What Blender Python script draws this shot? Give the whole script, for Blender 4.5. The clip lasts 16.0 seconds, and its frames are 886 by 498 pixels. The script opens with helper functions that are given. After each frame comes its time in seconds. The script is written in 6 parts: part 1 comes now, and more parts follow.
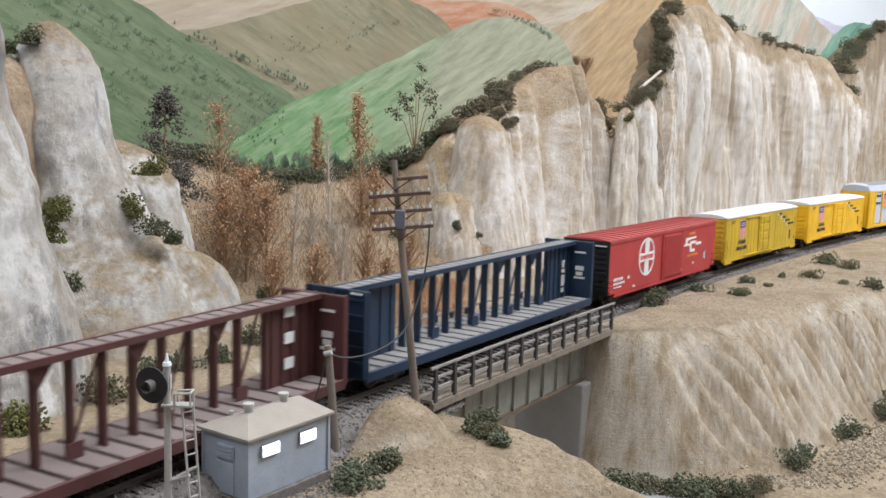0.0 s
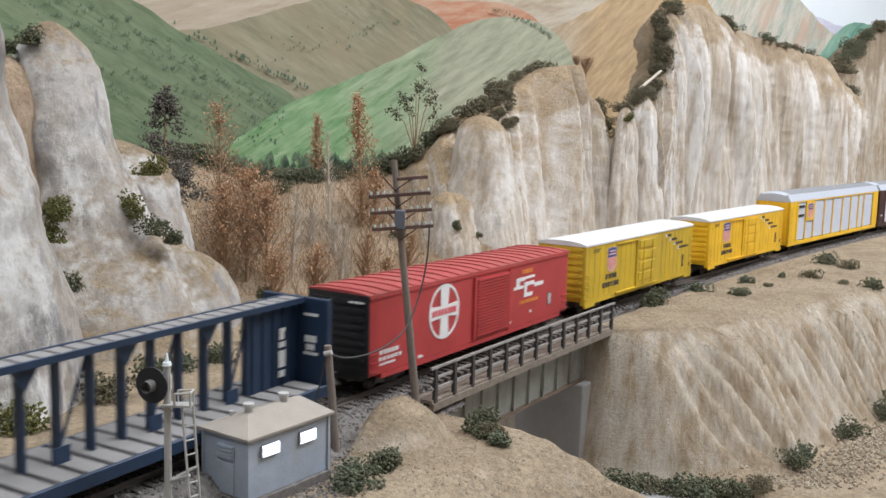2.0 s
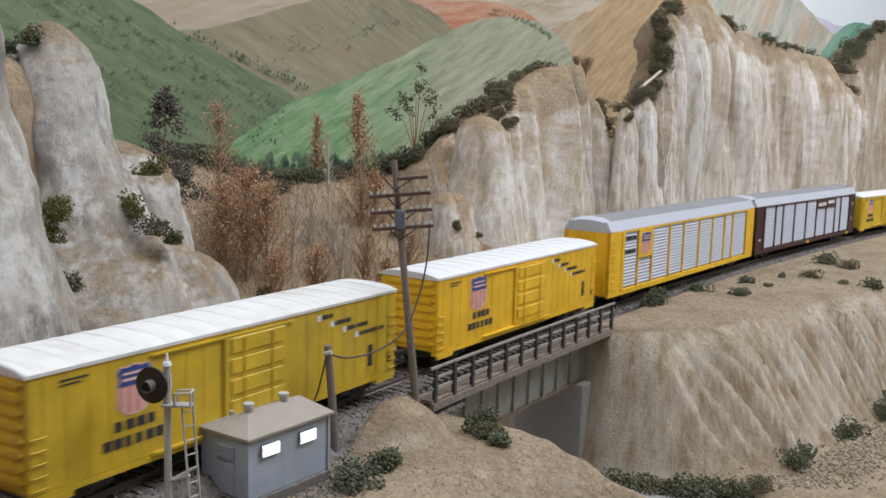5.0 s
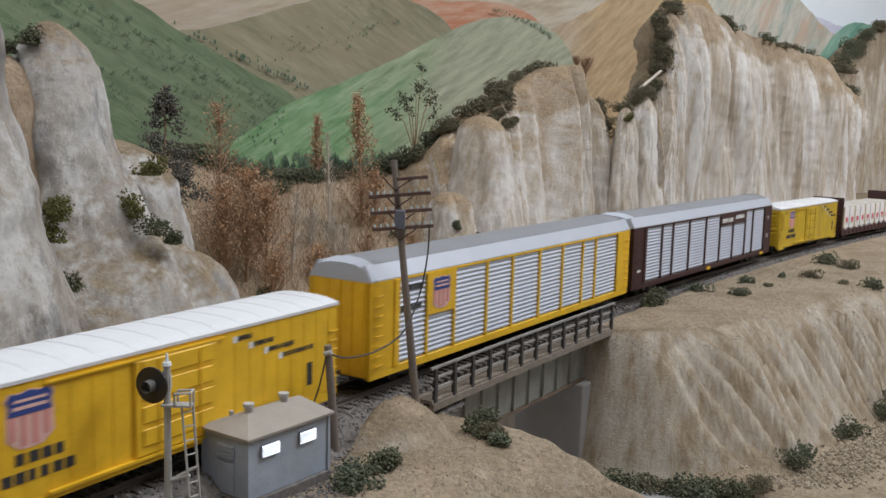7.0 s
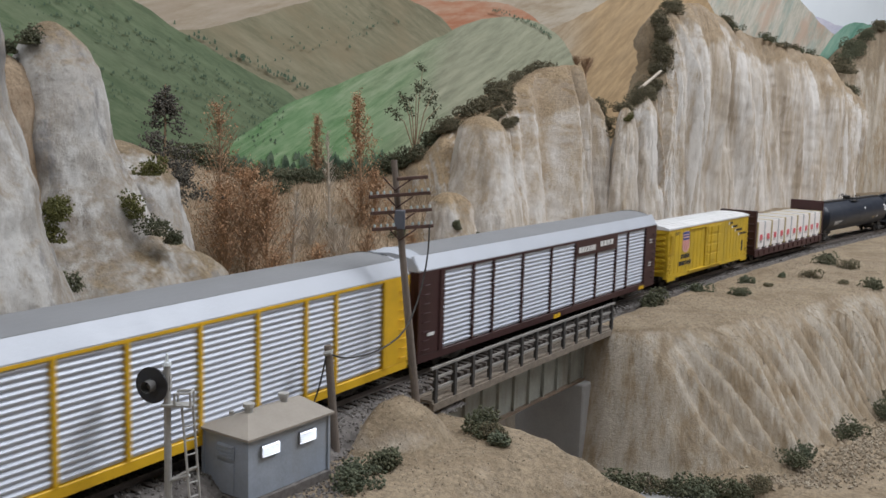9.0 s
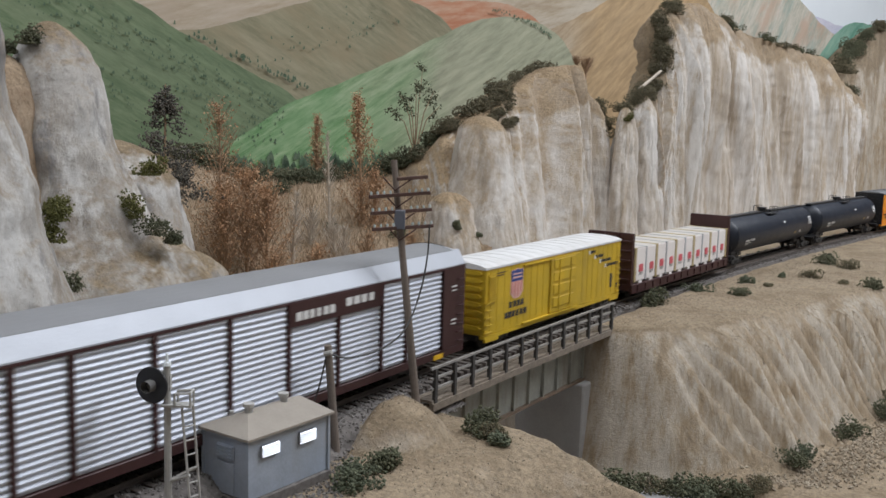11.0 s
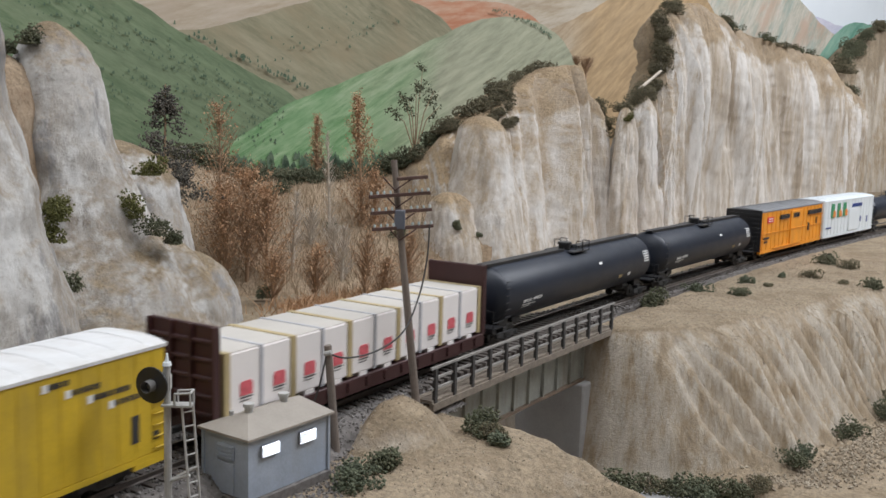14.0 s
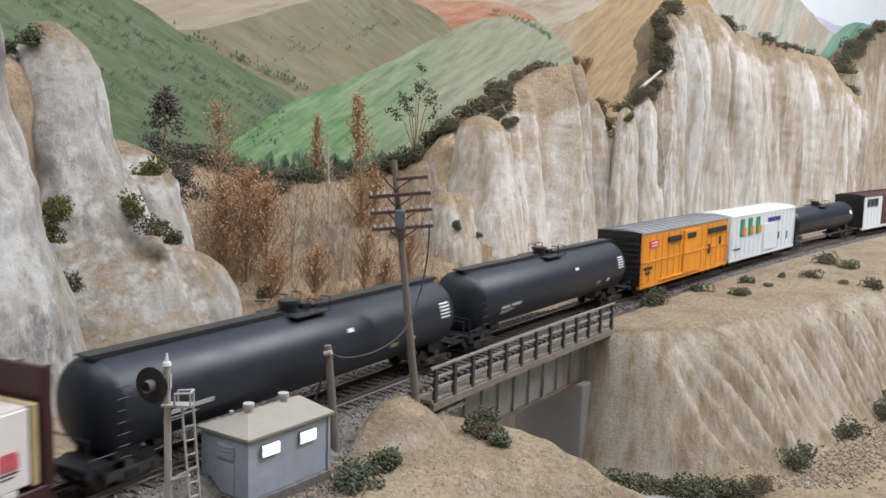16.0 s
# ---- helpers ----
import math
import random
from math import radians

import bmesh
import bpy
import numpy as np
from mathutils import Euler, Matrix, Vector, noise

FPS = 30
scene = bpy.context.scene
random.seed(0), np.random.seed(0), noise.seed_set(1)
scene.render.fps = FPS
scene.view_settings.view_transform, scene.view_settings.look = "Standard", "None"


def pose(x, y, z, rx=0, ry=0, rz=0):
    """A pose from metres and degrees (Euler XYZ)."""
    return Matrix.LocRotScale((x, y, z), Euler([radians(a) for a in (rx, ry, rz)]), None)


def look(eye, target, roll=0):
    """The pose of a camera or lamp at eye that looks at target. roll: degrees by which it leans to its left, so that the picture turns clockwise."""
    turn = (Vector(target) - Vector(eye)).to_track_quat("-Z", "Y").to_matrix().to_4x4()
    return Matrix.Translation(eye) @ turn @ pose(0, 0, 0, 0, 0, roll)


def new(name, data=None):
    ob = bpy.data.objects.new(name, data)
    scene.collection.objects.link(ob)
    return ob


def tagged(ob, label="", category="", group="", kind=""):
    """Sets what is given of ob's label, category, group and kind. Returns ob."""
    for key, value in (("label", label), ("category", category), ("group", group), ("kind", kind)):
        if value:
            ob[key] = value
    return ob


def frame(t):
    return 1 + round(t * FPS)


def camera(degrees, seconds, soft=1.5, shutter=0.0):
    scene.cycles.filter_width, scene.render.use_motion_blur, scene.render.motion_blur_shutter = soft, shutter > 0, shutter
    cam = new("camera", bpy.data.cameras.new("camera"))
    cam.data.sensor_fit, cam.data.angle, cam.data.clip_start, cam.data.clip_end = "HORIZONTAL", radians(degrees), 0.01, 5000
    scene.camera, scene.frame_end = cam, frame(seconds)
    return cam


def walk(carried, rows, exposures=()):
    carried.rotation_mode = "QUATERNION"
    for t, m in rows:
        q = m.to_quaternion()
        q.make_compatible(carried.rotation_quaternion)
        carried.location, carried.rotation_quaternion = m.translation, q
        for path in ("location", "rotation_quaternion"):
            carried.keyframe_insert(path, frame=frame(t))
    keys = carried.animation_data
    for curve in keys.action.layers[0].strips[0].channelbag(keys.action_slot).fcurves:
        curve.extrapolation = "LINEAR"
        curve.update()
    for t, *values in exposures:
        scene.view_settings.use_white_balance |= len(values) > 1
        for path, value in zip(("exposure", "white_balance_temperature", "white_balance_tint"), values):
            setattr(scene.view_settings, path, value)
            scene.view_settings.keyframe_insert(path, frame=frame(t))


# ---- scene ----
from mathutils.bvhtree import BVHTree

cam = camera(49.33, 16.0, soft=1.6, shutter=0.5)
EYE = (0.0, 0.0, 0.1317)
AIM = (0.0, math.cos(0.13323), 0.1317 - math.sin(0.13323))
VIEW = look(EYE, AIM, 1.611)
walk(cam, [(0, VIEW), (16, VIEW)], exposures=[(0, 1.16), (2.5, 1.02), (4.5, 0.80), (7.5, 0.50), (9.0, 0.50), (12.5, 0.60), (14.5, 0.80), (16, 1.02)])

# ---- light: ceiling panels of the hobby room ----
world = bpy.data.worlds.new("room_air")
scene.world = world
world.use_nodes = True
world.node_tree.nodes["Background"].inputs[0].default_value = (0.9, 0.95, 1.0, 1)
world.node_tree.nodes["Background"].inputs[1].default_value = 0.25
CEIL = 1.55


def area(name, x, y, sx, sy, watts, col=(0.94, 0.98, 1.05)):
    d = bpy.data.lights.new(name, "AREA")
    d.shape, d.size, d.size_y, d.energy, d.color = "RECTANGLE", sx, sy, watts, col
    ob = new(name, d)
    ob.matrix_basis = pose(x, y, CEIL - 0.05)
    return tagged(ob, "white ceiling light panel of the room", "ceiling light", "ceiling lights")


area("ceiling_light", 0.45, 0.20, 1.4, 0.6, 12)
area("ceiling_light", 1.75, 1.1, 1.4, 0.6, 30.5)
area("ceiling_light", -1.0, -0.4, 1.2, 0.6, 7.5)


# ---- materials ----
def tex(nt, coord, scale, detail=4, rough=0.6, stretch=None):
    n = nt.nodes.new("ShaderNodeTexNoise")
    n.inputs["Scale"].default_value, n.inputs["Detail"].default_value, n.inputs["Roughness"].default_value = scale, detail, rough
    if stretch:
        m = nt.nodes.new("ShaderNodeMapping")
        m.inputs["Scale"].default_value = stretch
        nt.links.new(coord, m.inputs[0])
        coord = m.outputs[0]
    nt.links.new(coord, n.inputs["Vector"])
    return n.outputs["Fac"]


def ramp(nt, fac, stops):
    r = nt.nodes.new("ShaderNodeValToRGB")
    e = r.color_ramp.elements
    while len(e) < len(stops):
        e.new(0.5)
    for i, (p, c) in enumerate(stops):
        e[i].position, e[i].color = p, (*c, 1)
    nt.links.new(fac, r.inputs[0])
    return r.outputs[0]


def mix(nt, fac, a, b, how="MIX"):
    m = nt.nodes.new("ShaderNodeMix")
    m.data_type, m.blend_type = "RGBA", how
    for v, s in ((fac, m.inputs[0]), (a, m.inputs[6]), (b, m.inputs[7])):
        if hasattr(v, "is_linked"):
            nt.links.new(v, s)
        else:
            s.default_value = v if isinstance(v, float) else (*v, 1)
    return m.outputs[2]


def blank(name, rough=0.6, metal=0.0):
    m = bpy.data.materials.new(name)
    m.use_nodes = True
    nt = m.node_tree
    b = nt.nodes["Principled BSDF"]
    b.inputs["Roughness"].default_value, b.inputs["Metallic"].default_value = rough, metal
    return m, nt, b, nt.nodes.new("ShaderNodeTexCoord").outputs["Object"]


def bump(nt, b, height, strength=0.3, dist=0.001):
    n = nt.nodes.new("ShaderNodeBump")
    n.inputs["Strength"].default_value, n.inputs["Distance"].default_value = strength, dist
    nt.links.new(height, n.inputs["Height"])
    nt.links.new(n.outputs[0], b.inputs["Normal"])


def shade(c, k):
    return tuple(min(1.0, v * k) for v in c)


def mat(name, c, rough=0.55, metal=0.0, vary=0.18, scale=60, grain=900, rel=0.15, stretch=None, dirt=None):
    """Painted or plain surface: broad stain, fine grain, slight relief."""
    m, nt, b, co = blank(name, rough, metal)
    broad = ramp(nt, tex(nt, co, scale, 5, 0.6, stretch), [(0.3, shade(c, 1 - vary)), (0.7, shade(c, 1 + vary))])
    fine = tex(nt, co, grain, 3)
    col = mix(nt, 0.25, broad, ramp(nt, fine, [(0.35, shade(c, 1 - vary)), (0.65, shade(c, 1 + vary))]))
    if dirt:
        mask = ramp(nt, tex(nt, co, scale * 0.7, 6, 0.7, (1, 1, 0.25)), [(0.50, (0, 0, 0)), (0.72, (0.6, 0.6, 0.6))])
        col = mix(nt, mask, col, dirt)
    nt.links.new(col, b.inputs["Base Color"])
    r = nt.nodes.new("ShaderNodeMapRange")
    r.inputs[3].default_value, r.inputs[4].default_value = max(0.05, rough - 0.1), min(1, rough + 0.12)
    nt.links.new(tex(nt, co, scale * 2, 3), r.inputs[0])
    nt.links.new(r.outputs[0], b.inputs["Roughness"])
    bump(nt, b, fine, rel, 0.0006)
    return m


def rock_mat(name, pale, warm, dark, soil, streak=(1, 1, 0.12), flat_at=0.68, size=1.0, speck=0.6, relief=0.7, wash=0.0, stain=0.0):
    """Painted plaster rock: brushed streaks down the face, stains, specks, and sandy soil on the flat tops."""
    m, nt, b, co = blank(name, 0.85)
    s1 = tex(nt, co, 34 * size, 8, 0.72, streak)
    s2 = tex(nt, co, 130 * size, 6, 0.7, streak)
    s3 = tex(nt, co, 11, 6, 0.7, (1, 1, 0.45))
    s4 = tex(nt, co, 60 * size, 7, 0.75)
    col = ramp(nt, s1, [(0.33, dark), (0.45, warm), (0.53, pale), (0.70, shade(pale, 1.22))])
    col = mix(nt, ramp(nt, s2, [(0.46, (0, 0, 0)), (0.66, (0.75, 0.75, 0.75))]), col, shade(pale, 1.22))
    col = mix(nt, ramp(nt, s2, [(0.30, (0.6, 0.6, 0.6)), (0.44, (0, 0, 0))]), col, dark)
    col = mix(nt, ramp(nt, s3, [(0.50, (0, 0, 0)), (0.66, (0.7, 0.7, 0.7))]), col, warm)
    col = mix(nt, ramp(nt, s4, [(0.56, (0, 0, 0)), (0.72, (0.4, 0.4, 0.4))]), col, shade(pale, 1.25))
    if stain:
        col = mix(nt, ramp(nt, tex(nt, co, 15, 7, 0.72, (1, 1, 0.16)), [(0.53, (0, 0, 0)), (0.64, (stain, stain, stain))]), col, mix(nt, 0.5, dark, warm))
    if wash:
        col = mix(nt, ramp(nt, tex(nt, co, 26, 7, 0.68, (1, 1, 0.6)), [(0.49, (0, 0, 0)), (0.57, (wash, wash, wash))]), col, (0.61, 0.595, 0.57))
        col = mix(nt, ramp(nt, tex(nt, co, 33, 7, 0.68, (1.2, 1.2, 0.45)), [(0.38, (wash, wash, wash)), (0.46, (0, 0, 0))]), col, (0.25, 0.24, 0.235))
    pits = ramp(nt, tex(nt, co, 520, 4, 0.75), [(0.34, shade((0.55, 0.47, 0.38), 1.0)), (0.44, (1, 1, 1))])
    col = mix(nt, speck, col, mix(nt, 1.0, col, pits, "MULTIPLY"))
    geo = nt.nodes.new("ShaderNodeNewGeometry")
    sep = nt.nodes.new("ShaderNodeSeparateXYZ")
    nt.links.new(geo.outputs["Normal"], sep.inputs[0])
    add = nt.nodes.new("ShaderNodeMath")
    add.operation = "MULTIPLY_ADD"
    nt.links.new(tex(nt, co, 45, 7, 0.75), add.inputs[0])
    add.inputs[1].default_value = 0.5
    lay = nt.nodes.new("ShaderNodeMath")
    lay.operation = "MULTIPLY"
    lay.inputs[1].default_value = 0.6
    nt.links.new(sep.outputs[2], lay.inputs[0])
    nt.links.new(lay.outputs[0], add.inputs[2])
    top = ramp(nt, add.outputs[0], [(flat_at - 0.12, (0, 0, 0)), (flat_at + 0.10, (1, 1, 1))])
    sand = ramp(nt, tex(nt, co, 380, 6, 0.8), [(0.32, shade(soil, 0.45)), (0.5, soil), (0.66, shade(soil, 1.4))])
    sand = mix(nt, ramp(nt, tex(nt, co, 16, 7, 0.75), [(0.45, (0, 0, 0)), (0.6, (0.65, 0.65, 0.65))]), sand, shade((soil[0], soil[1] * 0.9, soil[2] * 0.76), 0.55))
    sand = mix(nt, ramp(nt, tex(nt, co, 75, 6, 0.7), [(0.56, (0, 0, 0)), (0.7, (0.5, 0.5, 0.5))]), sand, shade(soil, 1.5))
    run = nt.nodes.new("ShaderNodeAttribute")
    run.attribute_name = "soil"
    spill = nt.nodes.new("ShaderNodeMath")
    spill.operation = "MULTIPLY_ADD"
    spill.inputs[1].default_value = 0.9
    nt.links.new(tex(nt, co, 90, 7, 0.78, (1, 1, 0.3)), spill.inputs[0])
    nt.links.new(run.outputs["Fac"], spill.inputs[2])
    top = mix(nt, 1.0, top, ramp(nt, spill.outputs[0], [(0.72, (0, 0, 0)), (1.05, (0.85, 0.85, 0.85))]), "LIGHTEN")
    nt.links.new(mix(nt, top, col, sand), b.inputs["Base Color"])
    h = nt.nodes.new("ShaderNodeMath")
    h.operation = "ADD"
    nt.links.new(s2, h.inputs[0])
    nt.links.new(tex(nt, co, 450, 5, 0.75), h.inputs[1])
    bump(nt, b, h.outputs[0], relief, 0.0028)
    return m


GREY_ROCK = rock_mat("pale_grey_plaster_rock", (0.62, 0.585, 0.545), (0.47, 0.385, 0.29), (0.30, 0.25, 0.20), (0.33, 0.24, 0.145), (1, 1, 0.10), 0.55, 0.9, 0.45, 0.6, stain=0.75)
TAN_ROCK = rock_mat("tan_plaster_rock", (0.46, 0.405, 0.335), (0.36, 0.275, 0.18), (0.21, 0.165, 0.12), (0.275, 0.212, 0.14), (1, 1, 0.2), 0.63, 1.0, 0.5, 0.45, stain=0.65)
SPIRE_ROCK = rock_mat("smooth_grey_plaster_rock", (0.40, 0.375, 0.345), (0.34, 0.29, 0.235), (0.235, 0.22, 0.21), (0.27, 0.205, 0.13), (1, 1, 0.35), 0.60, 0.8, 0.45, 0.5, wash=0.85)
SLOPE_SOIL = rock_mat("dry_brown_hillside", (0.39, 0.30, 0.21), (0.32, 0.22, 0.14), (0.21, 0.145, 0.09), (0.36, 0.265, 0.175), (1, 1, 0.6), 0.5)
RED = mat("faded_red_paint", (0.43, 0.045, 0.045), 0.55)
BLACK = mat("black_paint", (0.018, 0.018, 0.02), 0.45)
YEL_A = mat("weathered_yellow_paint", (0.58, 0.385, 0.022), 0.5, dirt=(0.35, 0.25, 0.05))
YEL_B = mat("bright_yellow_paint", (0.78, 0.46, 0.02), 0.45)
WHITE = mat("white_roof_paint", (0.66, 0.665, 0.675), 0.5, vary=0.06)
BLUE = mat("dark_blue_paint", (0.012, 0.030, 0.066), 0.5)
BROWN = mat("oxide_brown_paint", (0.080, 0.026, 0.025), 0.6, dirt=(0.12, 0.07, 0.06))
DARKBROWN = mat("dark_brown_paint", (0.05, 0.018, 0.018), 0.5)
ORANGE = mat("orange_paint", (0.80, 0.30, 0.02), 0.45)
CARWHITE = mat("white_car_paint", (0.72, 0.76, 0.78), 0.45, vary=0.05)
SILVER = mat("galvanised_panel", (0.62, 0.65, 0.70), 0.35, 0.35, vary=0.06)
STEEL = mat("dark_grey_steel", (0.09, 0.09, 0.09), 0.45, 0.6)
RAILTOP = mat("worn_rail_steel", (0.22, 0.19, 0.17), 0.4, 0.7)
TIE = mat("weathered_tie_wood", (0.09, 0.075, 0.065), 0.85, stretch=(1, 0.2, 1))
BALLAST = mat("grey_ballast_stone", (0.15, 0.135, 0.125), 0.9, vary=0.45, scale=300)


# ---- mesh helpers ----
def link(name, bm, material, parent=None, label="", smooth=False):
    me = bpy.data.meshes.new(name)
    bm.to_mesh(me)
    bm.free()
    if smooth:
        me.shade_smooth()
    me.materials.append(material)
    ob = new(name, me)
    if parent:
        ob.parent = parent
    if label:
        ob["label"] = label
    if name in ("lettering", "emblem_text", "emblem_band"):
        ob["kind"] = "stuff"
    return ob


def part(name, bm, material, parent, label="", smooth=False):
    return link(name, bm, material, parent, label, smooth)


def box(bm, x0, x1, y0, y1, z0, z1, m=None):
    co = [(x, y, z) for x in (x0, x1) for y in (y0, y1) for z in (z0, z1)]
    v = [bm.verts.new(m @ Vector(c) if m else c) for c in co]
    for f in ((0, 1, 3, 2), (4, 6, 7, 5), (0, 4, 5, 1), (2, 3, 7, 6), (0, 2, 6, 4), (1, 5, 7, 3)):
        bm.faces.new([v[i] for i in f])
    return v


def boxes(*dims):
    bm = bmesh.new()
    for d in dims:
        box(bm, *d)
    return bm


def bevelled(bm, w, seg=2):
    bmesh.ops.bevel(bm, geom=bm.edges[:], offset=w, segments=seg, affect="EDGES", clamp_overlap=True)
    return bm


def rod(bm, a, b, r0, r1=None, n=8):
    """Tapered rod from a to b."""
    a, b = Vector(a), Vector(b)
    r1 = r0 if r1 is None else r1
    q = (b - a).to_track_quat("Z", "Y")
    ring = []
    for p, r in ((a, r0), (b, r1)):
        ring.append([bm.verts.new(p + q @ Vector((r * math.cos(i * math.tau / n), r * math.sin(i * math.tau / n), 0))) for i in range(n)])
    for i in range(n):
        j = (i + 1) % n
        bm.faces.new((ring[0][i], ring[0][j], ring[1][j], ring[1][i]))
    bm.faces.new(ring[0][::-1])
    bm.faces.new(ring[1])


def rods(*args):
    bm = bmesh.new()
    for a in args:
        rod(bm, *a)
    return bm


def prism(bm, pts, x0, x1):
    """Closed outline of (y, z) pushed from x0 to x1."""
    a = [bm.verts.new((x0, y, z)) for y, z in pts]
    b = [bm.verts.new((x1, y, z)) for y, z in pts]
    n = len(pts)
    bm.faces.new(a[::-1])
    bm.faces.new(b)
    for i in range(n):
        j = (i + 1) % n
        bm.faces.new((a[i], a[j], b[j], b[i]))


def thing(name, m, label, category, group="", kind=""):
    e = new(name)
    e.empty_display_size = 0.01
    e.matrix_basis = m
    return tagged(e, label, category, group, kind)


# ---- the line of the track: s runs away from the eye, lat to its left ----
X0, Y0, HEAD = 0.0356, 0.58794, 1.02027
K1, S1, K0, S0, SEND = 0.16593, -0.1434, -0.573, -0.25, -0.5


def track(s, lat=0.0):
    """Place and heading at s metres along the track."""
    if s > S1:
        a = K1 * (s - S1)
        x, y, th = S1 + math.sin(a) / K1, -(1 - math.cos(a)) / K1, -a
    elif s >= S0:
        x, y, th = s, 0.0, 0.0
    else:
        c = max(s, SEND)
        a = K0 * (c - S0)
        x, y, th = S0 + math.sin(a) / K0, (1 - math.cos(a)) / K0, a
        x, y = x + (s - c) * math.cos(th), y + (s - c) * math.sin(th)
    x, y = x - lat * math.sin(th), y + lat * math.cos(th)
    c, d = math.cos(HEAD), math.sin(HEAD)
    return X0 + c * x - d * y, Y0 + d * x + c * y, HEAD + th


def along(s, lat=0.0, z=0.0, turn=0.0):
    x, y, a = track(s, lat)
    return pose(x, y, z, 0, 0, math.degrees(a) + turn)


def lerp(x, pts):
    """Smooth curve through (x, value) pairs."""
    if x <= pts[0][0]:
        return pts[0][1]
    for (a, u), (b, v) in zip(pts, pts[1:]):
        if x <= b:
            k = (x - a) / (b - a)
            k = k * k * (3 - 2 * k) * 0.5 + k * 0.5
            return u + (v - u) * k
    return pts[-1][1]


def sstep(a, b, x):
    k = min(1, max(0, (x - a) / (b - a)))
    return k * k * (3 - 2 * k)


def fbm(x, y, z, f, o=4):
    return noise.fractal(Vector((x * f, y * f, z * f)), 0.9, 2.0, o, noise_basis="PERLIN_ORIGINAL")


def grid_mesh(name, rows, material, smooth=True):
    me = bpy.data.meshes.new(name)
    h, w = len(rows), len(rows[0])
    faces = [(i * w + j, i * w + j + 1, (i + 1) * w + j + 1, (i + 1) * w + j) for i in range(h - 1) for j in range(w - 1)]
    me.from_pydata([p for r in rows for p in r], [], faces)
    if smooth:
        me.shade_smooth()
    me.materials.append(material)
    return new(name, me)


# ---- ground: trackbed, ledge, gorge with the road, knolls in front ----
BED, GORGE = -0.0125, -0.102
EDGE = [(0.05, 0.033), (0.075, 0.042), (0.1, 0.062), (0.16, 0.092), (0.285, 0.112), (0.44, 0.145), (0.8, 0.21), (1.6, 0.32)]
FOOT = [(0.05, 0.012), (0.075, 0.045), (0.13, 0.066), (0.25, 0.056), (0.35, 0.052), (0.6, 0.07), (1.6, 0.12)]


def height(s, lat):
    x, y, _ = track(s, lat)
    n1, n2 = fbm(x, y, 0, 9), fbm(x, y, 3, 60)
    d = -lat
    z = BED + 0.0085 * sstep(0.07, 0.10, s) * sstep(0.016, 0.024, d) + 0.003 * n1 * sstep(0.03, 0.06, abs(lat)) + 0.0008 * n2
    # far side of the ledge drops to the road, with worn gullies
    e, w = lerp(s, EDGE), lerp(s, FOOT)
    fx = 250 * (s - 0.42 * d) + 1.6 * n1 + 2.0 * noise.noise((s * 14, d * 3, 0.3))
    flute = 0.30 + (0.75 + 0.7 * noise.noise((s * 22, d * 4, 7.7))) * abs(math.sin(fx)) + 0.7 * abs(noise.noise((s * 110 - d * 60, d * 8, 4.3)))
    if s > 0:
        k = (d - e) / w
        k += 0.05 * n1 - (flute - 0.9) * 0.30 * sstep(0.0, 0.45, k) * (0.3 + 0.7 * sstep(0.09, 0.15, s))
        kk = sstep(0, 1, k) * 0.55 + 0.45 * min(1, max(0, k))
        z += (GORGE - BED) * kk
        z += 0.006 * n1 * math.sin(math.pi * min(1, max(0, k)))
    # gorge crossed by the bridge
    wob = 0.008 * fbm(lat, 0.2, 0.5, 14)
    cut = sstep(-0.125 + wob, -0.085 + wob, s) * (1 - sstep(0.066 + wob, 0.088 + wob, s))
    cut *= 1 - sstep(0.075, 0.13, lat)
    z = z + (GORGE - z) * cut
    # near bank in front of the left bridge end
    if s < 0.02:
        bank = sstep(0.075, 0.16, d) * (1 - sstep(-0.2, -0.08, s))
        z += -0.07 * bank
    r1 = math.hypot((x + 0.022) / 0.050, (y - 0.425) / 0.05)
    r2 = math.hypot((x - 0.027) / 0.038, (y - 0.455) / 0.05)
    for r, top, low in ((r1, 0.0040, 0.09), (r2, -0.0185, 0.09)):
        hump = top - low * (r ** 2.2) * 0.62 + 0.004 * n1 + 0.001 * n2
        if r < 1.6 and d > 0.033:
            z = max(z, hump)
    return z


def spread(stops):
    out = []
    for (a, step), (b, _) in zip(stops, stops[1:]):
        k = max(1, round((b - a) / step))
        out += [a + (b - a) * i / k for i in range(k)]
    return out + [stops[-1][0]]


def build_ground():
    ss = spread([(-1.6, 0.08), (-0.5, 0.02), (-0.3, 0.0030), (-0.02, 0.0022), (0.45, 0.006), (0.8, 0.012), (1.2, 0.04), (3.6, 0)])
    ls = spread([(-0.62, 0.08), (-0.4, 0.02), (-0.22, 0.0026), (0.04, 0.01), (0.3, 0.05), (0.6, 0)])
    rows = [[(*track(s, l)[:2], height(s, l)) for l in ls] for s in ss]
    return tagged(grid_mesh("ground", rows, TAN_ROCK), "sandy tan plaster ground with ledge and gorge", "ground", kind="structure")


build_ground()


# ---- plaster cliffs ----
def catmull(pts, u):
    n = len(pts) - 1
    f = min(max(u * n, 0), n - 1e-6)
    i = int(f)
    k = f - i
    p0, p1, p2, p3 = (Vector(pts[min(max(j, 0), n)]) for j in (i - 1, i, i + 1, i + 2))
    return 0.5 * (2 * p1 + (p2 - p0) * k + (2 * p0 - 5 * p1 + 4 * p2 - p3) * k * k + (3 * p1 - p0 - 3 * p2 + p3) * k ** 3)


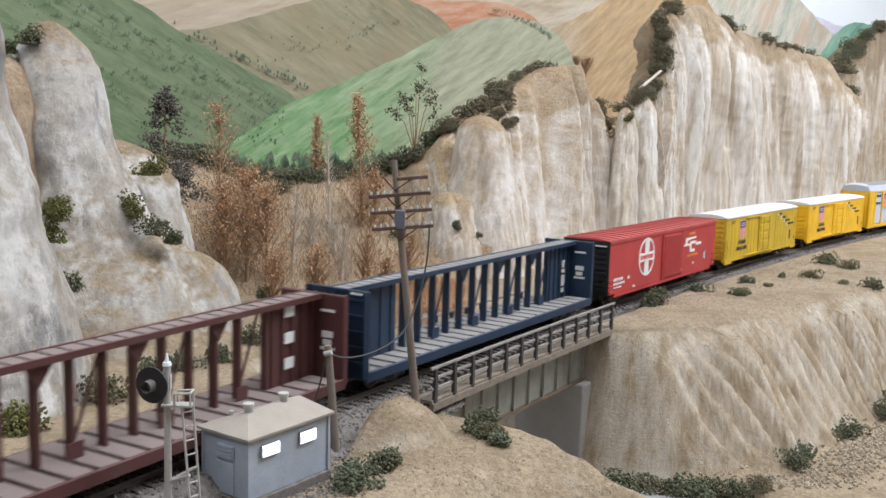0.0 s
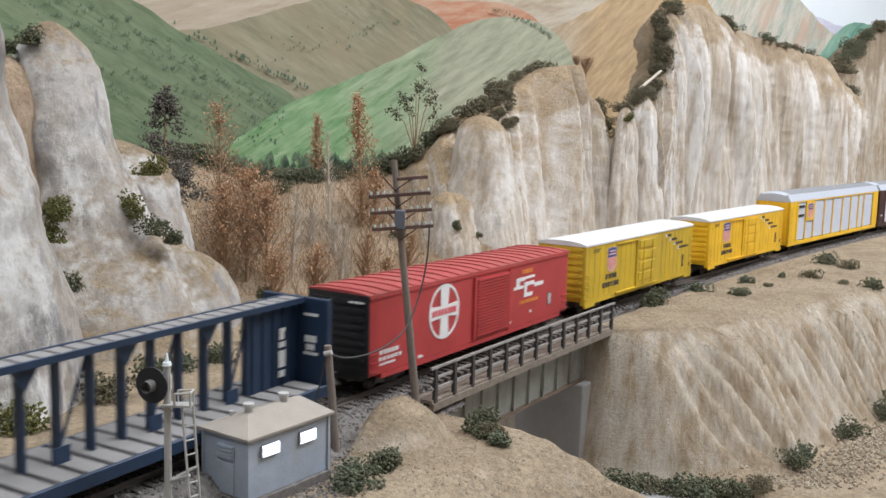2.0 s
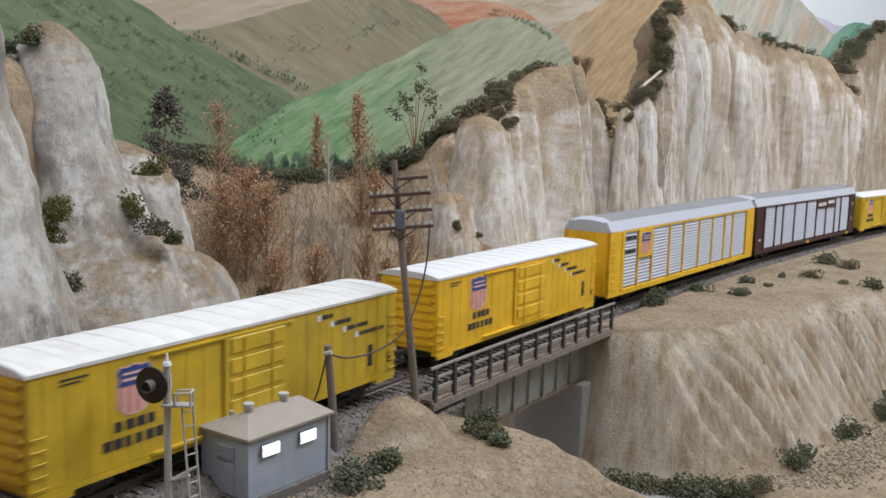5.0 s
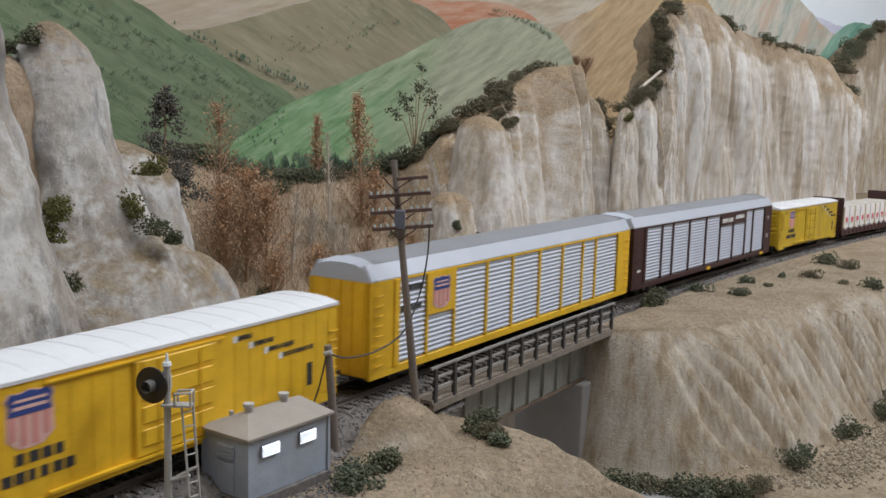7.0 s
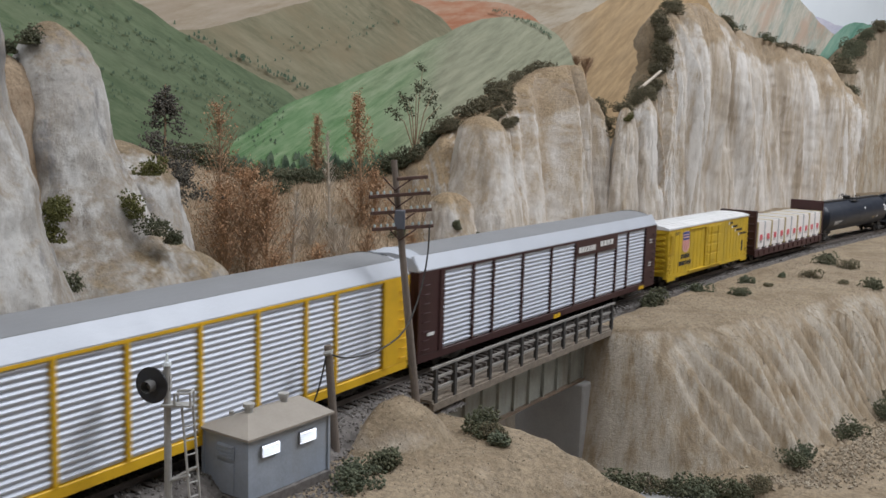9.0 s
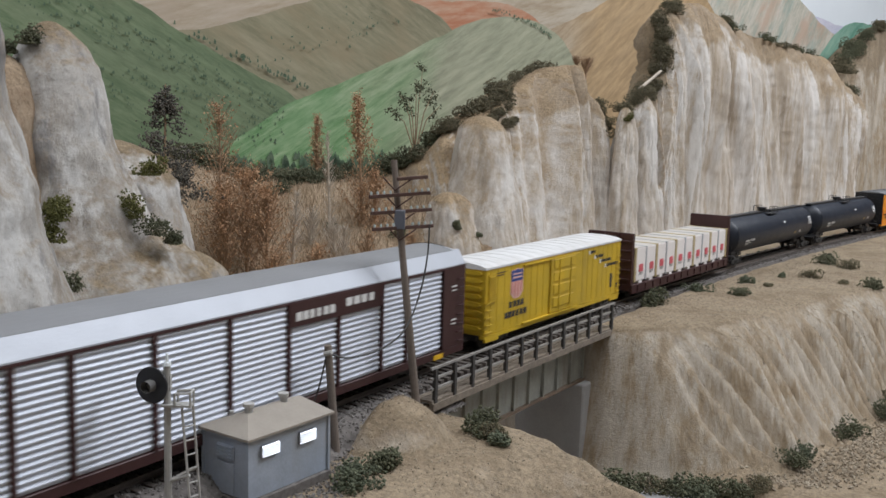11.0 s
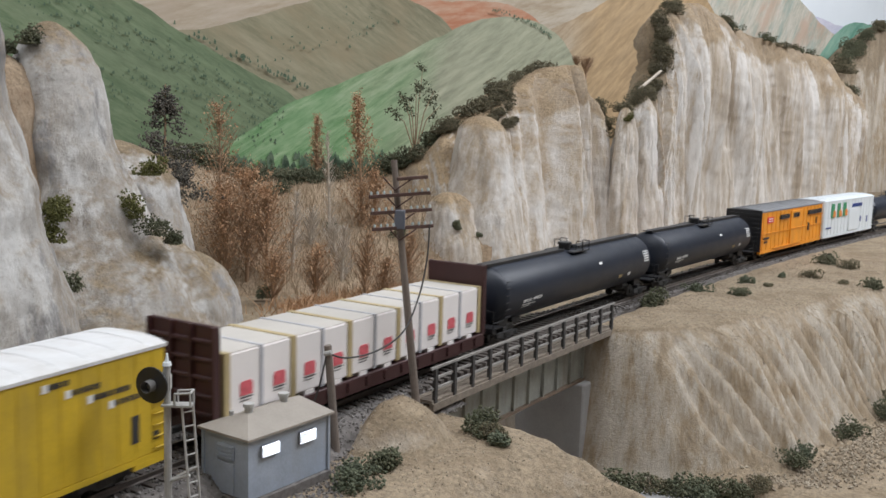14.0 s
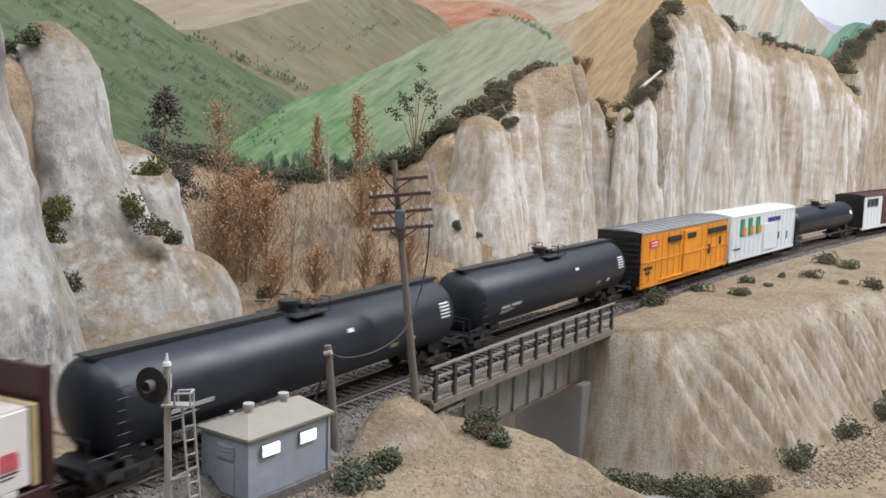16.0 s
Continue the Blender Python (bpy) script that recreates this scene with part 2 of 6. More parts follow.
def cliff(name, foot, crest, material, label, nu, nv, flute=0.012, freq=16, back=0.12, bulge=0.012, seed=0.0, ease=1.25, lean=0.0):
    """Rock face from a foot line to a crest line, with gullies worn down it and a rounded crown."""
    rows, soil = [], []
    for i in range(nu + 1):
        u = i / nu
        a, b = catmull(foot, u), catmull(crest, u)
        a2, b2 = catmull(foot, min(1, u + 0.01)), catmull(foot, max(0, u - 0.01))
        t = (a2 - b2)
        t.z = 0
        t.normalize()
        out = Vector((t.y, -t.x, 0))
        run = u * sum((Vector(foot[k + 1]) - Vector(foot[k])).length for k in range(len(foot) - 1))
        row = []
        for j in range(nv + 1):
            v = j / nv
            f = min(1, v / 0.8)
            p = a.lerp(b, f)
            # steep below, rounding over at the crest
            p -= out * lean * sstep(0.55, 1.0, f)
            p += out * bulge * math.sin(math.pi * f) ** 0.7
            p.z = a.z + (b.z - a.z) * (1 - (1 - f) ** ease)
            if v > 0.8:
                g = (v - 0.8) / 0.2
                p += -out * back * g
                p.z -= back * 0.75 * g * g
            fade = math.sin(math.pi * min(1, f * 0.93 + 0.05)) ** 0.6
            wx = run + 0.012 * fbm(run, p.z * 0.2, seed, 10)
            zz = p.z * 1.2
            r = abs(noise.noise((wx * freq, zz, seed))) * 1.5 + abs(noise.noise((wx * freq * 2.3, zz * 1.5, seed + 3))) * 0.8 + abs(noise.noise((wx * freq * 5.5, zz * 2, seed + 6))) * 0.35 - 0.75
            big = fbm(wx, p.z * 0.25, seed + 5, 4.5, 2)
            p += out * (flute * r * fade + flute * 0.9 * big + 0.0015 * fbm(p.x, p.y, p.z, 80, 3))
            p.z += 0.006 * fbm(run, seed, 1, 20, 3) * sstep(0.6, 1, f)
            row.append(tuple(p))
            soil.append(sstep(0.58, 0.96, f + 0.17 * fbm(run, p.z * 0.35, seed + 9, 26, 4) + 0.10 * fbm(run, 0.2, seed, 7, 2)))
        rows.append(row)
    ob = grid_mesh(name, rows, material)
    ob.data.attributes.new("soil", "FLOAT", "POINT").data.foreach_set("value", soil)
    return tagged(ob, label, "cliff", kind="structure")


def pillar(name, foot, top, r0, profile, material, label, rough=0.01, seed=0.0, n=110, m=120, squash=1.0):
    """Free-standing rounded rock: rings that shrink towards the top, with long soft hollows down its sides."""
    rows = []
    a, b = Vector(foot), Vector(top)
    for j in range(m + 1):
        v = j / m
        c = a.lerp(b, v)
        r = r0 * lerp(v, profile)
        if v > 0.9:
            r *= math.sqrt(max(0, 1 - ((v - 0.9) / 0.1) ** 2))
        row = []
        for i in range(n + 1):
            t = math.tau * (i % n) / n
            d = Vector((math.cos(t), math.sin(t) * squash, 0))
            q = c + d * r
            k = noise.fractal(Vector((d.x * 1.1 + seed, d.y * 1.1, c.z * 13)), 0.9, 2.1, 4)
            g = noise.ridged_multi_fractal(Vector((d.x * 2.6 + seed + c.z * 3, d.y * 2.6, c.z * 2.5)), 1.0, 2.0, 2, 1.0, 2.0) - 1.0
            q += d * (rough * (k + 0.14 * g) * (0.25 + 0.75 * min(1, r / r0 * 1.6)) + 0.0009 * fbm(q.x, q.y, q.z * 0.6, 70, 3))
            row.append(tuple(q))
        rows.append(row)
    return tagged(grid_mesh(name, rows, material), label, "rock", kind="structure")


cliff("cliff_wall", [(-0.02, 0.88, -0.03), (0.05, 0.89, -0.02), (0.13, 1.0, -0.02), (0.185, 1.08, -0.02), (0.22, 1.14, -0.02)],
      [(-0.05, 0.98, 0.08), (0.03, 0.985, 0.137), (0.115, 1.10, 0.192), (0.165, 1.12, 0.185), (0.215, 1.19, 0.09)],
      GREY_ROCK, "pale grey fluted plaster cliff with brown crest", 340, 120, 0.036, 13, 0.10, 0.01, 1.0, 1.4)
cliff("cliff_wall", [(0.20, 1.13, -0.02), (0.265, 1.17, -0.02), (0.33, 1.30, -0.02), (0.55, 1.66, -0.02), (0.76, 1.92, -0.02), (0.86, 2.06, -0.02)],
      [(0.235, 1.22, 0.13), (0.290, 1.30, 0.215), (0.311, 1.35, 0.298), (0.5, 1.62, 0.295), (0.75, 1.96, 0.262), (0.85, 2.12, 0.19)],
      GREY_ROCK, "tall pale fluted plaster cliff behind the track", 640, 130, 0.048, 14, 0.035, 0.012, 2.0, 1.4, 0.010)
cliff("cliff_wall", [(0.80, 2.12, -0.02), (1.0, 2.28, -0.02), (1.4, 2.6, -0.02)], [(0.86, 2.2, 0.20), (1.06, 2.4, 0.39), (1.5, 2.8, 0.45)],
      TAN_ROCK, "distant tan fluted plaster cliff", 160, 60, 0.013, 20, 0.14, 0.012, 3.0)
MASS = [((-0.228, 0.62, -0.03), (-0.254, 0.622, 0.187), 0.10, [(0, 1.0), (0.2, 0.74), (0.41, 0.46), (0.574, 0.36), (0.7, 0.31), (0.84, 0.255), (0.93, 0.19), (1, 0.12)], 0.0065, 1.0),
        ((-0.253, 0.46, -0.03), (-0.257, 0.47, 0.26), 0.078, [(0, 1.0), (0.2, 0.86), (0.4, 0.69), (0.63, 0.49), (1, 0.3)], 0.008, 4.0),
        ((-0.232, 0.70, -0.03), (-0.245, 0.71, 0.112), 0.066, [(0, 1.0), (0.5, 0.85), (0.75, 0.66), (0.9, 0.42), (1, 0.3)], 0.008, 7.0),
        ((-0.184, 0.635, -0.03), (-0.196, 0.645, 0.052), 0.052, [(0, 1.0), (0.5, 0.80), (0.8, 0.55), (1, 0.3)], 0.007, 9.0),
        ((-0.168, 0.65, -0.03), (-0.174, 0.655, 0.038), 0.036, [(0, 1.0), (0.5, 0.85), (0.8, 0.6), (1, 0.3)], 0.005, 12.0)]
bm = bmesh.new()
for args in MASS:
    ob = pillar("rock_spire", *args[:4], SPIRE_ROCK, "smooth pale grey plaster rocks", args[4], args[5], 80, 90)
    bm.from_mesh(ob.data)
    bpy.data.objects.remove(ob)
bmesh.ops.remove_doubles(bm, verts=bm.verts[:], dist=0.00005)
bmesh.ops.holes_fill(bm, edges=[e for e in bm.edges if e.is_boundary], sides=0)
rocks = tagged(link("rock_spires", bm, SPIRE_ROCK, smooth=True), "smooth pale grey plaster rock spires with tan soil in the hollows", "rock", kind="structure")
md = rocks.modifiers.new("merge", "REMESH")
md.mode, md.voxel_size, md.use_smooth_shade = "VOXEL", 0.0016, True
md = rocks.modifiers.new("soften", "SMOOTH")
md.factor, md.iterations = 0.5, 14
for nm, size, amount in (("lumps", 0.022, 0.0040), ("chips", 0.006, 0.0012)):
    cl = bpy.data.textures.new(nm, "CLOUDS")
    cl.noise_scale, cl.noise_depth = size, 3
    md = rocks.modifiers.new(nm, "DISPLACE")
    md.texture, md.strength, md.mid_level, md.texture_coords = cl, amount, 0.5, "LOCAL"
pillar("rock_spire", (0.006, 0.875, -0.03), (0.004, 0.885, 0.066), 0.032, [(0, 1.0), (0.5, 0.85), (0.8, 0.66), (1, 0.4)], GREY_ROCK, "rounded knob at the cliff foot", 0.006, 15.0)
pillar("rock_spire", (0.250, 1.165, -0.03), (0.252, 1.17, 0.062), 0.020, [(0, 1.0), (0.6, 0.8), (1, 0.5)], GREY_ROCK, "small pillar at the cliff foot", 0.004, 18.0)
pillar("rock_spire", (0.205, 1.125, -0.03), (0.21, 1.145, 0.152), 0.024, [(0, 1.0), (0.4, 0.85), (0.8, 0.6), (1, 0.3)], GREY_ROCK, "narrow pillar against the cliff", 0.005, 21.0)
pillar("rock_spire", (0.232, 1.155, -0.03), (0.238, 1.18, 0.168), 0.026, [(0, 1.0), (0.4, 0.85), (0.8, 0.66), (1, 0.3)], GREY_ROCK, "narrow pillar against the cliff", 0.005, 24.0)
pillar("soil_gully", (-0.288, 0.580, -0.03), (-0.296, 0.60, 0.172), 0.056, [(0, 1.0), (0.5, 0.9), (0.85, 0.75), (1, 0.5)], SLOPE_SOIL, "brown soil gully between the pale rocks", 0.005, 30.0)
pillar("rock_spire", (0.040, 0.920, -0.03), (0.034, 0.955, 0.137), 0.044, [(0, 1.0), (0.4, 0.90), (0.75, 0.70), (1, 0.45)], GREY_ROCK, "rounded grey buttress of the cliff", 0.004, 27.0)
cliff("hillside", [(-0.28, 0.74, -0.02), (-0.14, 0.76, -0.02), (-0.03, 0.80, -0.02), (0.04, 0.86, -0.02)],
      [(-0.32, 0.98, 0.10), (-0.2, 1.0, 0.072), (-0.06, 1.0, 0.075), (0.02, 1.02, 0.10)], SLOPE_SOIL, "dry brown hillside with dead grass", 90, 50, 0.006, 12, 0.1, 0.02, 6.0)


# ---- painted backdrop ----
BD0, BDA = Vector((-0.25, 1.25, 0)), 45.0
bm = boxes((-1.4, 3.6, 0.0, 0.02, -0.3, 1.5))
SKYPAINT = mat("painted_sky", (0.86, 0.91, 0.96), 0.8, vary=0.06, scale=4)
bd = link("backdrop", bm, SKYPAINT)
bd.matrix_basis = pose(*BD0, 0, 0, BDA)
tagged(bd, "painted mountain landscape board behind the railway", "backdrop", kind="structure")


def paint_mat(name, a, b, c, turn, scale=14, spots=None, fade=None):
    """Brushed paint: broad strokes along one slope, fine bristle lines, patches of another colour."""
    m, nt, bs, co = blank(name, 0.8)
    mp = nt.nodes.new("ShaderNodeMapping")
    mp.inputs["Rotation"].default_value = (0, radians(turn), 0)
    nt.links.new(co, mp.inputs[0])
    col = ramp(nt, tex(nt, mp.outputs[0], scale, 8, 0.68, (0.3, 1, 1.6)), [(0.32, a), (0.5, b), (0.68, c)])
    fine = tex(nt, mp.outputs[0], scale * 9, 6, 0.75, (0.15, 1, 1))
    col = mix(nt, ramp(nt, fine, [(0.45, (0, 0, 0)), (0.68, (0.7, 0.7, 0.7))]), col, shade(c, 1.15))
    col = mix(nt, ramp(nt, fine, [(0.34, (0.55, 0.55, 0.55)), (0.46, (0, 0, 0))]), col, a)
    if spots:
        col = mix(nt, ramp(nt, tex(nt, mp.outputs[0], scale * 0.6, 5, 0.65, (0.5, 1, 1.2)), [(0.5, (0, 0, 0)), (0.62, (0.8, 0.8, 0.8))]), col, spots)
    if fade:
        # a second colour brushed in over a stretch of the board
        x0, x1, tint = fade
        sep = nt.nodes.new("ShaderNodeSeparateXYZ")
        nt.links.new(co, sep.inputs[0])
        rg = nt.nodes.new("ShaderNodeMapRange")
        rg.inputs[1].default_value, rg.inputs[2].default_value = x0, x1
        nt.links.new(sep.outputs[0], rg.inputs[0])
        ad = nt.nodes.new("ShaderNodeMath")
        ad.operation = "MULTIPLY_ADD"
        ad.inputs[1].default_value = 0.9
        nt.links.new(tex(nt, mp.outputs[0], scale * 0.5, 6, 0.65, (0.35, 1, 1.4)), ad.inputs[0])
        nt.links.new(rg.outputs[0], ad.inputs[2])
        col = mix(nt, ramp(nt, ad.outputs[0], [(0.6, (0, 0, 0)), (1.1, (0.85, 0.85, 0.85))]), col, mix(nt, ramp(nt, fine, [(0.35, (0, 0, 0)), (0.65, (1, 1, 1))]), shade(tint, 0.75), shade(tint, 1.2)))
    nt.links.new(col, bs.inputs["Base Color"])
    bump(nt, bs, fine, 0.2, 0.001)
    return m


def painted(name, ridge, low, layer, material, label):
    """A hill painted on the board: soft ridge line over a lower edge."""
    bm = bmesh.new()
    n = 80
    x0, x1 = ridge[0][0], ridge[-1][0]
    y = -0.0015 * layer
    top, bot = [], []
    for i in range(n + 1):
        u = i / n
        p = catmull([(a, 0, b) for a, b in ridge], u)
        z = p.z + 0.003 * fbm(p.x, layer, 0, 22, 3)
        top.append(bm.verts.new((p.x, y, z)))
        bot.append(bm.verts.new((p.x, y, min(z - 0.001, low))))
    for i in range(n):
        bm.faces.new((bot[i], bot[i + 1], top[i + 1], top[i]))
    return part(name, bm, material, bd, label)


painted("painted_hill", [(0.9, 0.32), (1.3, 0.42), (1.5, 0.40), (1.62, 0.402), (1.75, 0.392), (1.9, 0.398), (2.1, 0.388), (2.3, 0.398), (3.2, 0.40)], -0.2, 1,
        paint_mat("painted_lilac_range", (0.50, 0.50, 0.66), (0.60, 0.60, 0.72), (0.68, 0.66, 0.74), 10), "far lilac painted range")
painted("painted_hill", [(0.8, 0.30), (1.05, 0.40), (1.25, 0.47), (1.38, 0.43), (1.45, 0.45), (1.58, 0.405), (1.7, 0.37), (1.85, 0.36), (2.2, 0.37), (3.2, 0.38)], -0.2, 2,
        paint_mat("painted_pale_peaks", (0.26, 0.37, 0.33), (0.50, 0.47, 0.38), (0.66, 0.62, 0.55), 55, 18, (0.56, 0.40, 0.30)), "pale green and cream painted peaks")
painted("painted_hill", [(1.5, 0.22), (1.6, 0.29), (1.7, 0.365), (1.8, 0.405), (1.92, 0.41), (2.05, 0.39), (2.3, 0.3)], -0.2, 3,
        paint_mat("painted_teal_hill", (0.10, 0.27, 0.20), (0.18, 0.37, 0.28), (0.32, 0.48, 0.38), 40), "teal green painted hill")
painted("painted_hill", [(-1.0, 0.5), (0.1, 0.44), (0.3, 0.40), (0.5, 0.42), (0.8, 0.44), (0.95, 0.41), (1.1, 0.34), (1.3, 0.2)], -0.2, 4,
        paint_mat("painted_tan_hills", (0.36, 0.27, 0.18), (0.45, 0.37, 0.27), (0.55, 0.49, 0.40), 15, 12, (0.50, 0.41, 0.32)), "orange and tan painted hills")
painted("painted_hill", [(0.42, 0.2), (0.55, 0.27), (0.66, 0.315), (0.78, 0.365), (0.92, 0.41), (1.05, 0.41), (1.25, 0.25)], -0.2, 5,
        paint_mat("painted_ochre_hill", (0.36, 0.27, 0.18), (0.45, 0.37, 0.27), (0.55, 0.49, 0.40), 35, 12, None, (0.42, 0.95, (0.46, 0.31, 0.16))), "ochre painted hill")
painted("painted_hill", [(0.18, 0.2), (0.24, 0.292), (0.30, 0.305), (0.38, 0.312), (0.46, 0.318), (0.55, 0.30), (0.62, 0.25)], -0.2, 5,
        paint_mat("painted_rust_hill", (0.45, 0.17, 0.09), (0.50, 0.25, 0.15), (0.52, 0.36, 0.26), 10), "rust red painted hill")
painted("painted_hill", [(-0.3, 0.20), (-0.12, 0.225), (-0.03, 0.245), (0.06, 0.275), (0.16, 0.305), (0.25, 0.302), (0.33, 0.280), (0.42, 0.2), (0.5, 0.1)], -0.2, 6,
        paint_mat("painted_olive_hill", (0.19, 0.18, 0.11), (0.265, 0.245, 0.155), (0.35, 0.31, 0.21), -25, 12, (0.30, 0.245, 0.15)), "olive brown painted hill")
painted("painted_hill", [(-1.2, 0.42), (-0.5, 0.33), (-0.3, 0.30), (-0.18, 0.262), (-0.1, 0.224), (-0.02, 0.188), (0.04, 0.166), (0.08, 0.140), (0.14, 0.08)], -0.2, 7,
        paint_mat("painted_dark_green_hill", (0.075, 0.14, 0.06), (0.14, 0.205, 0.105), (0.28, 0.31, 0.20), -28, 11, (0.25, 0.235, 0.145), (-0.9, 0.6, (0.16, 0.215, 0.12))), "dark green painted hillside")
painted("painted_hill", [(-0.08, 0.07), (0.0, 0.118), (0.05, 0.148), (0.12, 0.172), (0.2, 0.202), (0.3, 0.245), (0.40, 0.285), (0.50, 0.298), (0.57, 0.290), (0.63, 0.26), (0.70, 0.18)], -0.2, 8,
        paint_mat("painted_bright_green_hill", (0.07, 0.19, 0.065), (0.16, 0.30, 0.13), (0.38, 0.47, 0.30), 28, 11, (0.20, 0.34, 0.17), (0.06, 0.60, (0.40, 0.385, 0.285))), "bright green painted meadow hill")
INK = paint_mat("painted_tree_strokes", (0.055, 0.10, 0.06), (0.08, 0.13, 0.08), (0.12, 0.16, 0.10), 0, 40)


def strokes(rule, count, layer, label, seed):
    """Small upright dabs of dark paint for far trees."""
    rnd = random.Random(seed)
    bm = bmesh.new()
    for _ in range(count):
        x, z, h = rule(rnd)
        w = h * rnd.uniform(0.22, 0.4)
        y = -0.0015 * layer - 0.0008
        pts = [(x - w, z), (x - w * 0.8, z + h * 0.5), (x, z + h), (x + w * 0.8, z + h * 0.55), (x + w, z + h * 0.05)]
        bm.faces.new([bm.verts.new((a + rnd.uniform(-0.2, 0.2) * w, y, b)) for a, b in pts])
    return tagged(part("painted_trees", bm, INK, bd, label), kind="stuff")


def on_dark_slope(r):
    k = r.choice((0.0, 0.25, 0.6, 1.0))
    u = r.random()
    return -0.30 + 0.34 * u + r.gauss(0, 0.006), 0.27 - 0.13 * u - 0.10 * k * (1 - 0.5 * u) + r.gauss(0, 0.006), r.uniform(0.0018, 0.0045)


strokes(on_dark_slope, 420, 8, "rows of small painted dark trees", 3)
strokes(lambda r: (lambda u: (-0.12 + 0.2 * u, 0.232 - 0.065 * u + r.gauss(0, 0.003), r.uniform(0.003, 0.006)))(r.random()), 60, 8, "painted trees along a ridge", 4)
strokes(lambda r: (lambda u: (0.0 + 0.24 * u + r.gauss(0, 0.004), 0.2 + 0.075 * u + r.gauss(0, 0.012), r.uniform(0.002, 0.005)))(r.random()), 50, 8, "painted bushes on the olive hill", 5)
strokes(lambda r: (r.uniform(-0.06, 0.35), r.gauss(0.058, 0.007), r.uniform(0.008, 0.02)), 150, 9, "painted tree line at the meadow foot", 6)
strokes(lambda r: (lambda u: (0.43 + 0.17 * u, 0.302 - 0.035 * u * u + r.gauss(0, 0.002), r.uniform(0.002, 0.006)))(r.random()), 60, 9, "painted trees on the meadow crest", 7)

# ---- room shell ----
ROOM = mat("plain_room_wall", (0.55, 0.53, 0.5), 0.85, vary=0.05, scale=3)
for nm, d in (("wall_south", (-3.2, 5.2, -2.6, -2.5, -1.1, CEIL)), ("wall_west", (-3.3, -3.2, -2.6, 5.2, -1.1, CEIL)), ("wall_east", (5.2, 5.3, -2.6, 5.2, -1.1, CEIL)),
              ("wall_north", (-3.2, 5.2, 5.2, 5.3, -1.1, CEIL)), ("floor", (-3.3, 5.3, -2.6, 5.3, -1.2, -1.1)), ("ceiling", (-3.3, 5.3, -2.6, 5.3, CEIL, CEIL + 0.1))):
    tagged(link(nm, boxes(d), ROOM), "plain light wall of the hobby room", nm.split("_")[0], kind="structure")


# ---- track ----
def sweep(name, outline, s0, s1, step, material, parent=None, label="", lat=0.0):
    """Outline of (lat, z) pushed along the track."""
    bm = bmesh.new()
    n = max(2, round((s1 - s0) / step))
    prev = None
    for i in range(n + 1):
        s = s0 + (s1 - s0) * i / n
        ring = [bm.verts.new((*track(s, lat + a)[:2], z)) for a, z in outline]
        if prev:
            for j in range(len(ring)):
                k = (j + 1) % len(ring)
                bm.faces.new((prev[j], prev[k], ring[k], ring[j]))
        else:
            bm.faces.new(ring)
        prev = ring
    bm.faces.new(prev[::-1])
    bmesh.ops.recalc_face_normals(bm, faces=bm.faces[:])
    return link(name, bm, material, parent, label)


railway = thing("railway_track", pose(0, 0, 0), "model railway track with worn steel rails and dark ties", "track", kind="structure")
RAILSEC = [(-0.0004, 0.0), (0.0004, 0.0), (0.0004, -0.0006), (0.00015, -0.0008), (0.00015, -0.0018), (0.0008, -0.0022), (-0.0008, -0.0022), (-0.00015, -0.0018), (-0.00015, -0.0008), (-0.0004, -0.0006)]
for lat in (-0.0086, 0.0086):
    sweep("rail", RAILSEC, -1.4, 3.5, 0.03, RAILTOP, railway, "worn steel rail", lat)
tie_bm = bevelled(boxes((-0.0013, 0.0013, -0.0150, 0.0150, -0.0045, -0.0023)), 0.0002, 1)
tie_me = bpy.data.meshes.new("tie")
tie_bm.to_mesh(tie_me)
tie_bm.free()
tie_me.materials.append(TIE)
for i in range(290):
    o = new("tie", tie_me)
    o.parent = railway
    o.matrix_basis = along(-0.46 + i * 0.0066 + 0.0003 * math.sin(i * 7.1), 0.0004 * math.sin(i * 3.3), 0, 1.5 * math.sin(i * 5.7))


def stones(name, count, spot, size, material, label, seed, cat="ballast"):
    """Loose angular stones, each a squashed little octahedron."""
    rnd = random.Random(seed)
    vs, fs = [], []
    for _ in range(count):
        x, y, z = spot(rnd)
        r = size * rnd.uniform(0.5, 1.25)
        ax = [Vector((rnd.gauss(0, 1), rnd.gauss(0, 1), rnd.gauss(0, 1))).normalized() for _ in range(2)]
        a = ax[0]
        b = a.cross(ax[1]).normalized()
        c = a.cross(b)
        k = len(vs)
        o = Vector((x, y, z))
        for d, f in ((a, 1), (-a, rnd.uniform(0.6, 1)), (b, rnd.uniform(0.6, 1)), (-b, rnd.uniform(0.6, 1)), (c, rnd.uniform(0.5, 0.9)), (-c, rnd.uniform(0.5, 0.9))):
            vs.append(o + d * r * f)
        fs += [(k + p, k + q, k + t) for p, q, t in ((0, 2, 4), (2, 1, 4), (1, 3, 4), (3, 0, 4), (2, 0, 5), (1, 2, 5), (3, 1, 5), (0, 3, 5))]
    me = bpy.data.meshes.new(name)
    me.from_pydata(vs, [], fs)
    me.materials.append(material)
    return tagged(new(name, me), label, cat, kind="stuff")


def island_mat(name, a, b, c, rough=0.9):
    m, nt, bs, co = blank(name, rough)
    g = nt.nodes.new("ShaderNodeNewGeometry")
    col = ramp(nt, g.outputs["Random Per Island"], [(0.0, a), (0.5, b), (1.0, c)])
    fine = tex(nt, co, 1500, 3)
    nt.links.new(mix(nt, 0.3, col, ramp(nt, fine, [(0.3, shade(b, 0.5)), (0.7, shade(b, 1.5))])), bs.inputs["Base Color"])
    return m


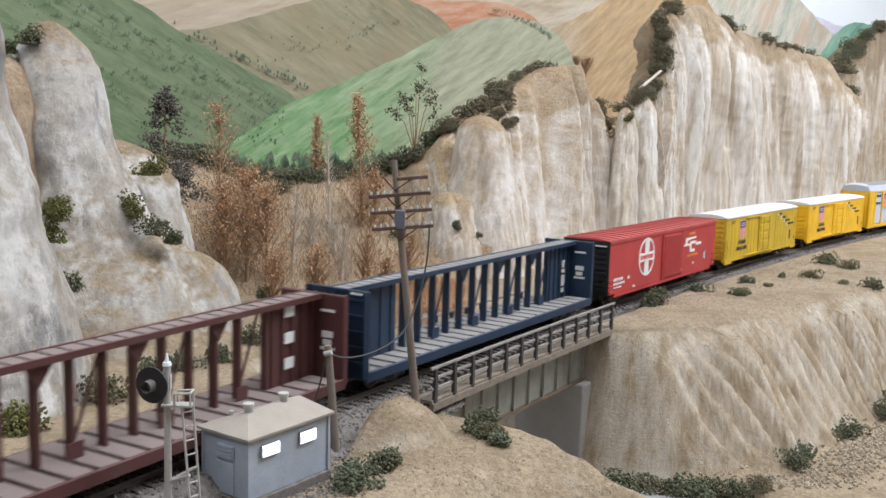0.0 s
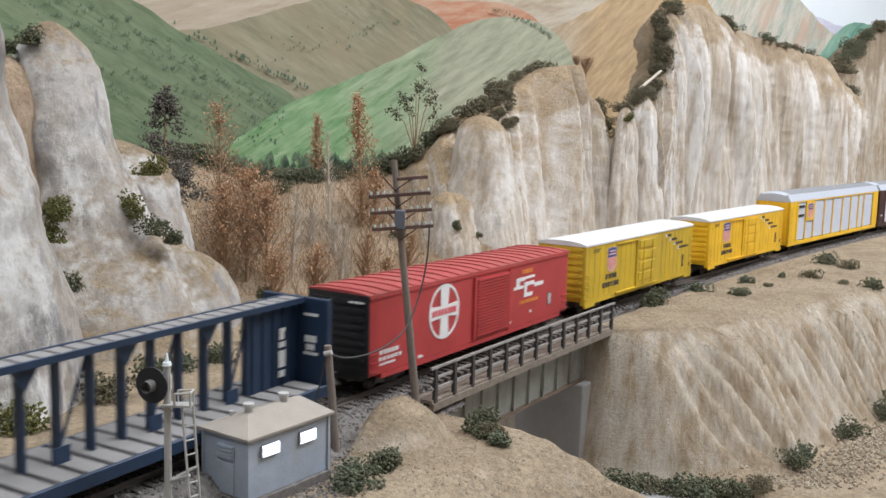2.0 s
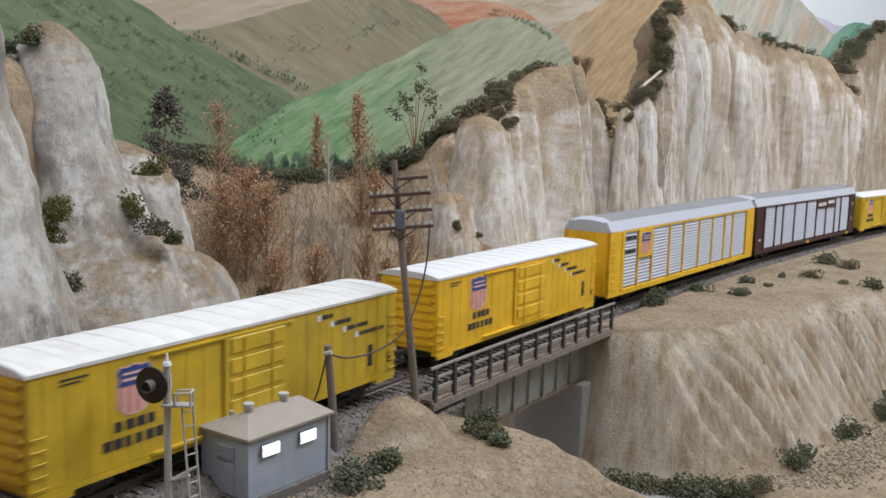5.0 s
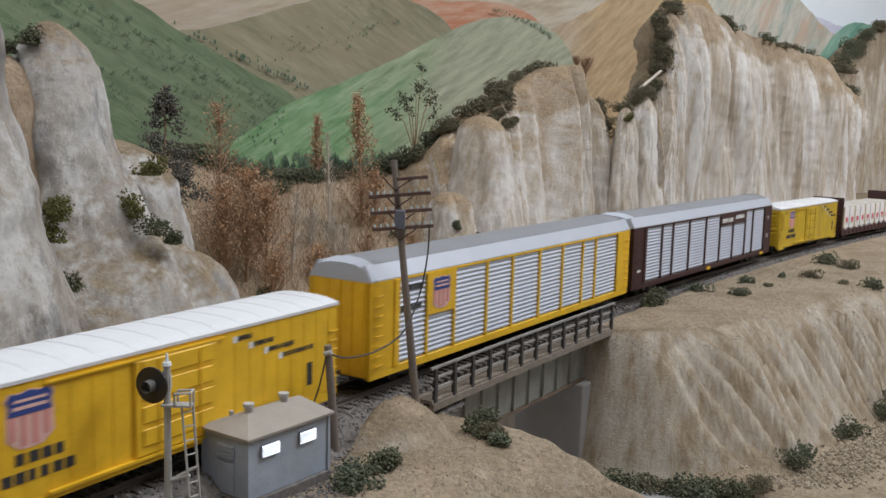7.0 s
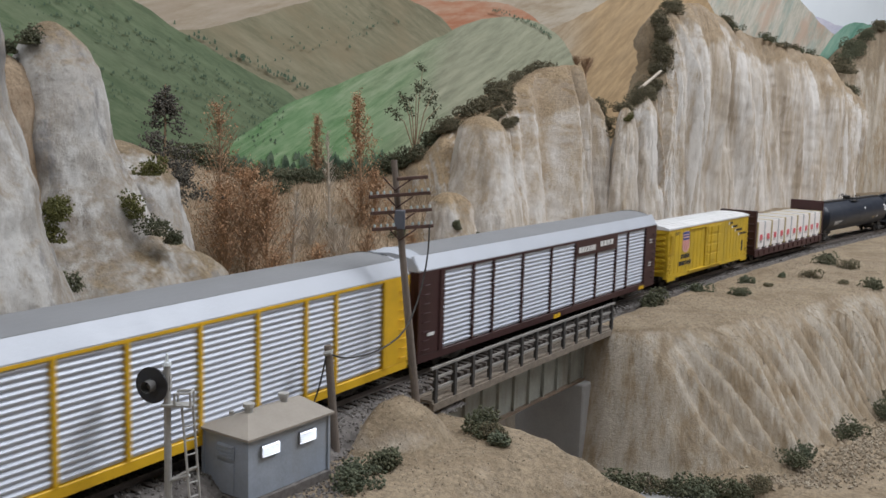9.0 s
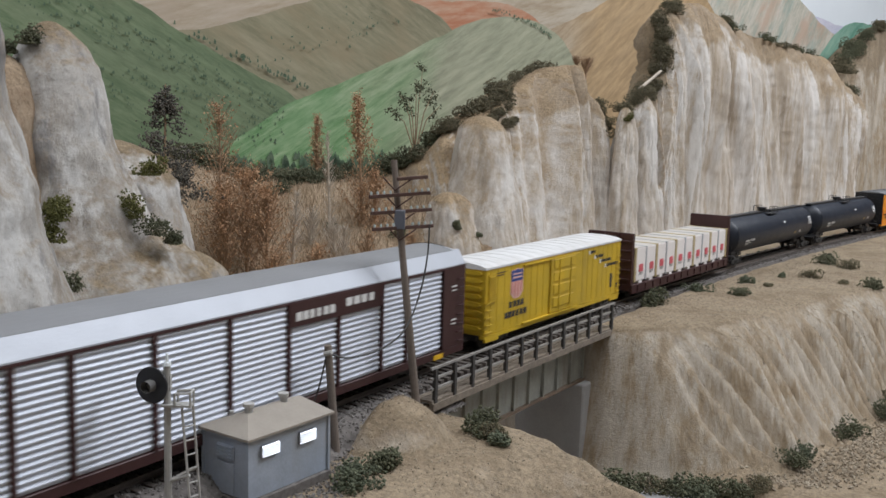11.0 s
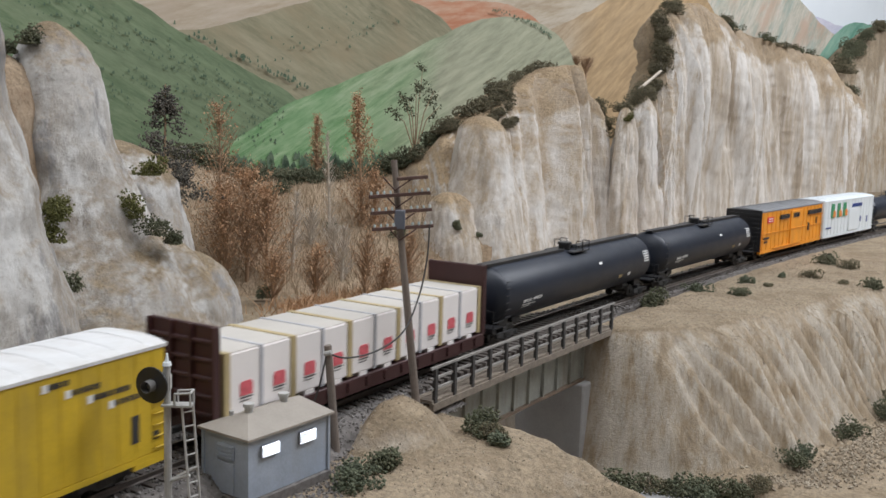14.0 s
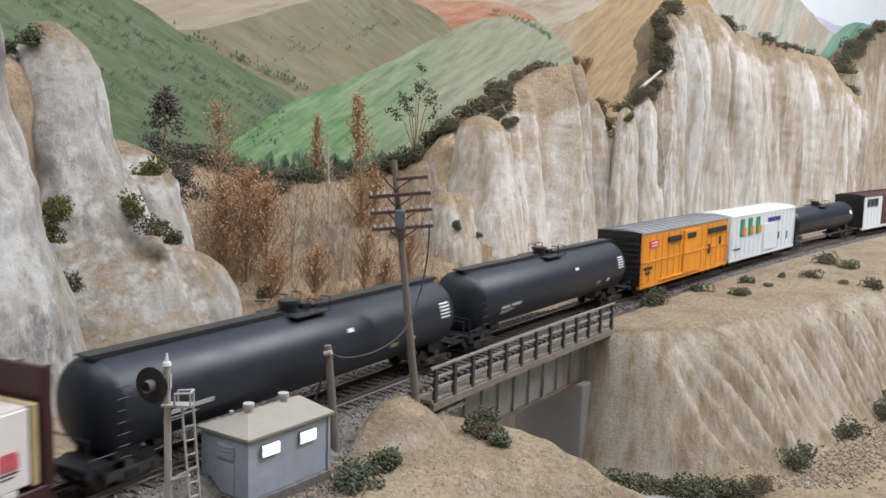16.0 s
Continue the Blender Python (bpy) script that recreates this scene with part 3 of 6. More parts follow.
STONE = island_mat("mixed_grey_stone", (0.10, 0.088, 0.08), (0.17, 0.155, 0.145), (0.30, 0.28, 0.26))
sweep("ballast_bed", [(-0.022, -0.0135), (-0.0185, -0.0036), (0.021, -0.0032), (0.034, -0.0135)], 0.075, 3.5, 0.03, BALLAST)
sweep("ballast_bed", [(-0.036, -0.0135), (-0.021, -0.0032), (0.021, -0.0032), (0.062, -0.0135)], -1.4, -0.10, 0.03, BALLAST)
for o in scene.objects:
    if o.name.startswith("ballast_bed"):
        tagged(o, "grey crushed stone trackbed", "trackbed", kind="structure")


def ballast_spot(rnd):
    while True:
        s = rnd.uniform(-0.42, 1.5) if rnd.random() < 0.45 else rnd.uniform(-0.36, 0.25)
        l = rnd.uniform(-0.037, 0.05)
        if -0.10 < s < 0.078:
            continue
        if s > 0.07 and l < -0.0215:
            continue
        z = -0.0032 if abs(l) < 0.021 else -0.0032 - (abs(l) - 0.021) * (0.72 if l < 0 or s > 0 else 0.25)
        x, y, _ = track(s, l)
        return x, y, z + rnd.uniform(-0.0004, 0.0006)


stones("ballast_stones", 21000, ballast_spot, 0.0011, STONE, "loose grey crushed ballast stones beside the rails", 5)


def gravel_spot(rnd):
    while True:
        s, l = rnd.uniform(-0.40, -0.14), rnd.uniform(-0.095, -0.032)
        z = height(s, l)
        if z < -0.0095 and track(s, l)[0] < -0.036:
            x, y, _ = track(s, l)
            return x, y, z + 0.0002


stones("gravel", 4500, gravel_spot, 0.0009, STONE, "grey gravel round the signal hut", 6, "gravel")

BENCH = mat("dark_brown_bench_board", (0.09, 0.07, 0.055), 0.7, vary=0.2, scale=6)
o = sweep("layout_bench", [(-0.625, -0.125), (-0.605, -0.125), (-0.605, -1.1), (-0.625, -1.1)], -1.6, 3.6, 0.1, BENCH)
tagged(o, "dark brown bench board under the railway scenery", "bench", kind="structure")
o = sweep("layout_bench", [(-0.605, -0.20), (0.6, -0.20), (0.6, -0.23), (-0.605, -0.23)], -1.6, 3.6, 0.1, BENCH)
tagged(o, "dark brown bench top under the railway scenery", "bench", kind="structure")

# ---- road through the gorge ----
ROADGREY = mat("grey_road_surface", (0.26, 0.255, 0.25), 0.9, vary=0.12, scale=25, grain=500)
sweep("road", [(-0.6, -0.1), (-0.6, -0.096), (-0.195, -0.096), (-0.195, -0.1)], -0.1, 2.0, 0.04, ROADGREY)
bm = bmesh.new()
n = 24
for i in range(n):
    a, b = i / n, (i + 1) / n
    q = []
    for u, w in ((a, -1), (b, -1), (b, 1), (a, 1)):
        l = -0.12 + 0.42 * u
        q.append(bm.verts.new((*track(0.0 + 0.06 * w, l)[:2], -0.0975)))
    bm.faces.new(q)
bmesh.ops.remove_doubles(bm, verts=bm.verts[:], dist=1e-5)
bmesh.ops.recalc_face_normals(bm, faces=bm.faces[:])
r = link("road", bm, ROADGREY)
for o in scene.objects:
    if o.name.startswith("road"):
        tagged(o, "grey plain road surface in the gorge", "road", kind="structure")

# ---- bridge ----
GIRDER = mat("grey_green_girder_paint", (0.33, 0.335, 0.30), 0.6, vary=0.25, scale=90, dirt=(0.16, 0.11, 0.07))
DECK = mat("weathered_deck_timber", (0.20, 0.165, 0.13), 0.85, vary=0.35, stretch=(0.15, 1, 1), scale=300)
RAILWOOD = mat("pale_grey_weathered_rail_wood", (0.27, 0.255, 0.235), 0.85, vary=0.25, scale=300)
POST = mat("dark_bridge_post_paint", (0.045, 0.042, 0.04), 0.7)
RUST = mat("rusty_flange", (0.17, 0.12, 0.085), 0.8, vary=0.4)
CONC = mat("grey_concrete", (0.38, 0.37, 0.36), 0.9, vary=0.15, scale=40)
bridge = thing("railway_bridge", pose(0, 0, 0), "weathered plate girder railway bridge with timber walkways", "bridge")
B0, B1 = -0.132, 0.095


def strip(name, l0, l1, z0, z1, s0, s1, material, label=""):
    return sweep(name, [(l0, z0), (l1, z0), (l1, z1), (l0, z1)], s0, s1, 0.02, material, bridge, label)


for side in (-1, 1):
    a, b = (0.0175, 0.0185)
    strip("girder_web", side * a, side * b, -0.041, -0.0095, -0.115, 0.082, GIRDER, "grey green plate girder")
    strip("girder_flange", side * 0.0155, side * 0.0212, -0.0424, -0.041, -0.115, 0.082, RUST, "rusty girder flange")
    strip("girder_flange", side * 0.0155, side * 0.0212, -0.0095, -0.0082, -0.115, 0.082, RUST)
    for i in range(11):
        s = -0.112 + i * 0.0192
        strip("stiffener", side * 0.0185, side * 0.0203, -0.041, -0.0095, s, s + 0.0009, GIRDER)
    strip("walkway_beam", side * 0.0340, side * 0.0365, -0.0098, -0.0062, B0, B1 + 0.003, DECK, "weathered timber edge beam")
    for k, l in enumerate((0.0262, 0.0302, 0.0338)):
        strip("walkway_plank", side * (l - 0.0017), side * (l + 0.0017), -0.0062, -0.0048, B0, B1 + 0.002 * k, DECK)
    for i in range(13):
        s = B0 + 0.003 + i * 0.0182
        o = part("post", boxes((-0.0011, 0.0011, -0.0009, 0.0009, -0.0062, 0.0108)), POST, bridge, "dark railing post")
        o.matrix_basis = along(s, side * 0.0352)
        strip("bracket", side * 0.0185, side * 0.0345, -0.0094, -0.0080, s - 0.001, s + 0.001, RUST)
    for z in (0.0112, 0.0060, 0.0008):
        strip("handrail", side * 0.0345 - 0.0006, side * 0.0345 + 0.0006, z - 0.0006, z + 0.0005, B0, B1, RAILWOOD)
for i in range(34):
    o = part("bridge_tie", boxes((-0.0016, 0.0016, -0.0235, 0.0235, -0.0082, -0.0024)), TIE, bridge)
    o.matrix_basis = along(-0.13 + i * 0.0067)
for s, nm in ((0.076, "abutment"), (-0.118, "abutment")):
    o = part(nm, bevelled(boxes((-0.006, 0.012, -0.026, 0.026, -0.112, -0.0428)), 0.001, 1), CONC, bridge, "grey concrete abutment")
    o.matrix_basis = along(s)


# ---- signal hut ----
HUTGREY = mat("grey_hut_paint", (0.40, 0.45, 0.53), 0.42, 0.15, vary=0.16, scale=80, dirt=(0.36, 0.37, 0.39))
ROOFGREY = mat("dusty_tan_roof_paint", (0.31, 0.275, 0.235), 0.7, vary=0.12, scale=90)
# near-side louvres: their specular glint is painted in as a pale colour
LOUVRE = mat("glint_pale_louvre", (0.66, 0.69, 0.74), 0.3, 0.4, vary=0.03)
PALE = mat("pale_grey_paint", (0.42, 0.41, 0.39), 0.55, vary=0.2)
hut = thing("signal_hut", pose(-0.0660, 0.3613, -0.0088, 0, 0, 55), "grey metal signal hut with hipped roof and louvred vents", "hut")
HL, HW, HH = 0.0215, 0.0120, 0.0232
part("body", bevelled(boxes((-HL, HL, -HW, HW, 0, HH)), 0.0004, 2), HUTGREY, hut)
for x in (-HL, HL):
    for y in (-HW, HW):
        part("corner_trim", boxes((x - 0.0006, x + 0.0006, y - 0.0006, y + 0.0006, 0, HH)), HUTGREY, hut)
bm = bmesh.new()
e = 0.0018
lo = [bm.verts.new((sx * (HL + e), sy * (HW + e), HH)) for sx, sy in ((-1, -1), (1, -1), (1, 1), (-1, 1))]
mid = [bm.verts.new((sx * (HL + e), sy * (HW + e), HH + 0.0009)) for sx, sy in ((-1, -1), (1, -1), (1, 1), (-1, 1))]
pk = [bm.verts.new((-HL + 0.011, 0, HH + 0.0062)), bm.verts.new((HL - 0.004, 0, HH + 0.0062))]
bm.faces.new(lo[::-1])
for i in range(4):
    j = (i + 1) % 4
    bm.faces.new((lo[i], lo[j], mid[j], mid[i]))
bm.faces.new((mid[0], mid[1], pk[1], pk[0]))
bm.faces.new((mid[2], mid[3], pk[0], pk[1]))
bm.faces.new((mid[1], mid[2], pk[1]))
bm.faces.new((mid[3], mid[0], pk[0]))
part("roof", bm, ROOFGREY, hut, "dusty tan hipped roof")
part("footing", bevelled(boxes((-HL - 0.0012, HL + 0.0012, -HW - 0.0012, HW + 0.0012, -0.006, 0.0002)), 0.0004, 1), BALLAST, hut, "grey footing")
for x in (-0.010, 0.0085):
    bm = rods(((x, 0, HH + 0.005), (x, 0, HH + 0.0088), 0.0016, 0.0016, 12), ((x, 0, HH + 0.0078), (x, 0, HH + 0.0092), 0.0022, 0.0022, 12))
    part("roof_vent", bm, PALE, hut, "pale round roof vent")
part("vent_pipe", rods(((-0.014, 0.005, HH + 0.001), (-0.014, 0.005, HH + 0.0062), 0.0009, 0.0009, 10)), PALE, hut)


def louvre(x0, x1, z0, z1, m):
    bm = boxes((x0, x1, -0.0003, 0.0003, z0, z0 + 0.0004), (x0, x1, -0.0003, 0.0003, z1 - 0.0004, z1), (x0, x0 + 0.0004, -0.0003, 0.0003, z0, z1), (x1 - 0.0004, x1, -0.0003, 0.0003, z0, z1))
    f = part("louvre_vent", bm, LOUVRE, hut, "louvre with its bright glint put into the colour")
    f.matrix_basis = m
    # dark plate added to imitate the shade in the gaps between slats
    part("gap_shade", boxes((x0 + 0.0002, x1 - 0.0002, 0.0, 0.0003, z0, z1)), STEEL, f)
    k = 5
    for i in range(k):
        z = z0 + (z1 - z0) * (i + 0.15) / k
        bm = bmesh.new()
        v = [bm.verts.new(c) for c in ((x0, -0.0009, z), (x1, -0.0009, z), (x1, -0.0003, z + (z1 - z0) / k * 0.62), (x0, -0.0003, z + (z1 - z0) / k * 0.62))]
        w = [bm.verts.new(c) for c in ((x0, 0.0002, z), (x1, 0.0002, z))]
        bm.faces.new(v)
        bm.faces.new((w[0], w[1], v[1], v[0]))
        bm.faces.new((w[0], v[0], v[3]))
        bm.faces.new((w[1], v[2], v[1]))
        part("slat", bm, LOUVRE, f)


louvre(-0.0155, -0.0065, 0.0153, 0.0197, pose(0, -HW - 0.0004, 0))
louvre(0.0045, 0.0135, 0.0153, 0.0197, pose(0, -HW - 0.0004, 0))
bm = boxes((-HL - 0.0008, -HL, -0.0048, 0.0040, 0.0140, 0.0195))
part("louvre_vent", bevelled(bm, 0.0002, 1), HUTGREY, hut, "grey painted louvre")
for i in range(4):
    part("slat", boxes((-HL - 0.0014, -HL - 0.0006, -0.0044, 0.0036, 0.0146 + i * 0.0013, 0.0153 + i * 0.0013)), HUTGREY, hut)
part("door", bevelled(boxes((-HL - 0.0005, -HL, -0.0046, 0.0046, 0.0005, 0.0128)), 0.0002, 1), HUTGREY, hut)

HOOD = mat("dull_mid_grey_paint", (0.16, 0.155, 0.15), 0.6)
# ---- signal mast ----
mast = thing("signal_mast", pose(-0.0914, 0.315, -0.0125), "pale grey railway signal mast with black round target and ladder", "signal")
ZB = 0.0125
part("mast_pole", rods(((0, 0, 0), (0, 0, 0.0605), 0.0013, 0.0012, 12)), PALE, mast)
part("mast_foot", bevelled(boxes((-0.0035, 0.0035, -0.0035, 0.0035, 0, 0.003)), 0.0004, 1), CONC, mast)
part("finial", rods(((0, 0, 0.0600), (0, 0, 0.0612), 0.0016, 0.0013, 12), ((0, 0, 0.0612), (0, 0, 0.0642), 0.0008, 0.0003, 10)), CARWHITE, mast, "white pointed finial")
FACE = pose(-0.0045, -0.0022, 0.0537, 90, 0, -20)
bm = rods(((0, 0, -0.0003), (0, 0, 0.0003), 0.0062, 0.0062, 36))
o = part("target_disc", bevelled(bm, 0.0001, 1), BLACK, mast, "round black target disc")
o.matrix_basis = FACE
bm = bmesh.new()
for i in range(20):
    a, b = math.tau * i / 20, math.tau * (i + 1) / 20
    v = []
    for t, z, rr in ((a, 0.0003, 0.0021), (b, 0.0003, 0.0021), (b, 0.0034, 0.0020), (a, 0.0034, 0.0020)):
        v.append(bm.verts.new((rr * math.cos(t), rr * math.sin(t), z)))
    bm.faces.new(v)
o2 = part("lens_hood", bm, HOOD, o, "dark grey lens hood")
o3 = part("lens", rods(((0, 0, 0.0003), (0, 0, 0.0012), 0.0017, 0.0013, 16)), HOOD, o)
part("signal_case", bevelled(boxes((-0.0022, 0.0012, -0.0012, 0.0020, 0.0512, 0.0572)), 0.0005, 2), PALE, mast, "grey lamp case")
part("bracket", rods(((0, 0, 0.0545), (-0.0045, -0.0018, 0.0537), 0.0006, 0.0006, 8), ((0, 0, 0.0592), (-0.003, -0.001, 0.0555), 0.0004, 0.0004, 8)), PALE, mast)
part("platform", boxes((-0.0016, 0.0085, -0.0024, 0.0024, 0.0462, 0.0469)), PALE, mast, "pale grey service platform")
R0 = 0.0004
part("platform_railing", rods(((0.003, -0.0022, 0.0469), (0.003, -0.0022, 0.0508), R0), ((0.0083, -0.0022, 0.0469), (0.0083, -0.0022, 0.0512), R0),
                              ((0.003, -0.0022, 0.0508), (0.0083, -0.0022, 0.0512), R0), ((0.0083, -0.0022, 0.0512), (0.0083, 0.0022, 0.0512), R0),
                              ((0.0083, 0.0022, 0.0469), (0.0083, 0.0022, 0.0512), R0), ((0.003, 0.0022, 0.0469), (0.003, 0.0022, 0.0508), R0), ((0.003, 0.0022, 0.0508), (0.0083, 0.0022, 0.0512), R0)), PALE, mast)
lad = part("ladder", rods(((0.0052, -0.0014, 0.047), (0.0088, -0.0018, 0.0), 0.00045), ((0.0082, 0.0014, 0.047), (0.0112, 0.0016, 0.0), 0.00045)), PALE, mast, "pale grey ladder")
for i in range(9):
    k = 0.06 + i * 0.105
    a = Vector((0.0052, -0.0014, 0.047)).lerp(Vector((0.0088, -0.0018, 0)), k)
    b = Vector((0.0082, 0.0014, 0.047)).lerp(Vector((0.0112, 0.0016, 0)), k)
    part("rung", rods((a, b, 0.0003)), PALE, lad)
part("ladder_stay", rods(((0, 0, 0.0195), (0.0078, -0.0016, 0.0225), 0.0006), ((0, 0, 0.0195), (0.0098, 0.0014, 0.0245), 0.0006)), PALE, mast)

# ---- telephone poles and cable ----
WOOD = mat("weathered_pole_wood", (0.19, 0.155, 0.13), 0.85, vary=0.3, scale=150, stretch=(1, 1, 0.1))
ARMWOOD = mat("dark_red_brown_crossarm", (0.10, 0.055, 0.045), 0.8, vary=0.3, scale=200)
GLASS = mat("pale_glass_insulator", (0.55, 0.62, 0.62), 0.15, vary=0.1)
CABLE = mat("grey_black_cable", (0.05, 0.048, 0.046), 0.6)
BOXGREY = mat("slate_grey_paint", (0.12, 0.13, 0.16), 0.5)
pole = thing("telephone_pole", pose(-0.0095, 0.45, -0.012), "weathered leaning telephone pole with four crossarms and insulators", "utility pole")
TOP = Vector((-0.0145, 0.0, 0.1245))
part("shaft", rods(((0, 0, -0.004), TOP, 0.0021, 0.0014, 14)), WOOD, pole)
for k, z in enumerate((0.1165, 0.1085, 0.1008, 0.0932)):
    c = TOP * (z / TOP.z)
    arm = part("crossarm", bevelled(boxes((-0.0152, 0.0152, -0.0008, 0.0008, -0.0008, 0.0008)), 0.00015, 1), ARMWOOD, pole, "dark wooden crossarm")
    arm.matrix_basis = pose(c.x + (0.0015 if k else 0.008), -0.002, z, 0, -4 + k * 0.6, 24) @ (Matrix.Diagonal((0.5, 1, 1, 1)) if k == 0 else Matrix.Identity(4))
    for i in range(10):
        x = -0.0142 + i * 0.00316
        if k and abs(x) > 0.002:
            part("insulator", rods(((x, 0, 0.0008), (x, 0, 0.0024), 0.0005, 0.0004, 8), ((x, 0, 0.0013), (x, 0, 0.002), 0.0007, 0.0006, 8)), GLASS, arm, "pale glass insulator")
    part("brace", rods(((c.x, -0.0018, z - 0.006), (c.x + 0.0075, -0.001, z - 0.0006), 0.00035), ((c.x, -0.0018, z - 0.006), (c.x - 0.0055, -0.003, z), 0.00035)), ARMWOOD, pole)
part("equipment_box", bevelled(boxes((-0.0135, -0.0085, -0.0042, -0.0012, 0.0925, 0.1015)), 0.0004, 1), BOXGREY, pole, "slate grey equipment box")
stub = thing("telephone_pole", pose(-0.0433, 0.40, -0.0115), "short weathered wooden pole beside the hut", "utility pole")
part("shaft", rods(((0, 0, -0.003), (-0.0044, 0, 0.0470), 0.0019, 0.0016, 14)), WOOD, stub)
part("cap", rods(((-0.0055, -0.001, 0.0435), (-0.0025, -0.002, 0.0445), 0.0012, 0.001, 10)), PALE, stub, "pale cable clamp")


def cable(name, pts, r, label):
    c = bpy.data.curves.new(name, "CURVE")
    c.dimensions, c.bevel_depth, c.bevel_resolution = "3D", r, 2
    sp = c.splines.new("POLY")
    n = 40
    sp.points.add(n)
    for i in range(n + 1):
        p = catmull(pts, i / n)
        sp.points[i].co = (*p, 1)
    dep = new(name, c)
    me = bpy.data.meshes.new_from_object(dep)
    bpy.data.objects.remove(dep)
    me.materials.clear()
    me.materials.append(CABLE)
    return tagged(new(name, me), label, "cable")


cable("cable", [(-0.0475, 0.3985, 0.0325), (-0.040, 0.407, 0.0285), (-0.028, 0.422, 0.0285), (-0.017, 0.434, 0.035), (-0.0105, 0.444, 0.050), (-0.0072, 0.447, 0.068), (-0.0066, 0.448, 0.083)], 0.0004,
      "dark sagging cable strung between two poles")
cable("cable", [(-0.0478, 0.3985, 0.0325), (-0.051, 0.3995, 0.018), (-0.0545, 0.3985, 0.006), (-0.0575, 0.397, -0.008)], 0.0004, "dark guy wire from the short pole")


# ---- rolling stock ----
V = 0.141008
TRAIN, AXLES = [], []
WD = 0.0184
LETTER_W = mat("white_lettering", (0.75, 0.75, 0.74), 0.6, vary=0.04)
LETTER_K = mat("black_lettering", (0.03, 0.03, 0.032), 0.6)
SHIELD_B = mat("navy_emblem", (0.03, 0.06, 0.24), 0.55)
SHIELD_R = mat("pink_red_emblem", (0.66, 0.28, 0.25), 0.6)
SHIELD_P = mat("pale_pink_emblem", (0.72, 0.45, 0.40), 0.6)
LOGO_O = mat("orange_lettering", (0.75, 0.25, 0.05), 0.6)
LOGO_R = mat("red_logo", (0.66, 0.06, 0.08), 0.6)
LOGO_G = mat("green_logo", (0.04, 0.26, 0.12), 0.6)
PANEL = mat("corrugated_galvanised_panel", (0.63, 0.665, 0.75), 0.40, 0.15, vary=0.05, scale=100)
ROOFWHITE = mat("white_aluminium_roof", (0.47, 0.495, 0.545), 0.45, 0.15, vary=0.05)
ROOFTOP = mat("dull_grey_roof", (0.205, 0.207, 0.215), 0.6, vary=0.07)
DECKGREY = mat("dusty_grey_deck", (0.23, 0.22, 0.215), 0.85, vary=0.15)
DECKBROWN = mat("dusty_brown_deck", (0.20, 0.155, 0.145), 0.85, vary=0.15)
TANK = mat("satin_black_tank_paint", (0.015, 0.0195, 0.031), 0.42, vary=0.25, scale=40)
WRAP = mat("cream_lumber_wrap", (0.80, 0.755, 0.73), 0.65, vary=0.05)
PACKRED = mat("pinkish_red_print", (0.60, 0.11, 0.13), 0.65, vary=0.25, scale=400)
STRAP_T = mat("tan_strap", (0.42, 0.33, 0.17), 0.7)
STRAP_G = mat("grey_strap", (0.42, 0.42, 0.45), 0.7)
ROOFWRAP = mat("dusty_wrap_top", (0.50, 0.465, 0.42), 0.75, vary=0.08)
DUSTWHITE = mat("dusty_white_roof_paint", (0.66, 0.655, 0.65), 0.6, vary=0.08, scale=50, dirt=(0.45, 0.42, 0.38))
WHEEL = mat("dark_wheel_steel", (0.06, 0.055, 0.05), 0.5, 0.5)


def mesh_of(name, bm, material):
    me = bpy.data.meshes.new(name)
    bm.to_mesh(me)
    bm.free()
    me.materials.append(material)
    return me


bm = bmesh.new()
for y in (-0.0082, 0.0082):
    for r, y0, y1 in ((0.0052, y - 0.0009, y + 0.0009), (0.0020, y - 0.0016, y + 0.0016)):
        rod(bm, (0, y0, 0), (0, y1, 0), r, r, 20)
rod(bm, (0, -0.0105, 0), (0, 0.0105, 0), 0.0012, 0.0012, 10)
for a in range(4):
    box(bm, -0.0004, 0.0004, -0.0093, -0.0090, 0.0021, 0.0042, Matrix.Rotation(a * math.pi / 2, 4, "Y"))
WHEELSET = mesh_of("wheelset", bm, WHEEL)
bm = bmesh.new()
prism(bm, [(-0.0098, 0.0068), (0.0098, 0.0068), (0.0112, 0.0055), (0.0112, 0.0038), (0.006, 0.0038), (0.0035, 0.0024), (-0.0035, 0.0024), (-0.006, 0.0038), (-0.0112, 0.0038), (-0.0112, 0.0055)], -0.0007, 0.0007)
for x in (-0.0105, 0.0105):
    box(bm, -0.0013, 0.0007, x - 0.0014, x + 0.0014, 0.0040, 0.0064)
for i in range(3):
    rod(bm, (-0.001, -0.0022 + i * 0.0022, 0.003), (-0.001, -0.0022 + i * 0.0022, 0.0064), 0.0009, 0.0009, 8)
SIDEFRAME = mesh_of("side_frame", bm, STEEL)


def trucks(e, xs):
    for x in xs:
        for w in (-0.0098, 0.0098):
            o = new("wheelset", WHEELSET)
            o.parent = e
            o.matrix_basis = pose(x + w, 0, 0.0052)
            AXLES.append((o, x + w))
        for y in (-0.0125, 0.0125):
            o = new("side_frame", SIDEFRAME)
            o.parent = e
            o.matrix_basis = pose(x, y, 0, 0, 0, 90 if y < 0 else -90) 
        part("bolster", boxes((x - 0.002, x + 0.002, -0.012, 0.012, 0.005, 0.009)), STEEL, e)


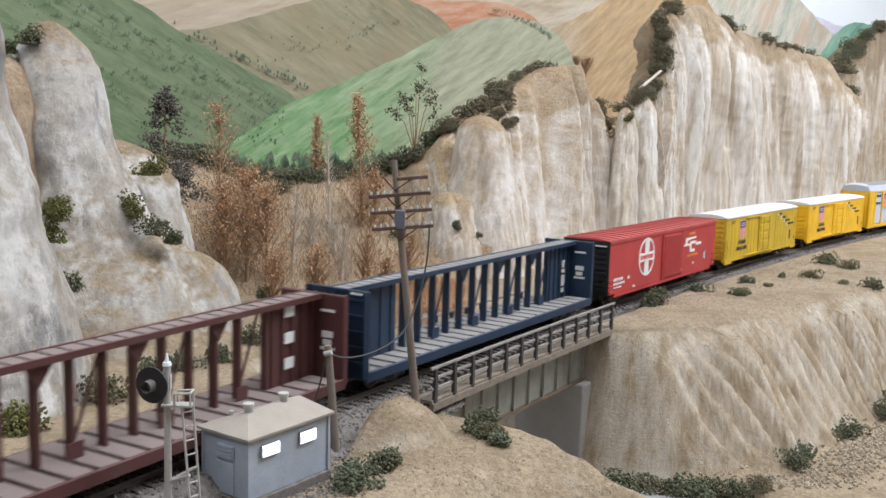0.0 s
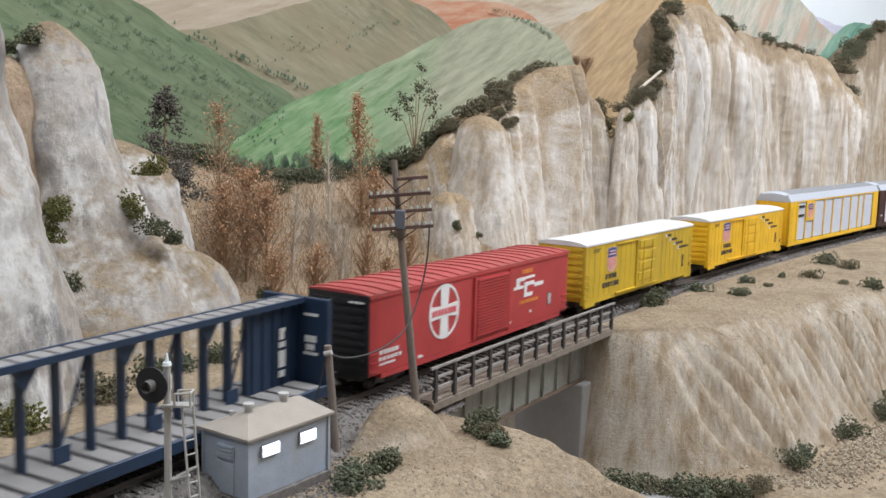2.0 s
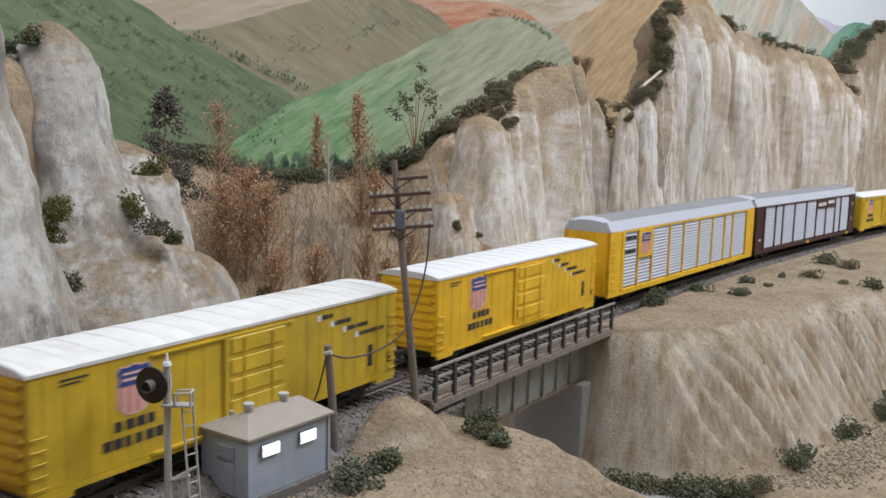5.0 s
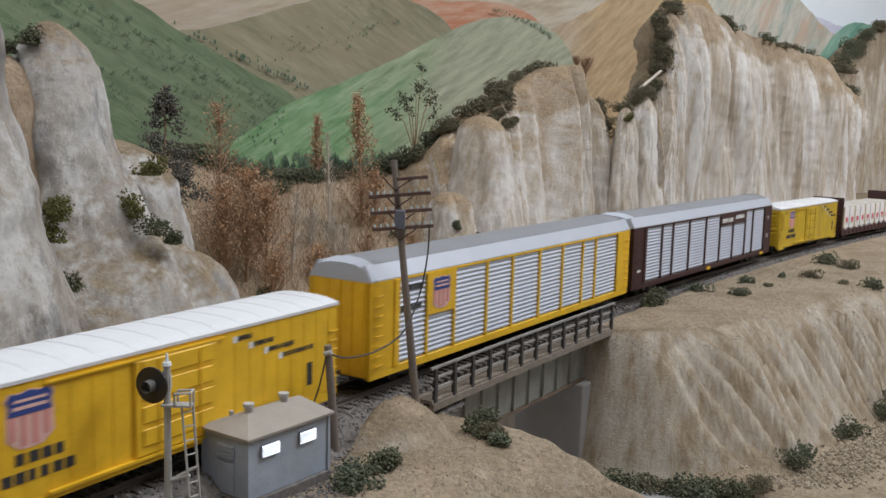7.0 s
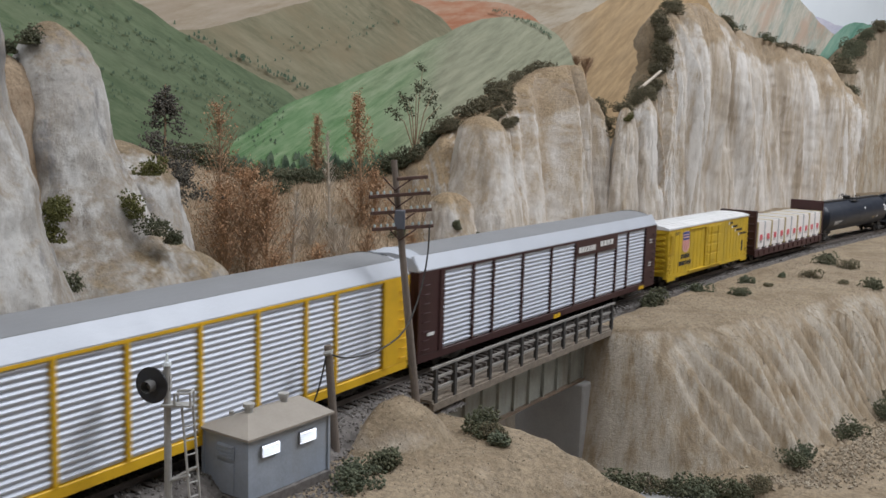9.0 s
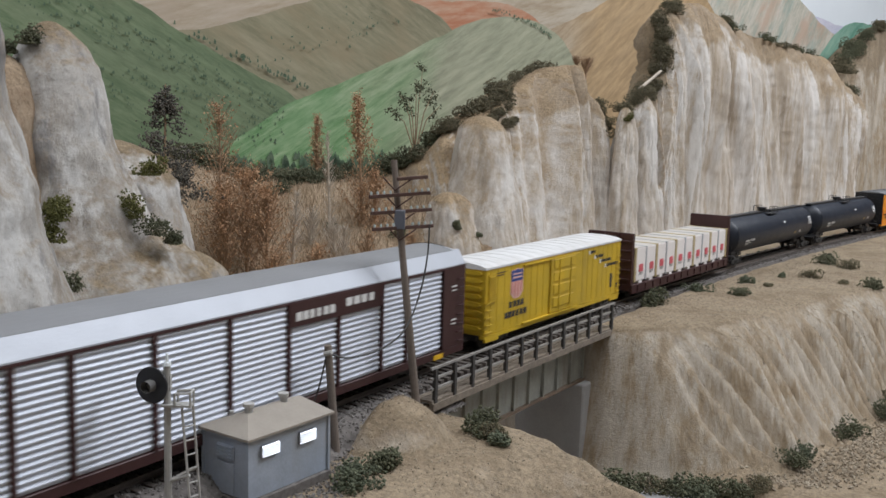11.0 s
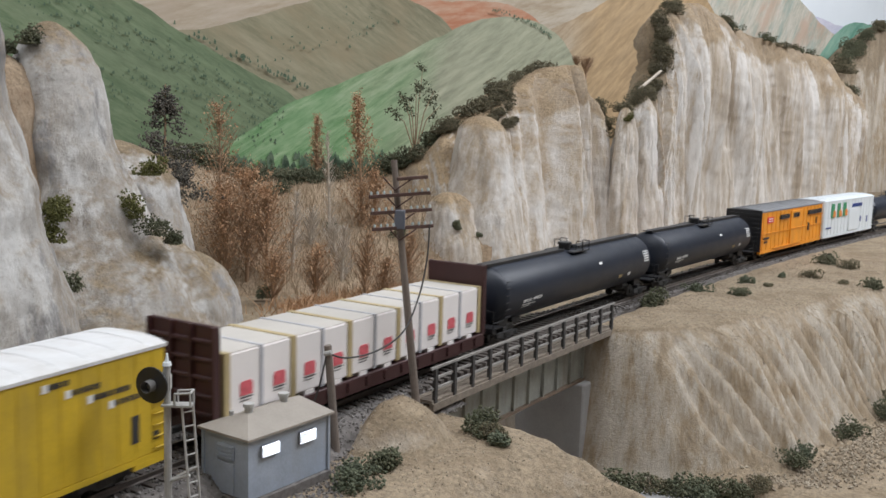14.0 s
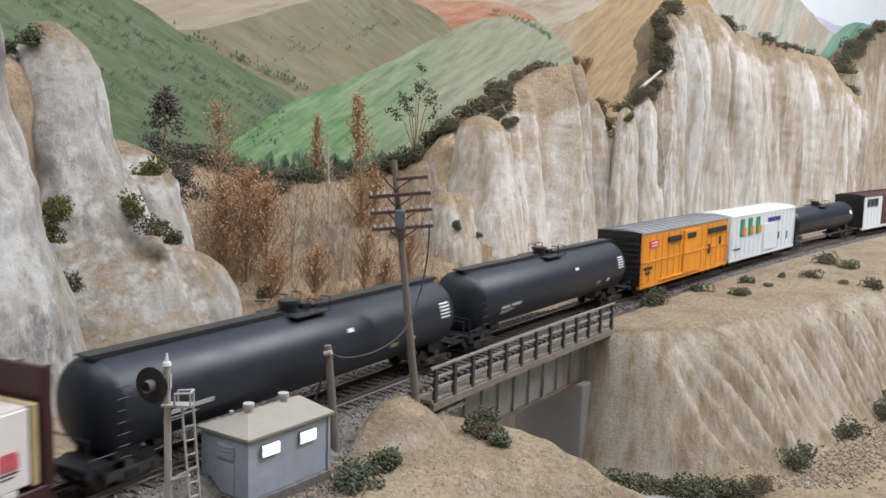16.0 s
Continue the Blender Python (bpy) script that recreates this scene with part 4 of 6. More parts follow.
def couplers(e, L, z=0.0095):
    for sg in (-1, 1):
        bm = boxes((min(sg * (L - 0.006), sg * (L + 0.009)), max(sg * (L - 0.006), sg * (L + 0.009)), -0.0012, 0.0012, z - 0.0015, z + 0.001),
                   (min(sg * (L + 0.007), sg * (L + 0.012)), max(sg * (L + 0.007), sg * (L + 0.012)), -0.002, 0.0016, z - 0.002, z + 0.0016))
        part("coupler", bevelled(bm, 0.0003, 1), STEEL, e)


def car(name, a, b, label, category="freight car"):
    """A car that spans a..b along the track at the clip's start."""
    e = thing(name, along((a + b) / 2), label, category, "freight train")
    TRAIN.append((e, (a + b) / 2))
    return e, (b - a) / 2


def plate(pts, y=-WD, t=0.0003, z=0.0):
    """Flat outline of (x, z) on the near side wall."""
    bm = bmesh.new()
    f = [bm.verts.new((x, y - t, zz)) for x, zz in pts]
    k = [bm.verts.new((x, y, zz)) for x, zz in pts]
    n = len(pts)
    bm.faces.new(f)
    for i in range(n):
        j = (i + 1) % n
        bm.faces.new((f[i], k[i], k[j], f[j]))
    bmesh.ops.recalc_face_normals(bm, faces=bm.faces[:])
    return bm


def bars(rects, y=-WD, t=0.00025):
    bm = bmesh.new()
    for x0, x1, z0, z1 in rects:
        box(bm, x0, x1, y - t, y, z0, z1)
    return bm


def words(x0, x1, z0, z1, n, seed):
    """A row of n separate bars in place of letters."""
    rnd = random.Random(seed)
    w = (x1 - x0) / n
    return [(x0 + i * w, x0 + i * w + w * rnd.uniform(0.6, 0.8), z0, z1) for i in range(n)]


def roof_mesh(L, z, rise, w=WD, ribs=0, rib_h=0.0005, rib_w=0.0012, n=10):
    bm = bmesh.new()
    arc = [(w * (2 * i / n - 1), z + rise * (1 - abs(2 * i / n - 1) ** 3)) for i in range(n + 1)]
    prism(bm, [(w, z - 0.0012)] + arc[::-1] + [(-w, z - 0.0012)], -L, L)
    bmesh.ops.recalc_face_normals(bm, faces=bm.faces[:])
    return bm


def roof(e, material, label, L, z, rise, w=WD, ribs=0, rib_h=0.0005, rib_w=0.0012, n=10):
    """Arched roof sheet with its cross seams as pieces."""
    o = part("roof", roof_mesh(L, z, rise, w), material, e, label)
    low = [(w * 0.985 * (2 * i / n - 1), z + rise * (1 - abs(2 * i / n - 1) ** 3) - 0.0002) for i in range(n + 1)]
    bm = bmesh.new()
    prism(bm, [(y, zz + rib_h + 0.0002) for y, zz in low][::-1] + low, -rib_w / 2, rib_w / 2)
    bmesh.ops.recalc_face_normals(bm, faces=bm.faces[:])
    me = mesh_of("roof_seam", bm, material)
    for i in range(ribs):
        r = new("roof_seam", me)
        r.parent = o
        r.matrix_basis = pose(-L + (i + 0.5) * 2 * L / ribs, 0, 0)


def end_ribs(e, L, z0, z1, k, material, sg=-1, w=WD):
    for i in range(k):
        z = z0 + (z1 - z0) * (i + 0.5) / k
        h = (z1 - z0) / k * 0.27
        bm = bmesh.new()
        x = sg * L
        prism(bm, [(-w + 0.0022, z), (-w + 0.004, z + h), (w - 0.004, z + h), (w - 0.0022, z), (w - 0.004, z - h), (-w + 0.004, z - h)], min(x, x + sg * 0.0009), max(x, x + sg * 0.0009))
        part("end_rib", bm, material, e)


def ladder(e, x0, x1, zs, material, y=-WD - 0.0009):
    for z in zs:
        part("rung", rods(((x0, y, z), (x1, y, z), 0.0003, 0.0003, 6), ((x0, y, z), (x0, y + 0.0009, z), 0.0003, 0.0003, 6), ((x1, y, z), (x1, y + 0.0009, z), 0.0003, 0.0003, 6)), material, e)


def end_ladder(e, L, y0, y1, zs, material):
    x = -L - 0.0016
    for z in zs:
        part("rung", rods(((x, y0, z), (x, y1, z), 0.0003, 0.0003, 6), ((x, y0, z), (-L, y0, z), 0.0003, 0.0003, 6), ((x, y1, z), (-L, y1, z), 0.0003, 0.0003, 6)), material, e)


def emblem(e, x, z0, z1, w):
    """Shield: navy head over red and white stripes."""
    h = z1 - z0
    head = [(x - w, z1 - 0.13 * h), (x - w * 0.82, z1 - 0.02 * h), (x - w * 0.45, z1 - 0.05 * h), (x, z1), (x + w * 0.45, z1 - 0.05 * h), (x + w * 0.82, z1 - 0.02 * h), (x + w, z1 - 0.13 * h),
            (x + w * 0.9, z1 - 0.25 * h), (x + w * 0.95, z1 - 0.42 * h), (x - w * 0.95, z1 - 0.42 * h), (x - w * 0.9, z1 - 0.25 * h)]
    rim = [(x + (a - x) * 1.08, z0 + (b - z0) * 1.02) for a, b in head[:9]] + [(x + w * 1.04, z0 + 0.16 * h), (x + w * 0.5, z0 - 0.02 * h), (x, z0 - 0.04 * h), (x - w * 0.5, z0 - 0.02 * h), (x - w * 1.04, z0 + 0.16 * h), (x - w * 1.02, z1 - 0.42 * h), (x - w * 0.97, z1 - 0.25 * h)]
    base = part("emblem", plate(rim, t=0.0002), SHIELD_P, e, "plain shield emblem in navy, white and red")
    part("emblem_head", plate(head, t=0.0004), SHIELD_B, base)
    part("emblem_band", bars([(x - w * 0.72, x + w * 0.72, z1 - 0.19 * h, z1 - 0.14 * h), (x - w * 0.76, x + w * 0.76, z1 - 0.32 * h, z1 - 0.26 * h)], t=0.0005), SHIELD_P, base)
    for i in range(4):
        a = x - w * 0.92 + i * w * 0.5
        part("emblem_stripe", bars([(a, a + w * 0.27, z0 + (0.14 if i in (0, 3) else 0.02) * h, z1 - 0.43 * h)], t=0.0004), SHIELD_R, base)
    return base


def shell(e, L, z0, z1, material, w=WD):
    return part("body", bevelled(boxes((-L, L, -w, w, z0, z1)), 0.0004, 2), material, e)


def reefer(a, b, side, label, h=0.0495, clean=False, vents=True):
    e, L = car("refrigerator_car", a, b, label)
    shell(e, L, 0.0105, h, side)
    roof(e, WHITE if clean else DUSTWHITE, "white arched roof with cross seams", L + 0.0006, h, 0.0022, WD + 0.0005, 15, 0.00015, 0.005)
    for sg in (-1, 1):
        bm = bmesh.new()
        n = 10
        prism(bm, [(WD, h - 0.0006)] + [(WD * (1 - 2 * i / n), h + 0.0021 * (1 - abs(1 - 2 * i / n) ** 3)) for i in range(n + 1)] + [(-WD, h - 0.0006)], min(sg * L, sg * (L + 0.0004)), max(sg * L, sg * (L + 0.0004)))
        bmesh.ops.recalc_face_normals(bm, faces=bm.faces[:])
        part("end_cap", bm, side, e)
    end_ribs(e, L, 0.0125, h - 0.001, 8, side)
    end_ribs(e, L, 0.0125, h - 0.001, 8, side, 1)
    # side posts
    for i in range(23):
        x = -L + 0.006 + i * (2 * L - 0.012) / 22
        if -0.018 < x < 0.03:
            continue
        part("side_post", boxes((x - 0.0005, x + 0.0005, -WD - 0.00018, -WD, 0.0125, h - 0.0018)), side, e)
    d0, d1 = -0.017, 0.023
    if not clean:
        d0, d1 = -0.016, 0.020
    door = part("door", bevelled(boxes((d0, d1, -WD - 0.0012, -WD, 0.012, h - 0.0035)), 0.0003, 1), side, e, "yellow plug door")
    for k in range(4):
        z = 0.0155 + k * 0.0082
        part("door_panel", bevelled(boxes((d0 + 0.003, d1 - 0.003, -WD - 0.0018, -WD - 0.0012, z, z + 0.0062)), 0.0004, 1), side, door)
    for x in (d0 + 0.010, d1 - 0.010):
        part("door_bar", rods(((x, -WD - 0.0021, 0.012), (x, -WD - 0.0021, h - 0.004), 0.0003, 0.0003, 6)), side, door)
    part("door_rail", boxes((d0 - 0.035, d1 + 0.004, -WD - 0.0016, -WD, 0.0107, 0.0117)), side, e)
    part("door_rail", boxes((d0 - 0.035, d1 + 0.004, -WD - 0.0012, -WD, h - 0.0033, h - 0.0026)), side, e)
    part("side_sill", boxes((-L, L, -WD - 0.0003, -WD + 0.003, 0.0085, 0.0106)), side, e)
    for x0, x1 in ((-L + 0.001, -L + 0.016), (L - 0.016, L - 0.001)):
        part("step", boxes((x0, x1, -WD - 0.0004, -WD + 0.001, 0.0066, 0.0086)), side, e)
    if vents:
        v = part("grille", boxes((-L + 0.003, -L + 0.0115, -WD - 0.0005, -WD, 0.029, h - 0.004)), side, e)
        for i in range(11):
            z = 0.0296 + i * (h - 0.0345) / 11
            part("slat", boxes((-L + 0.0034, -L + 0.0111, -WD - 0.001, -WD - 0.0005, z, z + 0.0007)), side, v)
    emblem(e, -0.0585, 0.0285, 0.0455, 0.0072) if not clean else emblem(e, -0.0575, 0.0285, 0.0462, 0.0082)
    cx = -0.0585 if not clean else -0.0545
    dx = 0.0 if not clean else -0.0085
    part("lettering", bars(words(cx - 0.0085, cx + 0.0105, 0.0230, 0.0266, 4, 1) + words(cx - 0.0135, cx + 0.0140, 0.0172, 0.0208, 6, 2)), LETTER_K, e, "black reporting marks")
    for i, (x, z) in enumerate(((0.041 + dx, 0.0462), (0.050 + dx, 0.0424), (0.059 + dx, 0.0386), (0.068 + dx, 0.0346))):
        part("lettering", bars([(x, x + 0.0022, z - 0.0026, z)]), LETTER_W, e)
        part("lettering", bars(words(x + 0.0026, x + 0.011 + i * 0.004, z - 0.0021, z - 0.0002, 5 + i, i)), LETTER_K, e)
    part("lettering", bars([(0.078, 0.0815, 0.0165, 0.0265), (L - 0.0065, L - 0.0035, 0.0155, 0.0185)]), LETTER_K, e)
    part("lettering", bars([(-L + 0.012, -L + 0.023, h - 0.0046, h - 0.0040), (-L + 0.012, -L + 0.020, h - 0.0060, h - 0.0055), (0.004, 0.010, 0.036, 0.0365), (0.004, 0.0105, 0.035, 0.0354)]), LETTER_K, e)
    ladder(e, -L + 0.0008, -L + 0.006, [0.0125 + 0.0042 * i for i in range(5)], side)
    ladder(e, L - 0.006, L - 0.0008, [0.0125 + 0.0042 * i for i in range(7)], side)
    part("underframe", boxes((-L + 0.004, L - 0.004, -0.010, 0.010, 0.006, 0.0104)), BLACK, e)
    part("brake_tank", rods(((0.01, -0.011, 0.0065), (0.035, -0.011, 0.0065), 0.0026, 0.0026, 12)), BLACK, e)
    trucks(e, (-L + 0.024, L - 0.024))
    couplers(e, L)
    return e


# centre-beam lumber flats
def centerbeam(a, b, paint, deck, label, patches):
    e, L = car("centerbeam_flatcar", a, b, label)
    part("side_sill", bevelled(boxes((-L, L, -WD, -WD + 0.0016, 0.0075, 0.0125)), 0.0003, 1), paint, e)
    part("side_sill", bevelled(boxes((-L, L, WD - 0.0016, WD, 0.0075, 0.0125)), 0.0003, 1), paint, e)
    part("deck_frame", boxes((-L, L, -WD + 0.0016, WD - 0.0016, 0.0085, 0.0108)), paint, e)
    k = 23
    for i in range(k):
        x0 = -L + 0.003 + i * (2 * L - 0.006) / k
        part("deck_plate", boxes((x0 + 0.0010, x0 + (2 * L - 0.006) / k - 0.0016, -WD + 0.0012, WD - 0.0012, 0.0108, 0.0126)), deck, e, "dusty deck plate")
    for sg in (-1, 1):
        x = sg * L
        bh = part("bulkhead", bevelled(boxes((min(x, x - sg * 0.0022), max(x, x - sg * 0.0022), -WD, WD, 0.0095, 0.0512)), 0.0004, 1), paint, e, "full height end bulkhead")
        for i in range(5):
            z = 0.016 + i * 0.0075
            part("bulkhead_rib", boxes((min(x, x + sg * 0.001), max(x, x + sg * 0.001), -WD + 0.001, WD - 0.001, z, z + 0.0012)), paint, bh)
        for y in (-WD + 0.0004, 0.0, WD - 0.0014):
            part("bulkhead_post", boxes((min(x, x + sg * 0.0016), max(x, x + sg * 0.0016), y, y + 0.0012, 0.0095, 0.0512)), paint, bh)
        p0, p1 = (L - 0.0022, L - 0.036) if sg > 0 else (-L + 0.0022, -L + 0.046)
        cp = part("center_panel", boxes((min(p0, p1), max(p0, p1), -0.0016, 0.0016, 0.0126, 0.0505)), paint, e, "solid panel beside the bulkhead")
        for i in range(5):
            xx = p0 + (p1 - p0) * (i + 0.5) / 5
            part("panel_rib", boxes((xx - 0.0005, xx + 0.0005, -0.0022, -0.0016, 0.0126, 0.05)), paint, cp)
    part("top_chord", boxes((-L, L, -0.0062, -0.0048, 0.0488, 0.0512), (-L, L, 0.0048, 0.0062, 0.0488, 0.0512)), paint, e, "pair of top chord rails")
    k = 33
    for i in range(k):
        x0 = -L + 0.002 + i * (2 * L - 0.004) / k
        part("chord_grating", boxes((x0 + 0.0005, x0 + (2 * L - 0.004) / k - 0.0011, -0.0049, 0.0049, 0.0498, 0.0509)), deck, e)
    for i in range(12):
        x = -0.0735 + i * 0.0141
        part("post", boxes((x - 0.0007, x + 0.0007, -0.0020, 0.0020, 0.0126, 0.0490)), paint, e)
        if i in (1, 4, 7, 10):
            bm = bmesh.new()
            for sg in (-1, 1):
                v = [bm.verts.new(c) for c in ((x, -0.0032, 0.0488), (x + sg * 0.006, -0.0032, 0.0488), (x, -0.0032, 0.0405))]
                w = [bm.verts.new((c.co.x, -0.0026, c.co.z)) for c in v]
                bm.faces.new(v)
                bm.faces.new(w[::-1])
                for p in range(3):
                    q2 = (p + 1) % 3
                    bm.faces.new((v[p], w[p], w[q2], v[q2]))
            bmesh.ops.recalc_face_normals(bm, faces=bm.faces[:])
            part("gusset", bm, paint, e)
        if i in (2, 5, 8, 11):
            part("brace", rods(((x, 0, 0.0135), (x + 0.013, 0, 0.0475), 0.0006, 0.0006, 6)), paint, e)
            part("gusset", boxes((x - 0.004, x + 0.003, -0.0034, -0.0028, 0.0126, 0.0185)), paint, e)
    # patches of marks on panel and bulkhead
    for x0, x1, z0, z1 in patches:
        part("lettering", bars([(x0, x1, z0, z1)], y=-0.0022, t=0.0003), LETTER_W, e, "white marking patch")
    x = L - 0.0022
    for y0, y1, z0, z1 in ((-0.0135, -0.0055, 0.043, 0.0442), (-0.0125, -0.0062, 0.031, 0.034), (-0.0115, -0.0068, 0.0275, 0.030), (-0.0135, -0.0055, 0.0252, 0.0265)):
        part("lettering", boxes((x - 0.0003, x, y0, y1, z0, z1)), LETTER_W, e)
    part("end_marking", boxes((-L - 0.0004, -L, -WD + 0.003, -WD + 0.010, 0.0492, 0.0501)), LETTER_W, e)
    trucks(e, (-L + 0.026, L - 0.026))
    couplers(e, L)
    return e


centerbeam(-0.444, -0.175, BROWN, DECKBROWN, "weathered oxide brown empty center-beam lumber flatcar", [(0.110, 0.1165, 0.043, 0.0475), (0.110, 0.1165, 0.031, 0.036), (0.110, 0.1165, 0.0195, 0.0245)])
centerbeam(-0.161, 0.095, BLUE, DECKGREY, "dark blue empty center-beam lumber flatcar", [(0.1125, 0.1165, 0.037, 0.0385), (0.1125, 0.1155, 0.0335, 0.0372), (0.1120, 0.1165, 0.030, 0.0325), (0.112, 0.1165, 0.021, 0.0285), (0.112, 0.1160, 0.0165, 0.0195)])

# red boxcar
REDROOF = mat("dusty_red_roof_paint", (0.36, 0.055, 0.05), 0.65, dirt=(0.30, 0.12, 0.10))
e, L = car("boxcar", 0.122, 0.337, "faded red boxcar with louvred door and black end")
h = 0.0494
shell(e, L, 0.0100, h, RED)
roof(e, REDROOF, "dusty red roof with raised cross ribs", L + 0.0005, h, 0.0012, WD + 0.0004, 20, 0.0006, 0.0028)
part("end_panel", boxes((-L - 0.0006, -L, -WD, WD, 0.010, h - 0.0003)), BLACK, e, "black painted ribbed end")
end_ribs(e, L + 0.0006, 0.012, h - 0.002, 9, BLACK)
part("lettering", boxes((-L - 0.0019, -L - 0.0015, -WD + 0.002, -WD + 0.011, h - 0.0042, h - 0.0034)), LETTER_W, e)
part("eave_strip", boxes((-L, L, -WD - 0.0006, -WD, h - 0.0022, h - 0.0012)), RED, e)
door = part("door", boxes((-0.0113, 0.0272, -WD - 0.0009, -WD, 0.0118, h - 0.0042)), RED, e, "red louvred sliding door")
for i in range(19):
    z = 0.0128 + i * 0.00172
    part("louvre", boxes((-0.0095, 0.0255, -WD - 0.0016, -WD - 0.0009, z, z + 0.0009)), RED, door)
part("door_post", boxes((-0.0128, -0.0113, -WD - 0.0013, -WD, 0.0105, h - 0.003)), RED, e)
part("door_post", boxes((0.0272, 0.0284, -WD - 0.0011, -WD, 0.0105, h - 0.003)), RED, e)
cx, cz, r = -0.0425, 0.0322, 0.0146
bm = bmesh.new()
N = 48
ring = [[bm.verts.new((cx + rr * math.cos(math.tau * i / N), -WD - t, cz + rr * math.sin(math.tau * i / N))) for i in range(N)] for rr, t in ((r, 0.0), (r, 0.0004), (r - 0.0013, 0.0004), (r - 0.0013, 0.0))]
for p in range(3):
    for i in range(N):
        j = (i + 1) % N
        bm.faces.new((ring[p][i], ring[p][j], ring[p + 1][j], ring[p + 1][i]))
bmesh.ops.recalc_face_normals(bm, faces=bm.faces[:])
logo = part("emblem", bm, LETTER_W, e, "white ring and cross emblem")
for pts in ([(cx - 0.0042, cz + 0.0134), (cx + 0.0042, cz + 0.0134), (cx + 0.0036, cz + 0.003), (cx + 0.0036, cz - 0.003), (cx + 0.0042, cz - 0.0134), (cx - 0.0042, cz - 0.0134), (cx - 0.0036, cz - 0.003), (cx - 0.0036, cz + 0.003)],
            [(cx - 0.0134, cz + 0.0038), (cx - 0.0036, cz + 0.0030), (cx - 0.0036, cz - 0.0030), (cx - 0.0134, cz - 0.0038)], [(cx + 0.0134, cz + 0.0038), (cx + 0.0134, cz - 0.0038), (cx + 0.0036, cz - 0.0030), (cx + 0.0036, cz + 0.0030)]):
    part("emblem_bar", plate(pts, t=0.0004), LETTER_W, logo)
part("emblem_text", bars(words(cx - 0.0118, cx + 0.0118, cz - 0.0016, cz + 0.0016, 8, 4), t=0.0006), LOGO_R, logo)
z = 0.0355
for pts in ([(0.034, z - 0.001), (0.034, z - 0.0028), (0.046, z - 0.0028), (0.046, z - 0.001)], [(0.037, z + 0.004), (0.037, z + 0.0018), (0.048, z + 0.0018), (0.048, z + 0.004)], [(0.0365, z + 0.0032), (0.0365, z - 0.001), (0.041, z - 0.001), (0.041, z + 0.0018)],
            [(0.047, z + 0.0005), (0.047, z - 0.0085), (0.0505, z - 0.0085), (0.0505, z + 0.0005)], [(0.0505, z + 0.0005), (0.0505, z - 0.0018), (0.060, z - 0.0018), (0.060, z + 0.0005)], [(0.0505, z - 0.0062), (0.0505, z - 0.0085), (0.058, z - 0.0085), (0.058, z - 0.0062)],
            [(0.060, z - 0.0012), (0.060, z - 0.0035), (0.072, z - 0.0035), (0.072, z - 0.0012)], [(0.048, z + 0.004), (0.048, z + 0.0025), (0.060, z + 0.0025), (0.060, z + 0.004)]):
    part("logo", plate(pts, t=0.0003), LETTER_W, e, "white plain logo shape")
part("lettering", bars(words(0.0435, 0.058, 0.0415, 0.044, 5, 8) + words(0.042, 0.066, 0.0232, 0.0252, 9, 9)), LOGO_O, e, "orange lettering bars")
part("lettering", bars(words(-0.099, -0.083, 0.0195, 0.0216, 5, 3) + words(-0.0995, -0.080, 0.0165, 0.0182, 6, 4)), LETTER_W, e)
part("lettering", bars(words(-0.099, -0.086, 0.0142, 0.0152, 5, 5) + [(-0.0755, -0.0725, 0.019, 0.021), (0.0135, 0.0165, 0.0165, 0.0178), (0.0285, 0.0315, 0.0135, 0.0148), (0.055, 0.0575, 0.0165, 0.018), (-0.066, -0.062, 0.0115, 0.0128)]), LETTER_W, e)
part("data_panel", bars([(0.079, 0.0835, 0.0175, 0.0255)]), BLACK, e)
part("lettering", bars([(0.0795, 0.0805, 0.018, 0.025), (0.082, 0.083, 0.018, 0.025)], t=0.0004), LETTER_W, e)
ladder(e, -L + 0.0008, -L + 0.006, [0.0125 + 0.0042 * i for i in range(3)], RED)
ladder(e, L - 0.008, L - 0.0008, [0.0125 + 0.0042 * i for i in range(3)], RED)
part("side_sill", boxes((-L + 0.01, L - 0.01, -WD - 0.0002, -WD + 0.003, 0.0078, 0.0101)), RED, e)
part("underframe", boxes((-L + 0.004, L - 0.004, -0.010, 0.010, 0.006, 0.0099)), BLACK, e)
trucks(e, (-L + 0.024, L - 0.024))
couplers(e, L)

reefer(0.3642, 0.5646, YEL_A, "dirty yellow refrigerator car with white roof", 0.0500, vents=False)
reefer(0.6045, 0.8025, YEL_B, "clean bright yellow refrigerator car with white roof", 0.0500, clean=True, vents=False)


